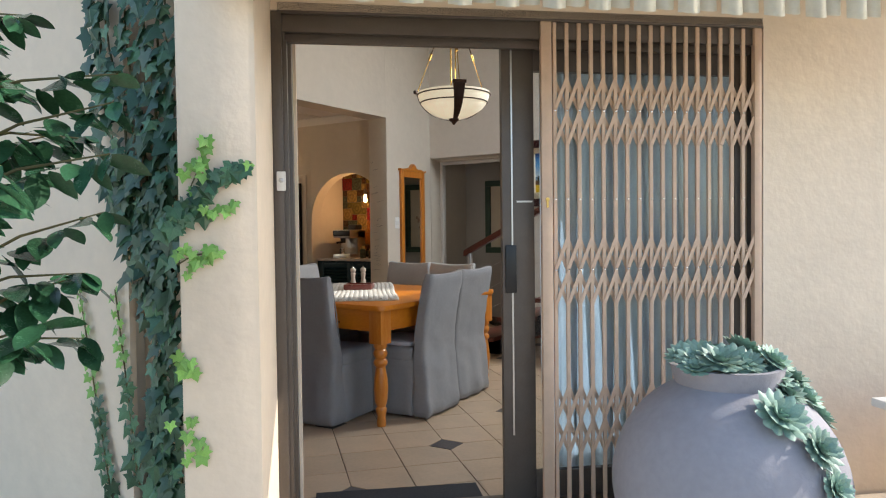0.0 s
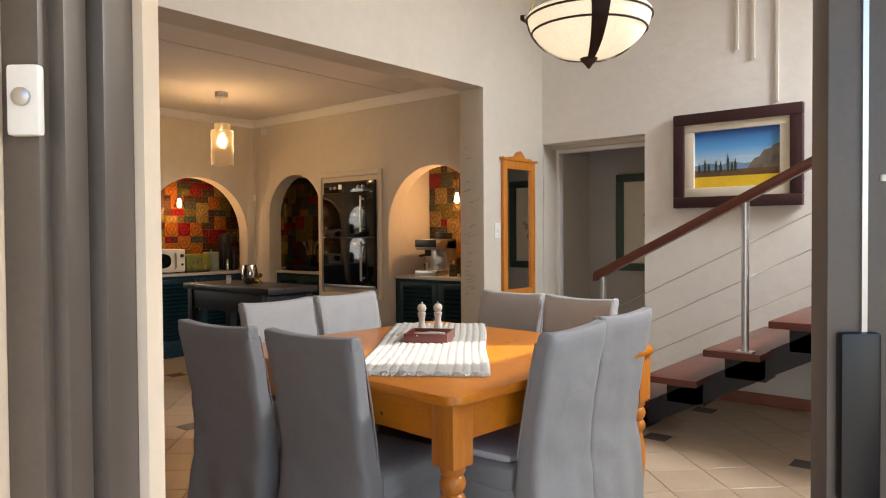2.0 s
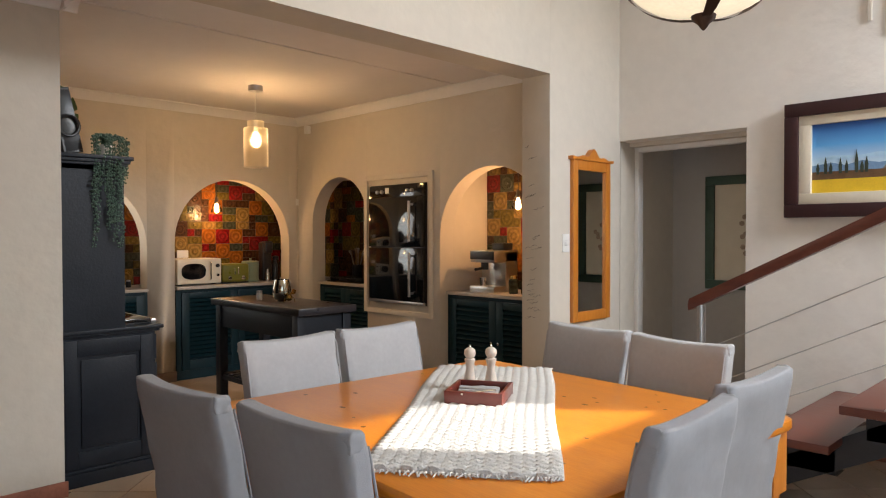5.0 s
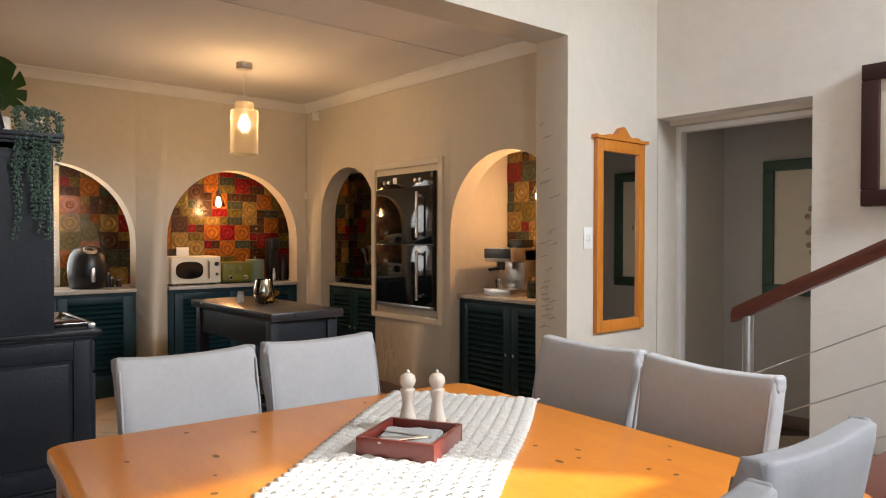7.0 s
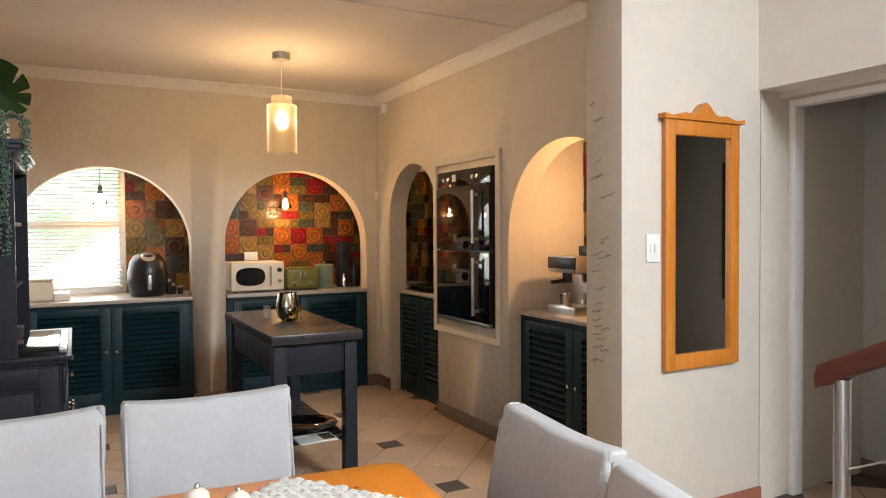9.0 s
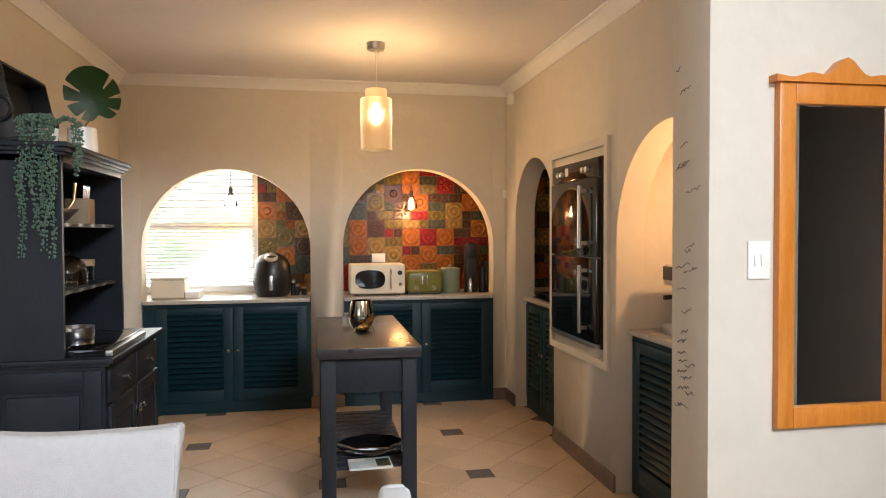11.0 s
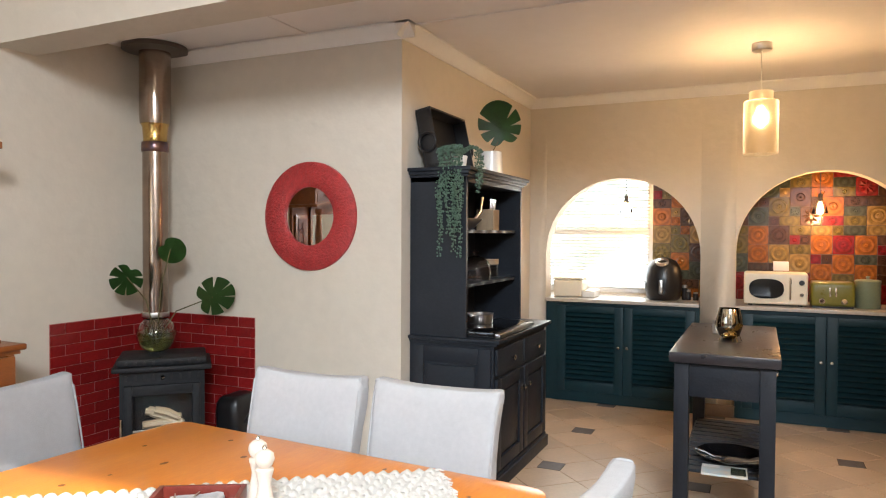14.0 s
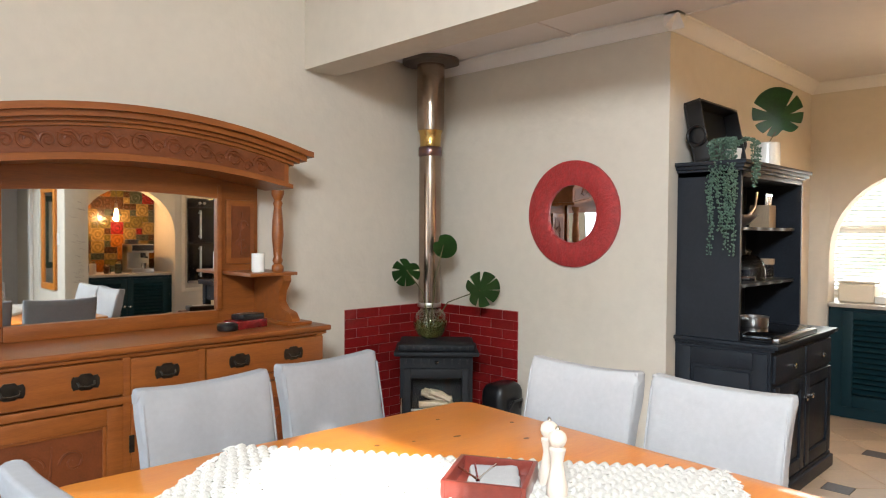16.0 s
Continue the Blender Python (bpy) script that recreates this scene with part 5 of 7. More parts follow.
vase = thing("vase_with_leaf", pose(-6.421, 4.257, 1.842), "white vase holding one large monstera leaf", "vase")
part("vase", lathe(bmesh.new(), [(0.075, 0), (0.08, 0.006), (0.074, 0.17), (0.069, 0.172), (0.066, 0.16)], 24), PORCELAIN, vase)
part("stem", tube(bmesh.new(), [(0, 0, 0.02), (0, 0.0, 0.16), (-0.02, 0.04, 0.24)], 0.004, 6), STEM, vase)
lf = leaf_blade(0.19, 9)
bmesh.ops.transform(lf, matrix=pose(-0.03, 0.055, 0.335, 0, -14, 115), verts=lf.verts)
part("leaf", lf, LEAF, vase, "dark green split leaf")
single("white_box", cube(-6.30, -6.22, 4.19, 4.27, 1.842, 1.90, 0.004), PORCELAIN, "small white box on the dresser", "box")


# ---- sliding door, gate and terrace ----
PANE = material("window_glass", (0.93, 0.96, 0.96), 0.02, vary=0.0, transmission=1.0, ior=1.35)
CURTAIN = material("pale_blue_curtain", (0.60, 0.67, 0.71), 0.9, vary=0.08, scale=5, bump=0.2, bump_scale=200)
df = thing("door_1", DOOR, "dark bronze aluminium sliding door standing half open", "door", kind="structure")
for x0, x1, y0, y1, z0, z1 in ((-1.13, -1.088, -0.02, 0.06, 0, 2.095), (-1.088, -1.078, 0.012, 0.06, 0, 2.095), (-1.13, -1.056, 0.062, 0.144, 0, 2.06), (0.98, 1.01, 0.03, 0.06, 0, 2.095), (-1.095, 1.0, 0.0, 0.06, 2.02, 2.095), (-1.095, 1.0, 0.03, 0.06, 1.985, 2.02), (-1.095, -1.07, 0.0, 0.05, 0, 1.985)):
    part("frame", cube(x0, x1, y0, y1, z0, z1, 0.003), BRONZE, df)
part("threshold", cube(-1.128, 1.01, -0.04, 0.14, -0.046, 0.012, 0.002), BRONZE, df)
leaf = part("sliding_leaf", cube(-0.165, -0.02, 0.075, 0.115, 0.012, 2.02, 0.004), BRONZE, df)
for x0, x1, z0, z1 in ((0.93, 0.98, 0.012, 2.02), (-0.02, 0.93, 1.90, 2.02), (-0.02, 0.93, 0.012, 0.13)):
    part("leaf_rail", cube(x0, x1, 0.075, 0.115, z0, z1, 0.003), BRONZE, leaf)
part("pane", cube(-0.02, 0.93, 0.093, 0.099, 0.13, 1.90), PANE, leaf, "glass pane").visible_shadow = False
part("lock_case", cube(-0.155, -0.105, 0.06, 0.076, 0.93, 1.14, 0.006), BLACK, leaf, "black lock handle")
part("latch_mark", cube(-0.10, -0.03, 0.071, 0.0755, 1.326, 1.334), PLASTIC, leaf, "thin white latch line")
part("strip", cube(-0.125, -0.118, 0.070, 0.0755, 0.3, 2.0), STEEL, leaf)
cur = thing("curtain", DOOR @ pose(0, 0.22, 0), "pale blue curtain hanging behind the glass panel", "curtain")
cb = bmesh.new()
cols = 90
lo = []
for z in (0.02, 1.0, 1.95):
    lo.append([cb.verts.new((0.05 + 0.92 * k / cols, 0.028 * math.sin(k * 0.75) + 0.012 * math.sin(k * 0.31 + z), z)) for k in range(cols + 1)])
for a, b in zip(lo, lo[1:]):
    for k in range(cols):
        cb.faces.new((a[k], a[k + 1], b[k + 1], b[k]))
bmesh.ops.solidify(cb, geom=cb.faces[:], thickness=0.002)
part("cloth", cb, CURTAIN, cur, smooth=80)
part("rod", tube(bmesh.new(), [(-0.05, 0, 1.97), (1.05, 0, 1.97)], 0.012, 10), BRONZE, cur)
bell = thing("doorbell", DOOR @ pose(-1.098, -0.021, 1.375), "white plastic doorbell on the door frame", "doorbell")
part("case", cube(-0.018, 0.018, -0.014, 0, 0, 0.078, 0.005), PLASTIC, bell)
bt = lathe(bmesh.new(), [(0.010, 0), (0.010, 0.004), (0.007, 0.006)], 16)
bmesh.ops.transform(bt, matrix=pose(0, -0.014, 0.042, 90), verts=bt.verts)
part("button", bt, STEEL, bell)
gate = thing("security_gate", DOOR @ Matrix.Diagonal((0.98, 1, 1, 1)), "tan folding lattice security gate drawn across the glass", "security gate")
part("lock_stile", cube(-0.012, 0.036, -0.018, 0.012, 0.01, 2.09, 0.003), GATE, gate)
part("wall_channel", cube(0.99, 1.026, -0.018, 0.012, 0.01, 2.09, 0.003), GATE, gate)
part("top_track", cube(-1.128, 1.03, -0.02, 0.014, 2.09, 2.135, 0.003), BRONZE, gate)
kh = lathe(bmesh.new(), [(0.009, 0), (0.009, 0.003)], 12)
bmesh.ops.transform(kh, matrix=pose(0.012, -0.018, 1.335, 90), verts=kh.verts)
box(kh, 0.007, 0.017, -0.021, -0.018, 1.30, 1.33)
part("keyhole", kh, BRASS, gate, "brass keyhole")
NP = 16
step = (0.985 - 0.04) / (NP + 1)
post = mesh_of("post", cube(-0.0085, 0.0085, -0.008, 0.006, 0.012, 2.09, 0.002), GATE)
for i in range(NP + 1):
    piece("post", post, gate, pose(0.052 + step * i, 0, 0))
xlen = math.hypot(step, 0.135)
bar = mesh_of("lattice_bar", cube(-xlen / 2, xlen / 2, -0.002, 0.002, -0.008, 0.008), GATE)
ang = math.degrees(math.atan2(0.135, step))
rivet = mesh_of("rivet", lathe(bmesh.new(), [(0.004, 0), (0.004, 0.002), (0.002, 0.003)], 8), CHROME)
for band in (1.79, 0.595 + 0.51, 0.46):
    for r in range(2):
        z = band - r * 0.15
        for i in range(NP + 1):
            x = 0.052 + step * (i + 0.5)
            if x > 0.985:
                continue
            piece("lattice_bar", bar, gate, pose(x, -0.011, z, 0, -ang))
            piece("lattice_bar", bar, gate, pose(x, 0.009, z, 0, ang))
for z in (1.715, 1.335, 1.03):
    for i in range(0, NP + 1):
        piece("rivet", rivet, gate, pose(0.052 + step * i, -0.008, z, 90))
AWN = material("cream_awning", (0.80, 0.75, 0.60), 0.75, vary=0.08, scale=6, bump=0.1)
awning = thing("awning", DOOR, "cream fluted awning over the sliding door", "awning")
part("canopy", prism(bmesh.new(), [(-1.223, 0.0), (1.95, 0.0), (1.95, 0.006), (-1.223, 0.006)], 0.72, pose(0, -0.64, 2.21, 31)), AWN, awning)
for cell in range(40):
    ab = bmesh.new()
    cols_ = []
    for k in range(11):
        q = k / 10
        bow = abs(math.sin(math.pi * q))
        x = -1.223 + 0.0793 * (cell + q)
        yy = -0.62 - (0.03 if cell % 2 else 0.0) - 0.028 * bow ** 0.7
        zb = 1.93 + (0.018 if cell % 2 == 0 else 0.0) + 0.012 * (1 - bow)
        cols_.append((ab.verts.new((x, yy, zb)), ab.verts.new((x, yy + 0.006, 2.07)), ab.verts.new((x, yy + 0.01, 2.215))))
    for p, r in zip(cols_, cols_[1:]):
        for i in range(2):
            ab.faces.new((p[i], r[i], r[i + 1], p[i + 1]))
    bmesh.ops.solidify(ab, geom=ab.faces[:], thickness=0.006)
    part("flute", ab, AWN, awning, smooth=50)
single("door_mat", cube(-1.0, -0.23, 0.16, 0.42, -0.042, -0.028, 0.004), MAT, "dark grey rubber door mat inside the threshold", "door mat", DOOR)
structure("wall_low_planter", cube(1.22, 2.5, -1.0, -0.5, -0.03, 0.50, 0.01), OUTWALL, "low cream plaster wall beside the planter", "low wall", DOOR)
structure("trim_low_wall_cap", cube(1.18, 2.54, -1.04, -0.46, 0.50, 0.535, 0.008), WHITE, "white cap on the low wall", "wall cap", DOOR)
# round planter with succulents
PC = Vector((0.56, -0.48, 0.2))
planter = thing("round_planter", DOOR @ pose(PC.x, PC.y, -0.03), "large round grey planter overflowing with succulents", "planter")
prof = [(0.2, 0.0)] + [(0.42 * math.cos(a), 0.275 + 0.42 * math.sin(a)) for a in [radians(-41 + 7 * k) for k in range(15)]]
prof += [(0.185, 0.655), (0.205, 0.725), (0.18, 0.725), (0.165, 0.63)]
part("bowl", lathe(bmesh.new(), prof, 48), POT, planter, smooth=60)
part("soil", lathe(bmesh.new(), [(0.16, 0.60), (0.172, 0.68), (0.01, 0.69)], 24), STEM, planter)


def rosette(size, rnd):
    bm = bmesh.new()
    heart = bm.verts.new((0, 0, 0.02 * size))
    for ringi, (count, tilt, ln) in enumerate(((13, 8, 1.0), (11, 26, 0.88), (9, 46, 0.66), (6, 68, 0.42))):
        for k in range(count):
            a = 2 * math.pi * (k + 0.5 * ringi) / count + rnd.uniform(-0.1, 0.1)
            L, w = size * ln, size * 0.19 * (0.6 + 0.4 * ln)
            m = Matrix.Rotation(a, 4, "Z") @ Matrix.Rotation(-radians(tilt), 4, "Y")
            pts = [(0.05 * L, 0, 0), (0.45 * L, w * 0.7, 0.0), (0.8 * L, w, 0.02 * L), (0.97 * L, w * 0.4, 0.05 * L), (1.05 * L, 0, 0.08 * L), (0.97 * L, -w * 0.4, 0.05 * L), (0.8 * L, -w, 0.02 * L), (0.45 * L, -w * 0.7, 0.0)]
            up = [heart] + [bm.verts.new(m @ Vector(p)) for p in pts[1:]]
            mid = bm.verts.new(m @ Vector((0.62 * L, 0, 0.07 * L)))
            lowv = bm.verts.new(m @ Vector((0.62 * L, 0, -0.09 * L)))
            for i in range(8):
                bm.faces.new((up[i], up[(i + 1) % 8], mid))
                bm.faces.new((up[(i + 1) % 8], up[i], lowv))
    return bm


rnd = random.Random(4)
spots = []
# heads crowding the mouth
for k in range(9):
    a, r = 2 * math.pi * k / 9 + rnd.uniform(-0.2, 0.2), rnd.uniform(0.09, 0.17)
    spots.append((Vector((r * math.cos(a), r * math.sin(a), 0.72 + rnd.uniform(-0.01, 0.05))), Vector((0.5 * math.cos(a), 0.5 * math.sin(a) - 0.25, 0.9)), rnd.uniform(0.07, 0.09)))
# heads trailing down over the shoulder
for dx, dy, z, size in ((-0.17, -0.09, 0.71, 0.075), (-0.09, -0.11, 0.735, 0.105), (0.12, -0.09, 0.67, 0.105), (0.24, -0.03, 0.645, 0.10), (0.15, -0.14, 0.62, 0.09), (0.02, -0.23, 0.535, 0.125), (0.22, -0.09, 0.575, 0.09),
                        (0.34, -0.03, 0.51, 0.095), (0.10, -0.27, 0.45, 0.10), (0.12, -0.31, 0.36, 0.085), (0.16, -0.33, 0.28, 0.06)):
    out = Vector((dx, dy, z - 0.275))
    flat = Vector((dx, dy, z - 0.275)).normalized()
    seat = Vector((0, 0, 0.275)) + flat * max(0.43, out.length * 0.97)
    if z > 0.6:
        seat = Vector((dx, dy, z + 0.02))
    spots.append((seat, flat + Vector((0.1, -0.35, 0.35)), size * 0.82))
for spot, up, size in spots:
    rb_ = rosette(size, rnd)
    bmesh.ops.transform(rb_, matrix=Matrix.Translation(spot) @ up.to_track_quat("Z", "Y").to_matrix().to_4x4() @ Matrix.Rotation(rnd.uniform(0, 6.28), 4, "Z"), verts=rb_.verts)
    part("rosette", rb_, SUCC, planter, smooth=60)


# ---- ivy and camellia ----
def ivy_leaf(size, curl):
    """Five-lobed leaf in the x, z plane, facing -y."""
    pts = [(0, -0.12), (0.22, -0.38), (0.52, -0.30), (0.40, -0.02), (0.62, 0.22), (0.30, 0.28), (0, 0.78), (-0.30, 0.28), (-0.62, 0.22), (-0.40, -0.02), (-0.52, -0.30), (-0.22, -0.38)]
    bm = bmesh.new()
    c = bm.verts.new((0, -curl * size * 0.5, 0.05 * size))
    o = [bm.verts.new((x * size, curl * size * (abs(x) + 0.3 * z), -z * size)) for x, z in pts]
    for i in range(len(o)):
        bm.faces.new((c, o[i], o[(i + 1) % len(o)]))
    return bm


IVY_MESH = [mesh_of("leaf", ivy_leaf(0.080, c), IVY) for c in (0.05, 0.14, 0.24)]
IVY_YOUNG = [mesh_of("leaf", ivy_leaf(0.060, c), IVYNEW) for c in (0.05, 0.16)]
ivy = thing("ivy", pose(-2.332, 2.022, 0.045), "dense green ivy climbing the cream outer wall", "climbing plant")
rnd = random.Random(9)
# each stem: foot x, foot z, top x, top z, leaves
STEMS = ((0.36, 0.0, 0.35, 0.66, 50), (0.26, 0.0, 0.37, 0.62, 46), (0.42, 0.0, 0.41, 2.6, 100), (0.31, 0.05, 0.33, 0.55, 30), (0.36, 0.62, 0.34, 1.35, 44), (0.40, 0.85, 0.36, 1.5, 40), (0.36, 0.85, 0.06, 1.50, 46), (0.37, 0.95, 0.22, 1.45, 44),
         (0.30, 1.15, 0.10, 2.55, 52), (0.20, 1.25, -0.02, 2.55, 52), (0.34, 1.3, 0.25, 2.6, 42), (0.12, 1.35, -0.10, 2.5, 50), (0.40, 1.3, 0.33, 2.6, 50))
count = 0
extra = bmesh.new()
for fx, fz, tx, tz, n in STEMS:
    sway = rnd.uniform(0, 6)
    path = [(fx + (tx - fx) * q / 14 + 0.018 * math.sin(sway + q * 0.9), -0.008, fz + (tz - fz) * q / 14) for q in range(15)]
    part("stem", tube(bmesh.new(), path, [0.006 - 0.0003 * q for q in range(15)], 6), STEM, ivy)
    for q in range(n):
        t = (q + rnd.random()) / n
        k = min(13, int(t * 14))
        f = t * 14 - k
        x = path[k][0] * (1 - f) + path[k + 1][0] * f + (1 if q % 2 else -1) * rnd.uniform(0.005, 0.05)
        z = path[k][2] * (1 - f) + path[k + 1][2] * f + rnd.uniform(-0.02, 0.02)
        m = pose(x, -0.014 - rnd.random() * 0.04, z, rnd.uniform(-38, 5), rnd.uniform(-35, 35), rnd.uniform(-25, 25)) @ Matrix.Scale(rnd.uniform(0.55, 1.12), 4)
        if count < 280 and q % 3 == 0:
            piece("leaf", rnd.choice(IVY_MESH), ivy, m)
            count += 1
        else:
            me = rnd.choice(IVY_MESH)
            base_i = [extra.verts.new(m @ v.co) for v in me.vertices]
            for p in me.polygons:
                extra.faces.new([base_i[i] for i in p.vertices])
tagged(part("leaves", extra, IVY, ivy), kind="stuff")
for x0, z0, x1, z1, n in ((0.07, -0.05, -0.16, 1.0, 40), (0.18, 0.30, 0.07, 1.0, 24)):
    part("tendril", tube(bmesh.new(), [(x0 + (x1 - x0) * q / 8, -0.006, z0 + (z1 - z0) * q / 8) for q in range(9)], 0.003, 6), STEM, ivy)
    for q in range(n):
        t = q / (n - 1)
        sc = 1.0 - 0.5 * t
        piece("leaf", rnd.choice(IVY_YOUNG if t > 0.6 else IVY_MESH), ivy, pose(x0 + (x1 - x0) * t + (0.026 if q % 2 else -0.026) * sc + rnd.uniform(-0.008, 0.008), -0.012, z0 + (z1 - z0) * t, rnd.uniform(-20, 10), (-28 if q % 2 else 28) + rnd.uniform(-20, 20), rnd.uniform(-20, 20)) @ Matrix.Scale(sc * (0.9 if t < 0.6 else 1.05), 4))
ivy2 = thing("ivy", DOOR @ pose(-1.385, -0.55, 0.142) @ Matrix.Scale(0.88, 4), "young light green ivy branch reaching over the pier", "climbing plant")
for pts in (((-0.03, 1.22), (0.06, 1.34), (0.17, 1.42), (0.27, 1.47)), ((0.0, 1.24), (0.07, 1.27), (0.15, 1.29), (0.21, 1.33)), ((0.05, 1.38), (0.08, 1.45), (0.10, 1.52), (0.12, 1.56)), ((0.0, 1.1), (0.05, 1.13), (0.10, 1.14), (0.14, 1.15))):
    part("stem", tube(bmesh.new(), [(x, -0.011, z) for x, z in pts], 0.003, 6), STEM, ivy2)
    main = pts[0][1] == 1.22
    young_from = 0.95 if main else (0.45 if pts[0][1] == 1.24 else 0.0)
    n = 40 if main else (13 if pts[0][1] > 1.2 else 12)
    for q in range(n):
        t = (q + rnd.random()) / n
        k = min(2, int(t * 3))
        f = t * 3 - k
        x = pts[k][0] * (1 - f) + pts[k + 1][0] * f + rnd.uniform(-0.03, 0.03) * (1.15 - t)
        z = pts[k][1] * (1 - f) + pts[k + 1][1] * f + rnd.uniform(-0.055, 0.045) * (1.15 - t)
        piece("leaf", rnd.choice(IVY_YOUNG if t >= young_from else IVY_MESH), ivy2, pose(x, -0.012 - rnd.random() * 0.03, z, rnd.uniform(-30, 10), rnd.uniform(-40, 40), rnd.uniform(-30, 30)) @ Matrix.Scale(rnd.uniform(0.55, 0.9), 4))
for cx, cz, n in ((0.02, 0.72, 6), (0.0, 0.5, 4), (0.04, 0.40, 6)):
    for k in range(n):
        piece("leaf", rnd.choice(IVY_YOUNG), ivy2, pose(cx + rnd.uniform(-0.04, 0.05), -0.015, cz + rnd.uniform(-0.04, 0.05), rnd.uniform(-20, 10), rnd.uniform(-40, 40), 0) @ Matrix.Scale(rnd.uniform(0.6, 0.9), 4))


def camellia_leaf(size):
    bm = bmesh.new()
    n = 7
    lv, rv, mv = [], [], []
    for k in range(n + 1):
        t = k / n
        w = 0.24 * size * math.sin(math.pi * min(1, t * 0.97 + 0.03)) ** 0.8
        zz = -0.10 * size * t * t
        mv.append(bm.verts.new((t * size, 0, zz)))
        lv.append(bm.verts.new((t * size, w, zz + 0.16 * w)))
        rv.append(bm.verts.new((t * size, -w, zz + 0.16 * w)))
    for k in range(n):
        bm.faces.new((mv[k], mv[k + 1], lv[k + 1], lv[k]))
        bm.faces.new((rv[k], rv[k + 1], mv[k + 1], mv[k]))
    return bm


CAM_LEAF = [mesh_of("leaf", camellia_leaf(z), GLOSSLEAF, 80) for z in (0.10, 0.135)]
bush = thing("camellia_bush", pose(-1.88, 1.365, 0.012), "glossy dark green camellia bush beside the door", "shrub")
part("trunk", tube(bmesh.new(), [(-0.15, -0.1, 0), (-0.13, -0.08, 0.5), (-0.16, -0.05, 1.1), (-0.12, 0.0, 1.7)], [0.018, 0.014, 0.01, 0.005], 8), STEM, bush)
rnd = random.Random(14)
for b in range(21):
    z0 = 0.88 + 0.052 * b
    a = rnd.uniform(-0.9, 1.3)
    ln = rnd.uniform(0.28, 0.52) if z0 < 1.7 else rnd.uniform(0.15, 0.35)
    tip = Vector((-0.14 + ln * math.cos(a), ln * math.sin(a), z0 + rnd.uniform(-0.05, 0.12)))
    root = Vector((-0.14, -0.05, z0 - 0.08))
    br = part("branch", tube(bmesh.new(), [root, root.lerp(tip, 0.5) + Vector((0, 0, 0.03)), tip], [0.006, 0.004, 0.002], 6), STEM, bush)
    for k in range(17):
        t = 0.25 + 0.75 * k / 16
        p = root.lerp(tip, t)
        piece("leaf", rnd.choice(CAM_LEAF), br, pose(p.x, p.y, p.z, rnd.uniform(-40, 40), rnd.uniform(-5, 45), math.degrees(a) + (60 if k % 2 else -60) + rnd.uniform(-25, 25)))

# ---- stairs ----
for k in range(8):
    x0 = -3.225 + 0.37 * k
    z = 0.2 * (k + 1)
    tr = thing("stair_tread", pose(x0, 6.40, z), "red-brown wooden stair tread on a steel stringer", "stair tread", "treads of the open stairs")
    part("board", cube(0, 0.33, 0, 1.325, -0.042, 0, 0.006), MAHOG, tr)
    part("support", cube(0.06, 0.30, 0.22, 0.44, -0.2 if k else -0.199, -0.042, 0.003), STRINGER, tr)
strb = bmesh.new()
prism(strb, [(-3.23, 0.0), (-2.95, 0.0), (-0.25, 1.46), (-0.25, 1.64)], 0.22, Matrix.Translation((-0.02, 6.62, 0)))
single("stair_stringer", strb, STRINGER, "dark grey steel stair stringer", "stringer")


def rail_z(x):
    return 1.015 + 0.512 * (x + 3.225)


rail = thing("stair_railing", pose(0, 0, 0), "mahogany handrail on steel posts with thin cables", "railing")
hr = bmesh.new()
prism(hr, [(-0.0, -0.032), (0.06, -0.032), (0.066, 0.0), (0.052, 0.028), (0.012, 0.03), (-0.004, 0.0)], 1.0)
for v in hr.verts:
    px_, t, pz = v.co.x, v.co.y, v.co.z
    x = -3.225 + 2.95 * t
    v.co = Vector((x - 0.02 * pz, 6.425 + px_, rail_z(x) + pz))
part("handrail", hr, MAHOG, rail)
for x, foot in ((-3.165, 0.0), (-2.255, 0.6), (-1.15, 1.2)):
    pp = part("post", tube(bmesh.new(), [(x, 6.455, foot + 0.008), (x, 6.455, rail_z(x) - 0.03)], 0.0215, 18), STEEL, rail, "brushed steel post")
    part("base_plate", cube(x - 0.05, x + 0.05, 6.41, 6.50, foot, foot + 0.008, 0.002), STEEL, pp)
for d in (0.28, 0.48, 0.68):
    part("cable", tube(bmesh.new(), [(x, 6.455, rail_z(x) - d) for x in (-3.165, -2.255, -1.15)], 0.003, 6), STEEL, rail)

# ---- stair wall: doorway frame, painting, conduits ----
structure("trim_door_frame", cube(-4.42, -4.385, 7.98, 8.06, 0, 2.10, 0.003), WHITE, "white door frame in the passage", "door frame")
structure("trim_door_frame_head", cube(-4.385, -3.38, 7.98, 8.06, 2.065, 2.10, 0.003), WHITE, "white door frame head in the passage", "door frame")
structure("wall_passage_head", cube(-4.42, -3.38, 7.9, 8.06, 2.10, 2.7), WALL, "wall above the passage door frame", "wall")
PAINTSKY = material("painted_sky", (0.05, 0.22, 0.55), 0.5, vary=0.1, scale=3, second=(0.07, 0.26, 0.6))
pn = PAINTSKY.node_tree
pco, psep, prange, pramp = (pn.nodes.new(k) for k in ("ShaderNodeTexCoord", "ShaderNodeSeparateXYZ", "ShaderNodeMapRange", "ShaderNodeValToRGB"))
prange.inputs[1].default_value, prange.inputs[2].default_value = 0.30, 0.595
pramp.color_ramp.elements[0].color, pramp.color_ramp.elements[1].color = (0.62, 0.74, 0.80, 1), (0.015, 0.10, 0.42, 1)
pramp.color_ramp.elements.new(0.55).color = (0.10, 0.36, 0.72, 1)
pn.links.new(pco.outputs["Object"], psep.inputs[0])
pn.links.new(psep.outputs["Z"], prange.inputs[0])
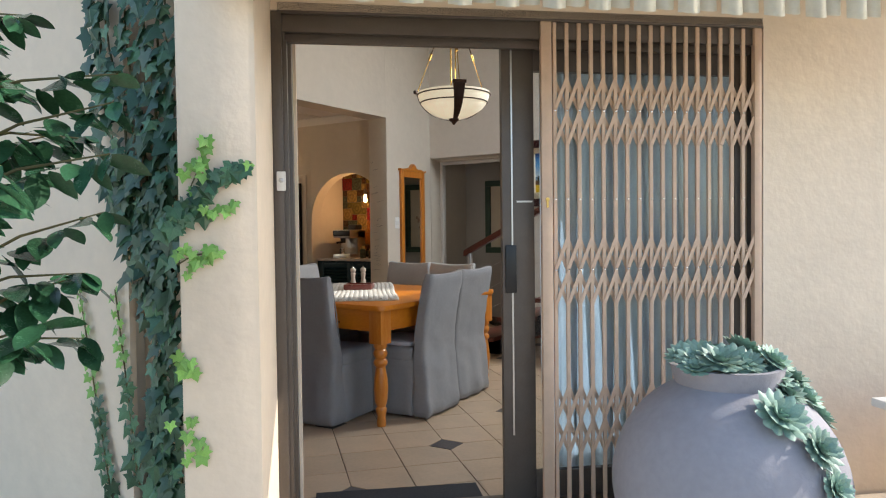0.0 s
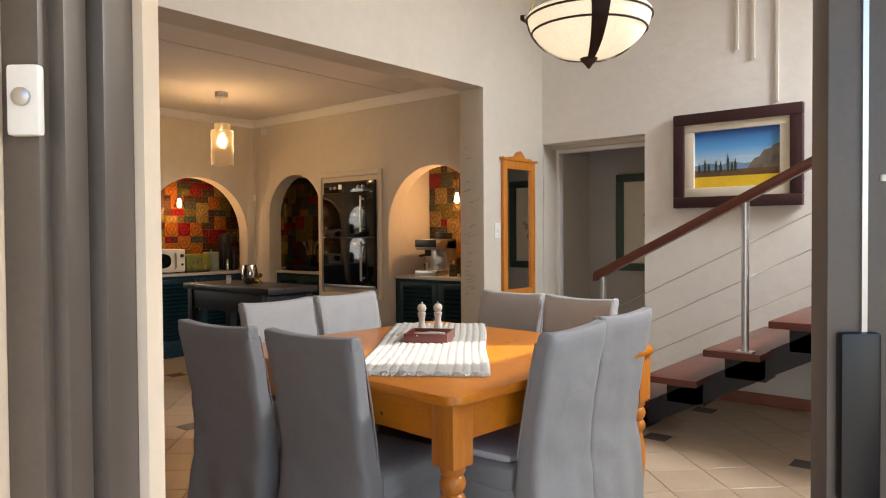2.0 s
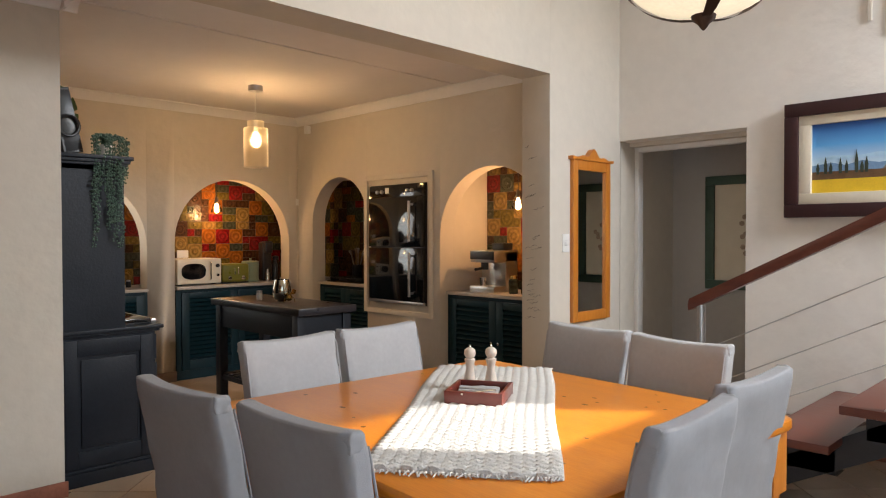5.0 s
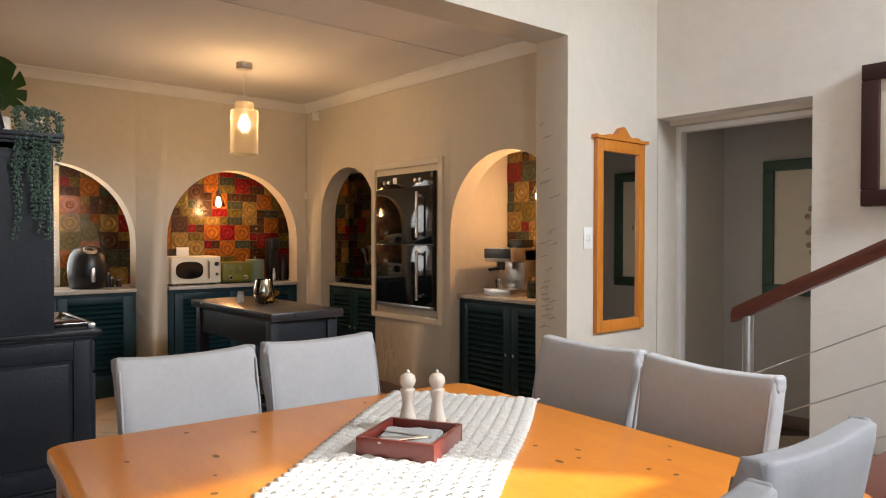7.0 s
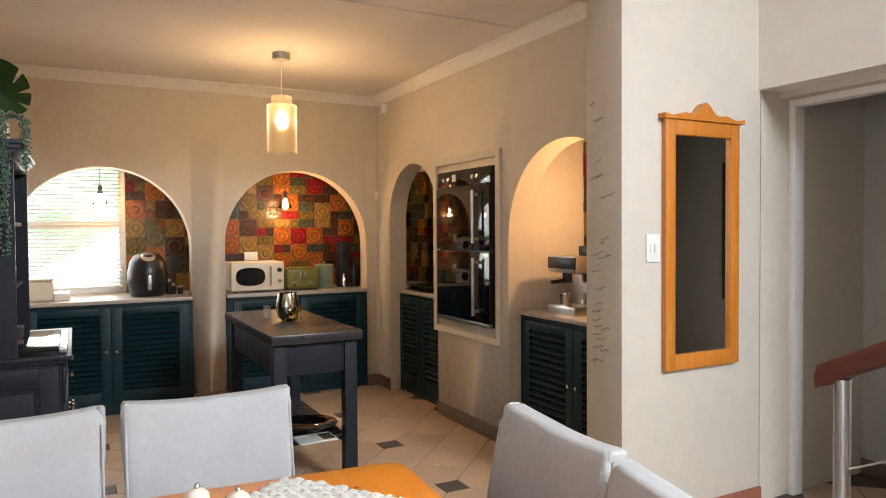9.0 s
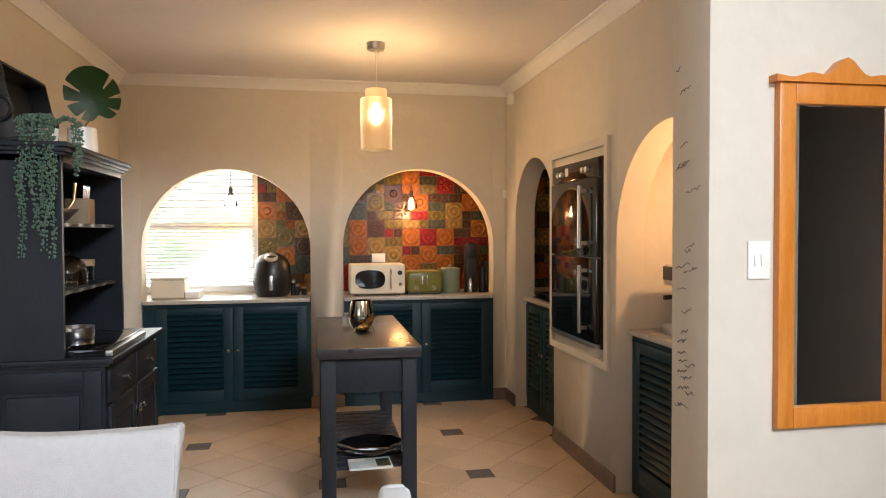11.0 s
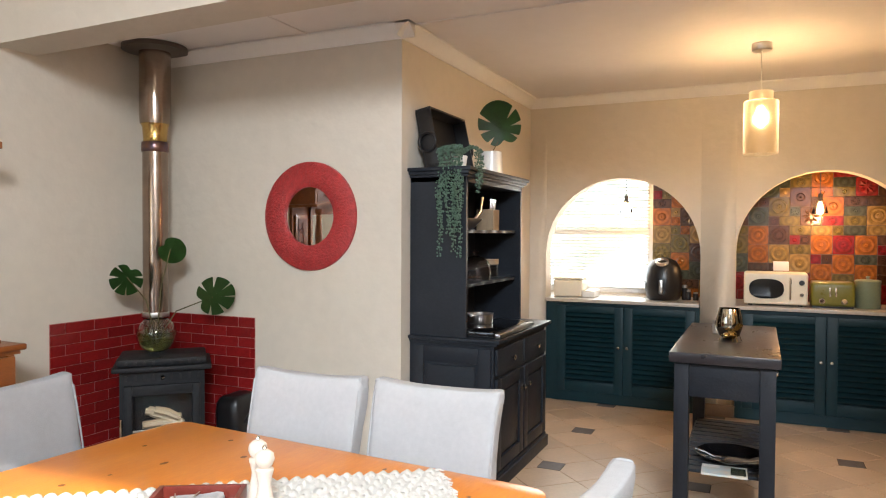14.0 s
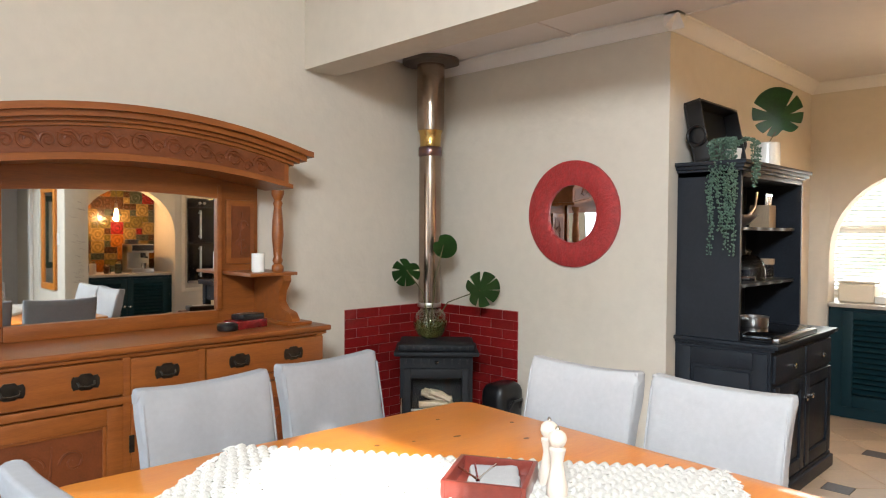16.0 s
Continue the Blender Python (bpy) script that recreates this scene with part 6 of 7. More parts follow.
pn.links.new(prange.outputs[0], pramp.inputs[0])
pn.links.new(pramp.outputs[0], pn.nodes["Principled BSDF"].inputs["Base Color"])
PAINTHAZE = material("painted_haze", (0.38, 0.58, 0.75), 0.5, vary=0.1, scale=6)
PAINTHILL = material("painted_hills", (0.16, 0.28, 0.45), 0.5, vary=0.2, scale=10)
PAINTROCK = material("painted_rock", (0.16, 0.13, 0.10), 0.5, vary=0.4, scale=20)
PAINTFIELD = material("painted_field", (0.70, 0.46, 0.02), 0.5, vary=0.1, scale=12)
PAINTEARTH = material("painted_earth", (0.13, 0.07, 0.03), 0.5, vary=0.3, scale=20)
PAINTTREE = material("painted_cypress", (0.03, 0.045, 0.03), 0.5, vary=0.3, scale=20)
pic = thing("landscape_painting", pose(-2.69, 7.735, 1.502), "framed painting of cypresses and a yellow field", "painting")
W2, HT = 0.472, 0.74
for x0, x1, z0, z1 in ((-W2, W2, 0, 0.085), (-W2, W2, HT - 0.085, HT), (-W2, -W2 + 0.085, 0.085, HT - 0.085), (W2 - 0.085, W2, 0.085, HT - 0.085)):
    part("frame", cube(x0, x1, -0.065, 0, z0, z1, 0.008), FRAMEDARK, pic, "dark aubergine frame")
for x0, x1, z0, z1 in ((-0.393, 0.393, 0.085, 0.155), (-0.393, 0.393, 0.595, 0.665), (-0.393, -0.315, 0.155, 0.595), (0.315, 0.393, 0.155, 0.595)):
    part("mount", cube(x0, x1, -0.04, 0, z0, z1, 0.004), CREAM, pic, "cream inner mount")
part("canvas_sky", cube(-0.315, 0.315, -0.012, 0, 0.30, 0.595), PAINTSKY, pic)
hz = bmesh.new()
prism(hz, [(-0.315, 0.372), (-0.2, 0.39), (-0.05, 0.380), (0.05, 0.395), (0.16, 0.385), (0.16, 0.372), (0.0, 0.366), (-0.2, 0.364)], 0.001, Matrix.Translation((0, -0.013, 0)))
part("cloud_bank", hz, PAINTHAZE, pic)
part("canvas_earth", cube(-0.315, 0.315, -0.013, 0, 0.235, 0.30), PAINTEARTH, pic)
part("canvas_field", cube(-0.315, 0.315, -0.0135, 0, 0.155, 0.24), PAINTFIELD, pic)
hb = bmesh.new()
prism(hb, [(-0.315, 0.29), (-0.315, 0.33), (-0.2, 0.345), (-0.12, 0.325), (-0.03, 0.35), (0.06, 0.33), (0.14, 0.34), (0.14, 0.29)], 0.001, Matrix.Translation((0, -0.0135, 0)))
part("hill_range", hb, PAINTHILL, pic)
rk = bmesh.new()
prism(rk, [(0.08, 0.29), (0.13, 0.36), (0.17, 0.375), (0.2, 0.42), (0.25, 0.43), (0.27, 0.455), (0.315, 0.47), (0.315, 0.29)], 0.001, Matrix.Translation((0, -0.0145, 0)))
part("cliff", rk, PAINTROCK, pic)
for x, h in ((-0.28, 0.075), (-0.235, 0.11), (-0.205, 0.075), (-0.15, 0.10), (-0.115, 0.085), (-0.06, 0.145), (-0.03, 0.075), (-0.005, 0.10)):
    cy = bmesh.new()
    prism(cy, [(x - 0.008, 0.275), (x - 0.01, 0.275 + h * 0.5), (x, 0.275 + h), (x + 0.01, 0.275 + h * 0.5), (x + 0.008, 0.275)], 0.001, Matrix.Translation((0, -0.0155, 0)))
    part("cypress", cy, PAINTTREE, pic)
for x, z in ((-2.69, 2.70), (-2.572, 2.61), (-2.405, 2.27)):
    single("conduit", cube(x - 0.013, x + 0.013, 7.722, 7.742, z, 4.2, 0.004), WALL, "thin wall-coloured cable conduit", "conduit", group="cable conduits on the stair wall")
GREENF = material("green_frame", (0.045, 0.085, 0.06), 0.45, vary=0.2, scale=20)
PRINT = material("botanical_print", (0.40, 0.30, 0.22), 0.8, vary=0.4, scale=40)
bp_ = thing("botanical_print", pose(-3.77, 8.645, 0.935), "green framed botanical print in the passage", "picture")
for x0, x1, z0, z1 in ((-0.34, 0.34, 0, 0.075), (-0.34, 0.34, 0.875, 0.95), (-0.34, -0.265, 0.075, 0.875), (0.265, 0.34, 0.075, 0.875)):
    part("frame", cube(x0, x1, -0.035, 0, z0, z1, 0.006), GREENF, bp_)
part("mount", cube(-0.265, 0.265, -0.01, 0, 0.075, 0.875), CREAM, bp_)
rnd = random.Random(3)
for k in range(26):
    a, r = rnd.uniform(0, 6.28), rnd.uniform(0, 1) ** 0.5
    lb_ = lathe(bmesh.new(), [(0.022, 0), (0.022, 0.001)], 7, (0, 0, 0))
    bmesh.ops.transform(lb_, matrix=pose(0.06 + 0.11 * r * math.cos(a), -0.0101, 0.47 + 0.24 * r * math.sin(a), 90), verts=lb_.verts)
    part("printed_leaf", lb_, PRINT, bp_)

# ---- mirror wall ----
wm = thing("wall_mirror", pose(-4.42, 7.312, 0.755) @ Matrix.Diagonal((1, 0.875, 0.955, 1)), "tall pine-framed wall mirror with carved crest", "mirror")
for y0, y1, z0, z1 in ((-0.285, -0.215, 0, 1.245), (0.215, 0.285, 0, 1.245), (-0.215, 0.215, 0, 0.075), (-0.215, 0.215, 1.165, 1.245)):
    part("frame", cube(0, 0.032, y0, y1, z0, z1, 0.005), PINE_Z, wm)
part("glass", cube(0.004, 0.014, -0.215, 0.215, 0.075, 1.165), MIRROR, wm, "mirror glass")
cr = bmesh.new()
outl = [(-0.31, 1.24)]
for k in range(25):
    x = -0.31 + 0.62 * k / 24
    outl.append((x, 1.262 + 0.055 * math.exp(-(x / 0.09) ** 2) + 0.016 * math.cos(x * 38) * math.exp(-(x / 0.25) ** 2)))
outl.append((0.31, 1.24))
prism(cr, outl, 0.045, Matrix.Rotation(radians(90), 4, "Z") @ Matrix.Translation((0, -0.045, 0)))
part("crest", cr, PINE_Z, wm, "carved wooden crest")
sw = thing("light_switch", pose(-4.42, 7.005, 1.27), "white double light switch plate", "light switch")
part("plate", cube(0, 0.008, -0.042, 0.042, 0, 0.13, 0.003), PLASTIC, sw)
for y in (-0.012, 0.012):
    part("rocker", cube(0.008, 0.014, y - 0.008, y + 0.008, 0.045, 0.085, 0.002), PORCELAIN, sw)
rnd = random.Random(31)
pm = bmesh.new()
for z in (2.02, 1.94, 1.935, 1.74, 1.67, 1.66, 1.57, 1.38, 1.36, 1.30, 1.29, 1.22, 1.14, 1.07, 1.03, 0.99, 0.96, 0.95, 0.92, 0.90, 0.86, 0.85, 0.80, 0.79):
    x = rnd.uniform(-4.64, -4.56)
    n = rnd.randint(4, 12)
    pts = []
    for k in range(n):
        pts.append((x + 0.009 * k, 6.8185, z + 0.006 * k * 0.3 + rnd.uniform(-0.007, 0.007)))
    tube(pm, pts, 0.0013, 4)
tagged(single("pencil_marks", pm, INK, "faint pencilled height marks on the pillar", "writing"), kind="stuff")
pir = single("motion_sensor", cube(-7.80, -7.745, 7.065, 7.118, 2.475, 2.56, 0.008), PLASTIC, "small white motion sensor under the cornice", "sensor")
single("wall_switch", cube(-7.998, -7.988, 7.09, 7.125, 1.72, 1.79, 0.003), PLASTIC, "small white wall switch in the kitchen", "switch")

# ---- chandelier ----
chd = thing("chandelier", pose(-2.525, 5.045, 2.05), "iron and alabaster bowl chandelier hanging on chains", "chandelier")
BR, BZ = 0.275, 0.245
bowl = [(0.01, 0.045)] + [(BR * math.sin(a), 0.045 + (BZ - 0.045) * (1 - math.cos(a)) / 1.0) for a in [radians(9 * k) for k in range(1, 11)]]
bowl += [(BR - 0.012, BZ - 0.002), (BR * 0.7, 0.12), (0.02, 0.06)]
part("glass_bowl", lathe(bmesh.new(), bowl, 40), BOWLGLOW, chd, "glowing alabaster glass bowl", smooth=60).visible_shadow = False
for r_, z_ in ((BR + 0.004, 0.225), (BR * 0.93, 0.165)):
    part("iron_ring", tube(bmesh.new(), [(r_ * math.cos(2 * math.pi * k / 40), r_ * math.sin(2 * math.pi * k / 40), z_) for k in range(41)], 0.005, 6), LAMPIRON, chd)
for k in range(3):
    a = radians(-52 + 120 * k)
    arm = bmesh.new()
    prev = None
    for q in range(13):
        t = radians(7.5 * q)
        r_, z_ = (BR + 0.014) * math.sin(t), 0.035 + (BZ - 0.02) * (1 - math.cos(t))
        wdt = 0.012 + 0.032 * q / 12
        c0 = Vector((r_ * math.cos(a), r_ * math.sin(a), z_))
        tn = Vector((-math.sin(a), math.cos(a), 0)) * wdt
        cur_ = (arm.verts.new(c0 - tn), arm.verts.new(c0 + tn))
        if prev:
            arm.faces.new((prev[0], prev[1], cur_[1], cur_[0]))
        prev = cur_
    bmesh.ops.solidify(arm, geom=arm.faces[:], thickness=0.008)
    ap = part("arm", arm, LAMPIRON, chd)
    tip = Vector(((BR + 0.03) * math.cos(a), (BR + 0.03) * math.sin(a), 0.27))
    part("arm_cap", cube(-0.05, 0.05, -0.012, 0.012, -0.012, 0.012, 0.003), LAMPIRON, ap).matrix_basis = Matrix.Translation(tip) @ Matrix.Rotation(a + math.pi / 2, 4, "Z")
    topp = Vector((0.05 * math.cos(a), 0.05 * math.sin(a), 0.86))
    part("chain_rod", tube(bmesh.new(), [tip, tip.lerp(topp, 0.45)], 0.004, 6), BRASS, chd)
    part("chain_rod", tube(bmesh.new(), [tip.lerp(topp, 0.45), topp], 0.005, 6), LAMPIRON, chd)
    mid = tip.lerp(topp, 0.45)
    part("brass_sleeve", tube(bmesh.new(), [mid - (topp - tip) * 0.04, mid + (topp - tip) * 0.04], 0.010, 10), BRASS, chd)
part("finial", lathe(bmesh.new(), [(0.003, -0.0), (0.012, 0.01), (0.018, 0.02), (0.036, 0.035), (0.04, 0.05), (0.03, 0.06)], 14), LAMPIRON, chd)
part("hub", lathe(bmesh.new(), [(0.03, 0.84), (0.06, 0.86), (0.06, 0.875), (0.03, 0.9), (0.01, 0.92)], 16), BRASS, chd)
part("rod", tube(bmesh.new(), [(0, 0, 0.90), (0, 0, 1.92)], 0.007, 8), LAMPIRON, chd)
for dx in (-0.02, 0.02):
    part("candle_stem", tube(bmesh.new(), [(dx, 0, 0.25), (dx, 0, 0.84)], 0.006, 8), BRASS, chd)

# ---- stove corner ----
rt = mesh_of("tile", cube(-0.098, 0.098, -0.006, 0, -0.031, 0.031, 0.002, 1), RED)
rth = mesh_of("tile", cube(-0.048, 0.048, -0.006, 0, -0.031, 0.031, 0.002, 1), RED)
WGROUT = material("white_grout", (0.42, 0.17, 0.15), 0.9, vary=0.3, scale=30)
for name, m, width in (("wall_red_tiles_south", pose(-4.74, 2.135, 0, 0, 0, 180), 0.81), ("wall_red_tiles_west", pose(-5.55, 2.145, 0, 0, 0, 90), 0.835)):
    back = structure(name, cube(0, width, -0.003, -0.0005, 0, 0.915), WGROUT, "red glazed brick tiles behind the stove", "tiled wall", m)
    for r in range(14):
        x = 0.0 if r % 2 == 0 else -0.1
        while x < width - 0.02:
            a, b = max(0, x), min(width, x + 0.2)
            if b - a > 0.15:
                piece("tile", rt, back, pose((a + b) / 2, -0.003, 0.033 + r * 0.0652) @ Matrix.Diagonal(((b - a) / 0.2, 1, 1, 1)))
            elif b - a > 0.03:
                piece("tile", rth, back, pose((a + b) / 2, -0.003, 0.033 + r * 0.0652) @ Matrix.Diagonal(((b - a) / 0.1, 1, 1, 1)))
            x += 0.2
stove = thing("wood_stove", pose(-5.17, 2.585, 0, 0, 0, 135), "black cast-iron wood stove with glass door", "stove")
sbm = cube(-0.235, 0.235, -0.01, 0.19, 0.06, 0.64, 0.012)
for x0, x1, z0, z1 in ((-0.235, -0.165, 0.06, 0.64), (0.165, 0.235, 0.06, 0.64), (-0.165, 0.165, 0.06, 0.20), (-0.165, 0.165, 0.50, 0.64)):
    box(sbm, x0, x1, -0.17, -0.012, z0, z1)
part("body", sbm, IRON, stove)
part("base", cube(-0.25, 0.25, -0.19, 0.2, 0.0, 0.07, 0.015), IRON, stove)
tb = bmesh.new()
box(tb, -0.275, 0.275, -0.21, 0.21, 0.64, 0.67, 0.01)
box(tb, -0.25, 0.25, -0.185, 0.19, 0.67, 0.715, 0.02)
part("top_plate", tb, IRON, stove)
for k in range(9):
    x = -0.2 + 0.05 * k
    if abs(x) > 0.03:
        part("vent_slot", cube(x - 0.008, x + 0.008, -0.1885, -0.186, 0.68, 0.70), BLACK, stove)
        part("vent_slot", cube(x - 0.007, x + 0.007, -0.1725, -0.170, 0.585, 0.618), BLACK, stove)
kn = lathe(bmesh.new(), [(0.008, 0), (0.013, 0.01), (0.006, 0.018)], 12)
bmesh.ops.transform(kn, matrix=pose(0, -0.172, 0.60, 90), verts=kn.verts)
part("damper_knob", kn, CHROME, stove)
dfm = bmesh.new()
for x0, x1, z0, z1 in ((-0.21, -0.165, 0.13, 0.56), (0.165, 0.21, 0.13, 0.56), (-0.165, 0.165, 0.13, 0.20), (-0.165, 0.165, 0.50, 0.56)):
    box(dfm, x0, x1, -0.20, -0.168, z0, z1, 0.006)
dd = part("stove_door", dfm, IRON, stove)
part("firebox_back", cube(-0.165, 0.165, -0.018, -0.012, 0.20, 0.50), BLACK, stove)
part("door_handle", tube(bmesh.new(), [(-0.225, -0.2, 0.24), (-0.225, -0.225, 0.27), (-0.225, -0.225, 0.38)], 0.007, 8), CHROME, dd)
rnd = random.Random(6)
for k in range(8):
    ln = rnd.uniform(0.07, 0.12)
    fw = bmesh.new()
    tube(fw, [(-ln, 0, 0), (0, 0.004, 0.008), (ln, 0, 0)], [0.022, 0.027, 0.020], 7)
    part("log", fw, BIRCH, stove).matrix_basis = pose(rnd.uniform(-0.04, 0.04), -0.145 + 0.035 * (k % 3), 0.285 + 0.03 * (k // 2), 0, rnd.uniform(-38, 38), rnd.uniform(-14, 14))
for z in (0.215, 0.250, 0.285):
    part("grate_bar", cube(-0.163, 0.163, -0.19, -0.178, z, z + 0.013, 0.003), STEEL, stove)
part("door_glass", cube(-0.165, 0.165, -0.174, -0.171, 0.20, 0.50), PANE, dd, "clear stove glass").visible_shadow = False
flue = thing("stove_flue", pose(-5.325, 2.355, 0.715), "polished steel stove flue with blued joint", "flue pipe")
BLUED = material("blued_steel", (0.10, 0.10, 0.16), 0.3, 1.0, vary=0.4, scale=20, second=(0.30, 0.14, 0.06))
FLUE = material("heat_tinted_steel", (0.33, 0.26, 0.21), 0.2, 1.0, vary=0.15, scale=3, stretch=(1, 1, 4))
part("lower_pipe", lathe(bmesh.new(), [(0.078, 0), (0.078, 1.30)], 32), FLUE, flue)
part("band", lathe(bmesh.new(), [(0.081, 0.20), (0.083, 0.205), (0.083, 0.225), (0.081, 0.23)], 32), STEEL, flue)
part("blued_joint", lathe(bmesh.new(), [(0.080, 1.26), (0.084, 1.265), (0.084, 1.32), (0.080, 1.325)], 32), BLUED, flue, "heat-blued joint")
part("cone", lathe(bmesh.new(), [(0.078, 1.32), (0.072, 1.335), (0.078, 1.42), (0.092, 1.45)], 32), BRASS, flue, "golden tinted collar")
part("upper_pipe", lathe(bmesh.new(), [(0.092, 1.44), (0.097, 1.5), (0.097, KITCHEN_TOP - 0.735)], 32), FLUE, flue)
part("ceiling_flange", lathe(bmesh.new(), [(0.10, KITCHEN_TOP - 0.755), (0.2, KITCHEN_TOP - 0.745), (0.2, KITCHEN_TOP - 0.718)], 36), BRONZE, flue)
gb_ = thing("glass_bowl_plant", pose(-5.215, 2.48, 0.715), "round glass bowl with monstera cuttings in water", "plant")
WATER = material("green_water", (0.25, 0.30, 0.10), 0.05, vary=0.2, scale=20, transmission=0.7, ior=1.33)
sph = [(0.12 * math.sin(a), 0.105 - 0.115 * math.cos(a)) for a in [radians(25 + 12 * k) for k in range(11)]]
part("bowl", lathe(bmesh.new(), sph + [(r - 0.004, z) for r, z in sph[::-1]], 28), GLASS, gb_, smooth=60)
part("water", lathe(bmesh.new(), [(r - 0.007, z + 0.004) for r, z in sph[:7]], 28), WATER, gb_, smooth=60)
RV = Vector((-0.70, 0.714, 0))
for dx, dz, size, turn, splits in ((-0.16, 0.37, 0.125, 25, 7), (0.085, 0.54, 0.105, -10, 0), (0.33, 0.24, 0.155, -35, 7)):
    p = RV * dx + Vector((0.08, 0.08, 0.10 + dz))
    part("stem", tube(bmesh.new(), [(0, 0, 0.06), RV * dx * 0.35 + Vector((0.04, 0.04, 0.12 + dz * 0.55)), p], 0.004, 6), STEM, gb_)
    lf = leaf_blade(size, splits)
    bmesh.ops.transform(lf, matrix=Matrix.Translation(p) @ Matrix.Rotation(radians(135), 4, "Z") @ Matrix.Rotation(radians(turn * 2.2 + 150), 4, "Y") @ Matrix.Rotation(radians(-20), 4, "X"), verts=lf.verts)
    part("leaf", lf, LEAF, gb_)
bag = thing("log_bag", pose(-5.40, 2.97, 0), "black canvas log bag beside the stove", "log bag")
part("body", soft_box(-0.12, 0.12, -0.10, 0.10, 0.0, 0.46, 8, 0.06, 0.012, 3), BLACK, bag)
part("handle", tube(bmesh.new(), [(-0.06, 0.1, 0.3), (-0.04, 0.13, 0.36), (0.04, 0.13, 0.36), (0.06, 0.1, 0.3)], 0.01, 8), BLACK, bag)
rm = thing("round_mirror", pose(-5.55, 3.405, 1.562), "round mirror in a wide red mosaic frame", "mirror")
rf = lathe(bmesh.new(), [(0.178, 0.004), (0.18, 0.022), (0.2, 0.03), (0.31, 0.03), (0.332, 0.02), (0.334, 0.0), (0.178, 0.0)], 64)
bmesh.ops.transform(rf, matrix=pose(0, 0, 0, 0, 90), verts=rf.verts)
part("mosaic_frame", rf, REDFRAME, rm, "red mosaic frame")
mg = lathe(bmesh.new(), [(0.179, 0.003), (0.179, 0.008)], 48)
bmesh.ops.transform(mg, matrix=pose(0, 0, 0, 0, 90), verts=mg.verts)
part("glass", mg, MIRROR, rm, "mirror glass")

# ---- sideboard ----
sb = thing("sideboard", pose(-3.305, 2.14, 0), "carved oak mirror-back sideboard with columns", "sideboard")
SX0, SX1, SD = -0.93, 0.87, 0.53
part("carcass", cube(SX0 + 0.05, SX1 - 0.05, 0.01, SD - 0.03, 0.08, 0.865), OAK, sb)
part("plinth", cube(SX0 + 0.03, SX1 - 0.03, 0.0, SD - 0.01, 0.0, 0.09, 0.008), OAK, sb)
tp = bmesh.new()
box(tp, SX0 + 0.02, SX1 - 0.02, 0.0, SD - 0.01, 0.865, 0.885, 0.006)
box(tp, SX0, SX1, 0.0, SD + 0.01, 0.885, 0.915, 0.010, 3)
part("top", tp, OAK, sb)
part("mid_rail", cube(SX0 + 0.04, SX1 - 0.04, SD - 0.03, SD - 0.008, 0.655, 0.69, 0.006), OAK, sb)
for x in (SX0 + 0.05, -0.185, 0.175, SX1 - 0.085):
    part("stile", cube(x, x + 0.035, SD - 0.03, SD - 0.012, 0.09, 0.865, 0.004), OAK, sb)
HANDLE = material("antique_bronze", (0.05, 0.04, 0.03), 0.4, 0.8, vary=0.3, scale=30)


def drop_handle(parent, x, z):
    hb = bmesh.new()
    pts = [(-0.058, 0.012), (-0.05, 0.03), (-0.03, 0.026), (-0.02, 0.038), (0.02, 0.038), (0.03, 0.026), (0.05, 0.03), (0.058, 0.012), (0.058, -0.012), (0.05, -0.03), (0.03, -0.026), (0.02, -0.034), (-0.02, -0.034), (-0.03, -0.026), (-0.05, -0.03), (-0.058, -0.012)]
    prism(hb, pts, 0.004, Matrix.Translation((x, SD - 0.004, z)))
    tube(hb, [(x - 0.035, SD + 0.004, z + 0.004), (x - 0.03, SD + 0.016, z - 0.012), (x, SD + 0.018, z - 0.018), (x + 0.03, SD + 0.016, z - 0.012), (x + 0.035, SD + 0.004, z + 0.004)], 0.005, 8)
    part("handle", hb, HANDLE, parent, "dark bronze drop handle")


for x0, x1, hs in ((-0.88, -0.19, (-0.685, -0.365)), (-0.15, 0.175, (0.01,)), (0.21, 0.79, (0.37, 0.66))):
    d = part("drawer", cube(x0, x1, SD - 0.03, SD - 0.004, 0.70, 0.858, 0.006), OAK, sb)
    for x in hs:
        drop_handle(d, x, 0.78)


def scroll(bm, cx, cz, r, turns, y, flip=1, thick=0.006):
    pts = []
    n = 26
    for k in range(n + 1):
        t = k / n
        a = turns * 2 * math.pi * t
        rr = r * (1 - 0.82 * t)
        pts.append((cx + flip * rr * math.cos(a), y, cz + rr * math.sin(a)))
    tube(bm, pts, [thick * (1 - 0.5 * k / n) for k in range(n + 1)], 6)


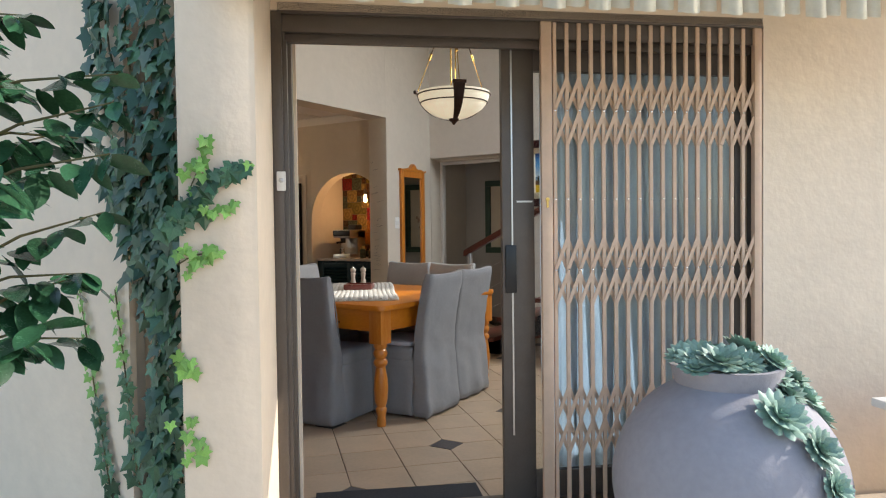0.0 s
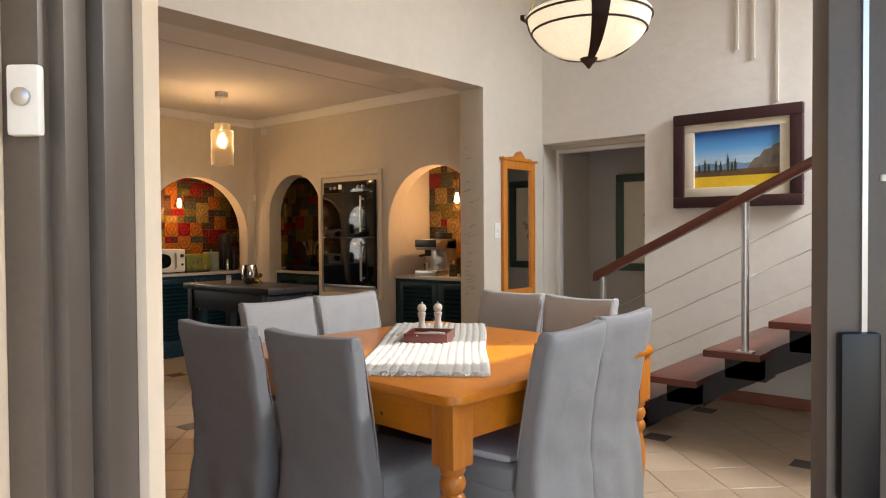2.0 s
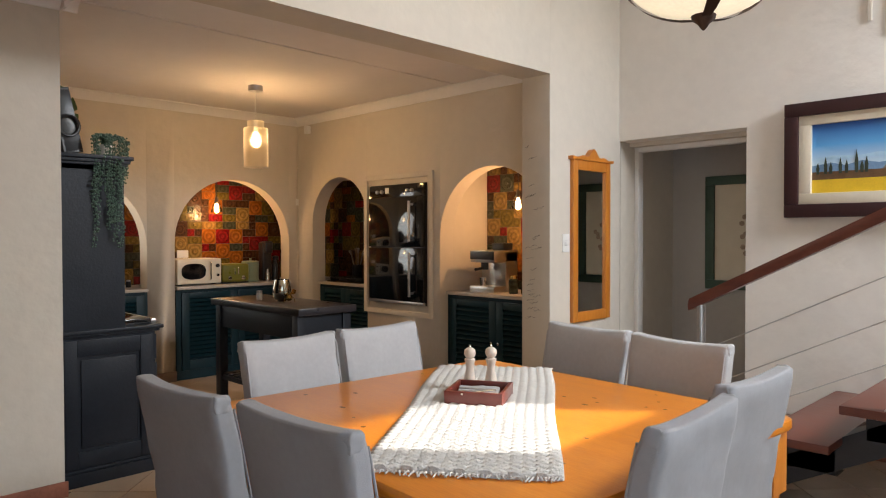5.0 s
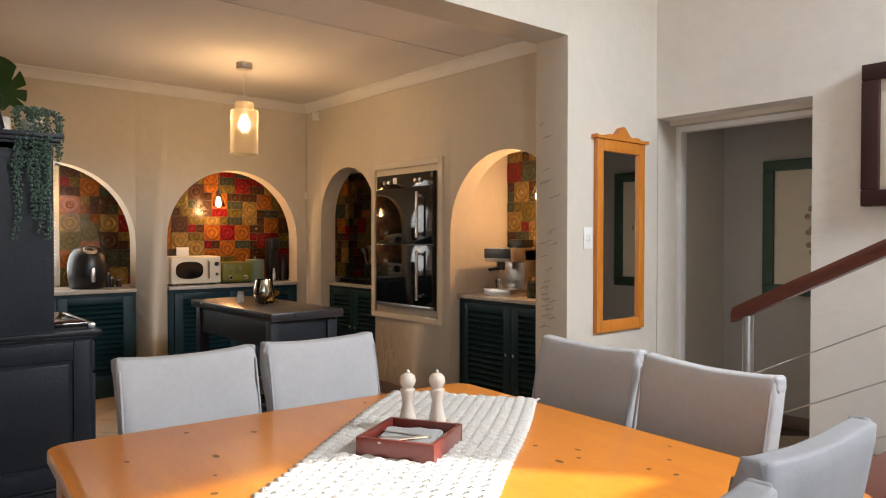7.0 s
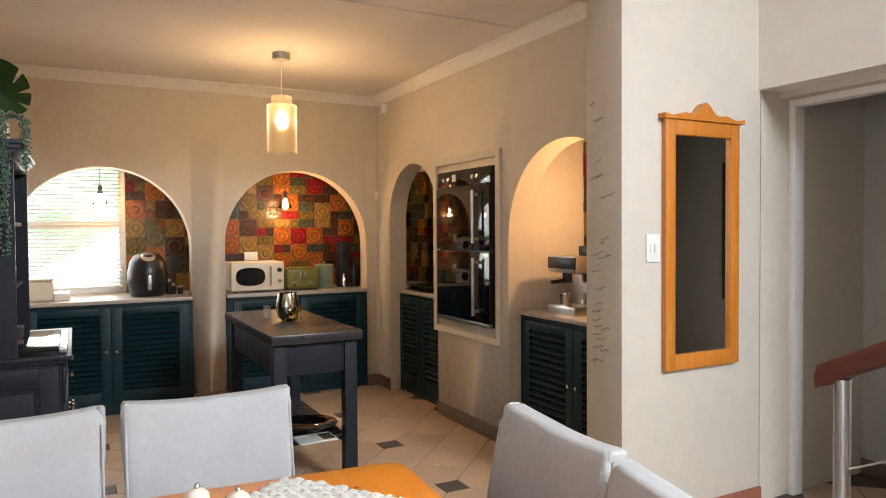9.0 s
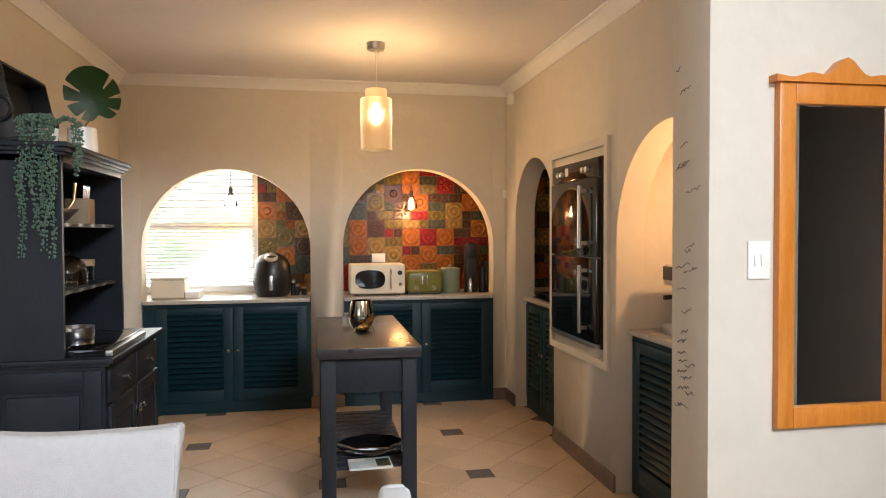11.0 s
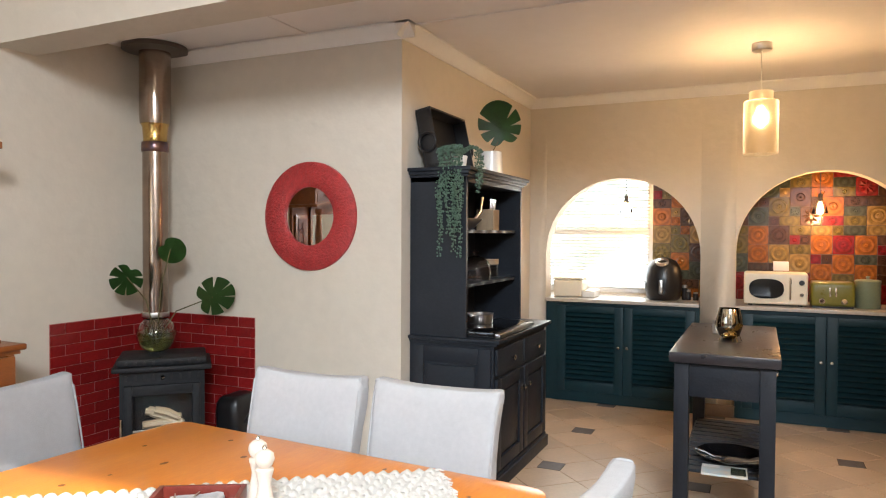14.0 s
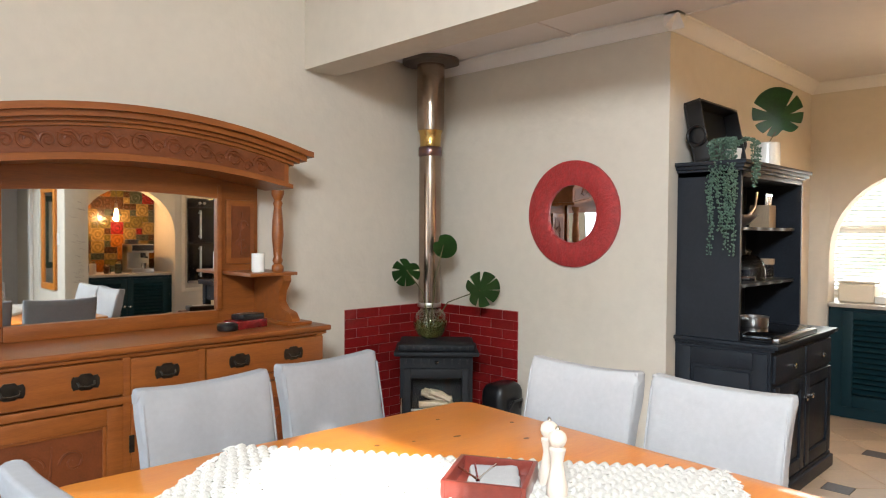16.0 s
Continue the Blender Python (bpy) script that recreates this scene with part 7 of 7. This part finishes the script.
for x0, x1 in ((-0.84, -0.19), (-0.15, 0.175), (0.21, 0.79)):
    db = bmesh.new()
    for a, b, c, e in ((x0, x0 + 0.07, 0.10, 0.648), (x1 - 0.07, x1, 0.10, 0.648), (x0 + 0.07, x1 - 0.07, 0.10, 0.18), (x0 + 0.07, x1 - 0.07, 0.57, 0.648)):
        box(db, a, b, SD - 0.03, SD - 0.006, c, e, 0.005)
    d = part("door", db, OAK, sb)
    mld = bmesh.new()
    for a, b, c, e in ((x0 + 0.07, x0 + 0.085, 0.18, 0.57), (x1 - 0.085, x1 - 0.07, 0.18, 0.57), (x0 + 0.085, x1 - 0.085, 0.18, 0.195), (x0 + 0.085, x1 - 0.085, 0.555, 0.57)):
        box(mld, a, b, SD - 0.03, SD - 0.014, c, e, 0.004)
    part("moulding", mld, OAK, d)
    part("panel", cube(x0 + 0.085, x1 - 0.085, SD - 0.03, SD - 0.022, 0.195, 0.555), OAKDARK, d, "carved relief panel")
    cv = bmesh.new()
    mx = (x0 + x1) / 2
    w = (x1 - x0) / 2 - 0.11
    for sx in (-1, 1):
        scroll(cv, mx + sx * w * 0.5, 0.30, w * 0.34, 1.4, SD - 0.02, sx)
        scroll(cv, mx + sx * w * 0.45, 0.44, w * 0.30, 1.3, SD - 0.02, -sx)
    tube(cv, [(mx, SD - 0.02, 0.22), (mx + 0.01, SD - 0.018, 0.36), (mx, SD - 0.02, 0.52)], [0.008, 0.006, 0.003], 6)
    part("carving", cv, OAKDARK, d)
for x, z in ((0.175, 0.48), (-0.17, 0.48)):
    part("key_plate", cube(x - 0.012, x + 0.012, SD - 0.006, SD, z - 0.05, z + 0.03, 0.003), HANDLE, sb)

# mirror back: arched pediment on columns
MCX = 0.04


def ped(x, lo, hi):
    t = (x - MCX) / 0.93
    return lo + (hi - lo) * max(0.0, 1 - t * t)


def arched_band(x0, x1, lo0, lo1, hi0, hi1, y0, y1, n=40):
    """A band between two arched edges; each edge runs from its end height to its crown height."""
    bm = bmesh.new()
    rows = []
    for k in range(n + 1):
        x = x0 + (x1 - x0) * k / n
        a, b = ped(x, lo0, lo1), ped(x, hi0, hi1)
        rows.append([bm.verts.new(p) for p in ((x, y0, a), (x, y1, a), (x, y1, b), (x, y0, b))])
    for p, q in zip(rows, rows[1:]):
        for i in range(4):
            bm.faces.new((p[i], p[(i + 1) % 4], q[(i + 1) % 4], q[i]))
    bm.faces.new(rows[0][::-1])
    bm.faces.new(rows[-1])
    return bm


part("back_board", arched_band(-0.76, 0.83, 0.915, 0.915, 1.72, 1.83, 0.0, 0.025), OAK, sb)
part("bottom_rail", cube(-0.49, 0.57, 0.025, 0.06, 0.915, 0.99, 0.006), OAK, sb)
part("frieze", arched_band(-0.80, 0.85, 1.69, 1.795, 1.80, 1.935, 0.02, 0.30), OAK, sb)
part("frieze_panel", arched_band(-0.77, 0.82, 1.703, 1.808, 1.79, 1.924, 0.298, 0.304), OAKDARK, sb)
for k, (dlo, dhi, o) in enumerate(((0.0, 0.02, 0.015), (0.02, 0.038, 0.04), (0.038, 0.066, 0.07), (0.066, 0.095, 0.10))):
    part("pediment_moulding", arched_band(-0.81 - o * 0.95, 0.86, 1.797 + dlo, 1.931 + dlo, 1.80 + dhi, 1.934 + dhi, 0.0, 0.30 + o), OAK, sb)
part("lower_moulding", arched_band(-0.815, 0.85, 1.668, 1.772, 1.692, 1.797, 0.02, 0.325), OAK, sb)
cv = bmesh.new()
for k in range(9):
    x = -0.62 + k * 0.165
    z = ped(x, 1.745, 1.865)
    scroll(cv, x, z, 0.05, 1.5, 0.306, 1 if x < MCX else -1, 0.009)
    tube(cv, [(x - 0.07, 0.306, z - 0.025), (x - 0.02, 0.31, z + 0.02), (x + 0.05, 0.308, z + 0.03)], [0.003, 0.011, 0.003], 6)
    scroll(cv, x + 0.08, z - 0.008, 0.034, 1.3, 0.306, -1 if x < MCX else 1, 0.008)
part("frieze_carving", cv, OAKDARK, sb, "carved scrolling leaves")
part("mirror_glass", arched_band(-0.49, 0.57, 0.99, 0.99, 1.585, 1.645, 0.026, 0.032), MIRROR, sb, "bevelled mirror glass")
fr_ = bmesh.new()
for a, b in ((-0.52, -0.49), (0.57, 0.60)):
    box(fr_, a, b, 0.025, 0.055, 0.99, 1.70, 0.006)
part("mirror_frame", fr_, OAK, sb)
part("mirror_frame", arched_band(-0.52, 0.60, 1.585, 1.645, 1.70, 1.79, 0.025, 0.05), OAK, sb)
part("panel_frame", cube(-0.73, -0.55, 0.025, 0.045, 1.25, 1.62, 0.008), OAK, sb)
part("carved_panel", cube(-0.70, -0.58, 0.045, 0.05, 1.285, 1.585), OAKDARK, sb)
cv = bmesh.new()
scroll(cv, -0.64, 1.36, 0.035, 1.5, 0.052)
scroll(cv, -0.645, 1.47, 0.035, 1.5, 0.052, -1)
tube(cv, [(-0.64, 0.052, 1.3), (-0.63, 0.054, 1.42), (-0.645, 0.052, 1.55)], [0.006, 0.005, 0.003], 6)
part("panel_carving", cv, OAKDARK, sb)
sh = bmesh.new()
box(sh, -0.83, -0.53, 0.02, 0.35, 1.19, 1.21, 0.006)
part("side_shelf", sh, OAK, sb)
COLUMN = [(0.03, 1.21), (0.034, 1.22), (0.034, 1.24), (0.022, 1.255), (0.03, 1.275), (0.022, 1.295), (0.026, 1.33), (0.034, 1.42), (0.030, 1.50), (0.022, 1.58), (0.028, 1.60), (0.02, 1.615), (0.03, 1.635), (0.036, 1.65), (0.036, 1.672)]
part("column", lathe(bmesh.new(), COLUMN, 18, (-0.735, 0.29, 0)), OAK, sb, smooth=50)
brk = bmesh.new()
prof = [(0.02, 1.19), (0.34, 1.19), (0.345, 1.16), (0.30, 1.10), (0.29, 1.04), (0.33, 1.0), (0.40, 0.985), (0.43, 0.95), (0.43, 0.915), (0.02, 0.915)]
prism(brk, prof, 0.05, Matrix.Translation((-0.74, 0, 0)) @ Matrix.Rotation(radians(90), 4, "Z"))
part("scroll_bracket", brk, OAK, sb)
part("bracket_foot", cube(-0.86, -0.70, 0.10, 0.45, 0.915, 0.935, 0.006), OAK, sb)
cupw = thing("candle_cup", pose(-3.935, 2.395, 1.395 - 0.185), "plain white ceramic candle cup", "cup")
part("cup", lathe(bmesh.new(), [(0.032, 0), (0.036, 0.004), (0.036, 0.105), (0.032, 0.105), (0.030, 0.02)], 22), PORCELAIN, cupw)
rad = thing("card_reader", pose(-3.825, 2.455, 0.915, 0, 0, 12), "black card payment terminal on boxes", "card reader")
part("lower_box", cube(-0.10, 0.10, -0.06, 0.06, 0.0, 0.045, 0.005), GLAZES[3], rad, "black and red printed box")
part("terminal", cube(-0.09, 0.06, -0.05, 0.05, 0.045, 0.075, 0.008), BLACK, rad)
part("screen", cube(-0.05, 0.03, -0.035, 0.02, 0.075, 0.077), STEEL, rad)
disc = thing("coaster_stack", pose(-3.695, 2.495, 0.915), "small black round gadget on the sideboard", "gadget")
part("body", lathe(bmesh.new(), [(0.05, 0), (0.055, 0.008), (0.055, 0.03), (0.04, 0.038)], 22), BLACK, disc)

# ---- floor tiles ----
HD = 0.2165
CUT = 0.074


def floor_tile(cut):
    """A square tile standing on its corner; cut: which corner a slate insert takes (E, W, N, S or none)."""
    g, t = 0.0025, 0.004
    r = HD - g * 1.414
    c = HD - CUT - g
    w = r - c
    corner = {"E": [(c, -w), (c, w)], "N": [(w, c), (-w, c)], "W": [(-c, w), (-c, -w)], "S": [(-w, -c), (w, -c)]}
    full = {"E": [(r, 0)], "N": [(0, r)], "W": [(-r, 0)], "S": [(0, -r)]}
    pts = []
    for k in "ENWS":
        pts += corner[k] if k == cut else full[k]
    bm = bmesh.new()
    e = 0.002
    top = [bm.verts.new((x * (1 - e / 0.2), y * (1 - e / 0.2), 0)) for x, y in pts]
    mid = [bm.verts.new((x, y, -0.0012)) for x, y in pts]
    low = [bm.verts.new((x, y, -t)) for x, y in pts]
    bm.faces.new(top)
    n = len(pts)
    for a, b in ((top, mid), (mid, low)):
        for i in range(n):
            bm.faces.new((a[i], b[i], b[(i + 1) % n], a[(i + 1) % n]))
    return bm


FT = {k: mesh_of("tile", floor_tile(k), TILE, 30) for k in ("E", "N", "W", "S", "")}
INSERT = mesh_of("slate_insert", cube(-CUT + 0.003, CUT - 0.003, -CUT + 0.003, CUT - 0.003, -0.004, 0.0, 0.001, 1), DARKTILE)


def on_floor(x, y):
    inside = -8.0 < x < -0.2 and 2.2 < y < 8.6
    n = (x + 1.030) * 0.632 - (y - 3.204) * 0.775
    return inside and n < -0.02 and not (y > 7.75 and not -4.4 < x < -1.6) and not (x < -5.55 and y < 4.06) and not (x < -4.67 and y > 7.2)


floor_ob = bpy.data.objects["floor"]
near, far_list = [], []
OX, OY = -7.125, 4.735
for m_ in range(-8, 36):
    for n_ in range(-16, 22):
        x, y = OX + m_ * HD, OY + n_ * HD
        nn = n_
        if not on_floor(x, y):
            continue
        if (m_ + n_) % 2 == 0:
            if m_ % 4 == 0 and nn % 4 == 0:
                near.append(("insert", x, y))
            continue
        cut = ""
        if nn % 4 == 0:
            cut = "E" if m_ % 4 == 3 else ("W" if m_ % 4 == 1 else "")
        elif m_ % 4 == 0:
            cut = "N" if nn % 4 == 3 else ("S" if nn % 4 == 1 else "")
        near.append((cut, x, y))
rest = bmesh.new()
made = 0
for cut, x, y in sorted(near, key=lambda q: (q[0] != "insert", abs(q[1] + 4.5) + abs(q[2] - 5.2))):
    me = INSERT if cut == "insert" else FT[cut]
    if cut == "insert" or made < 290:
        piece("slate_insert" if cut == "insert" else "tile", me, floor_ob, pose(x, y, 0))
        made += cut != "insert"
    else:
        vs = [rest.verts.new(v.co + Vector((x, y, 0))) for v in me.vertices]
        for p in me.polygons:
            rest.faces.new([vs[q] for q in p.vertices])
ob = new("tiles", mesh_of("tiles", rest, TILE, 30))
ob.parent = floor_ob
tagged(ob, kind="stuff")
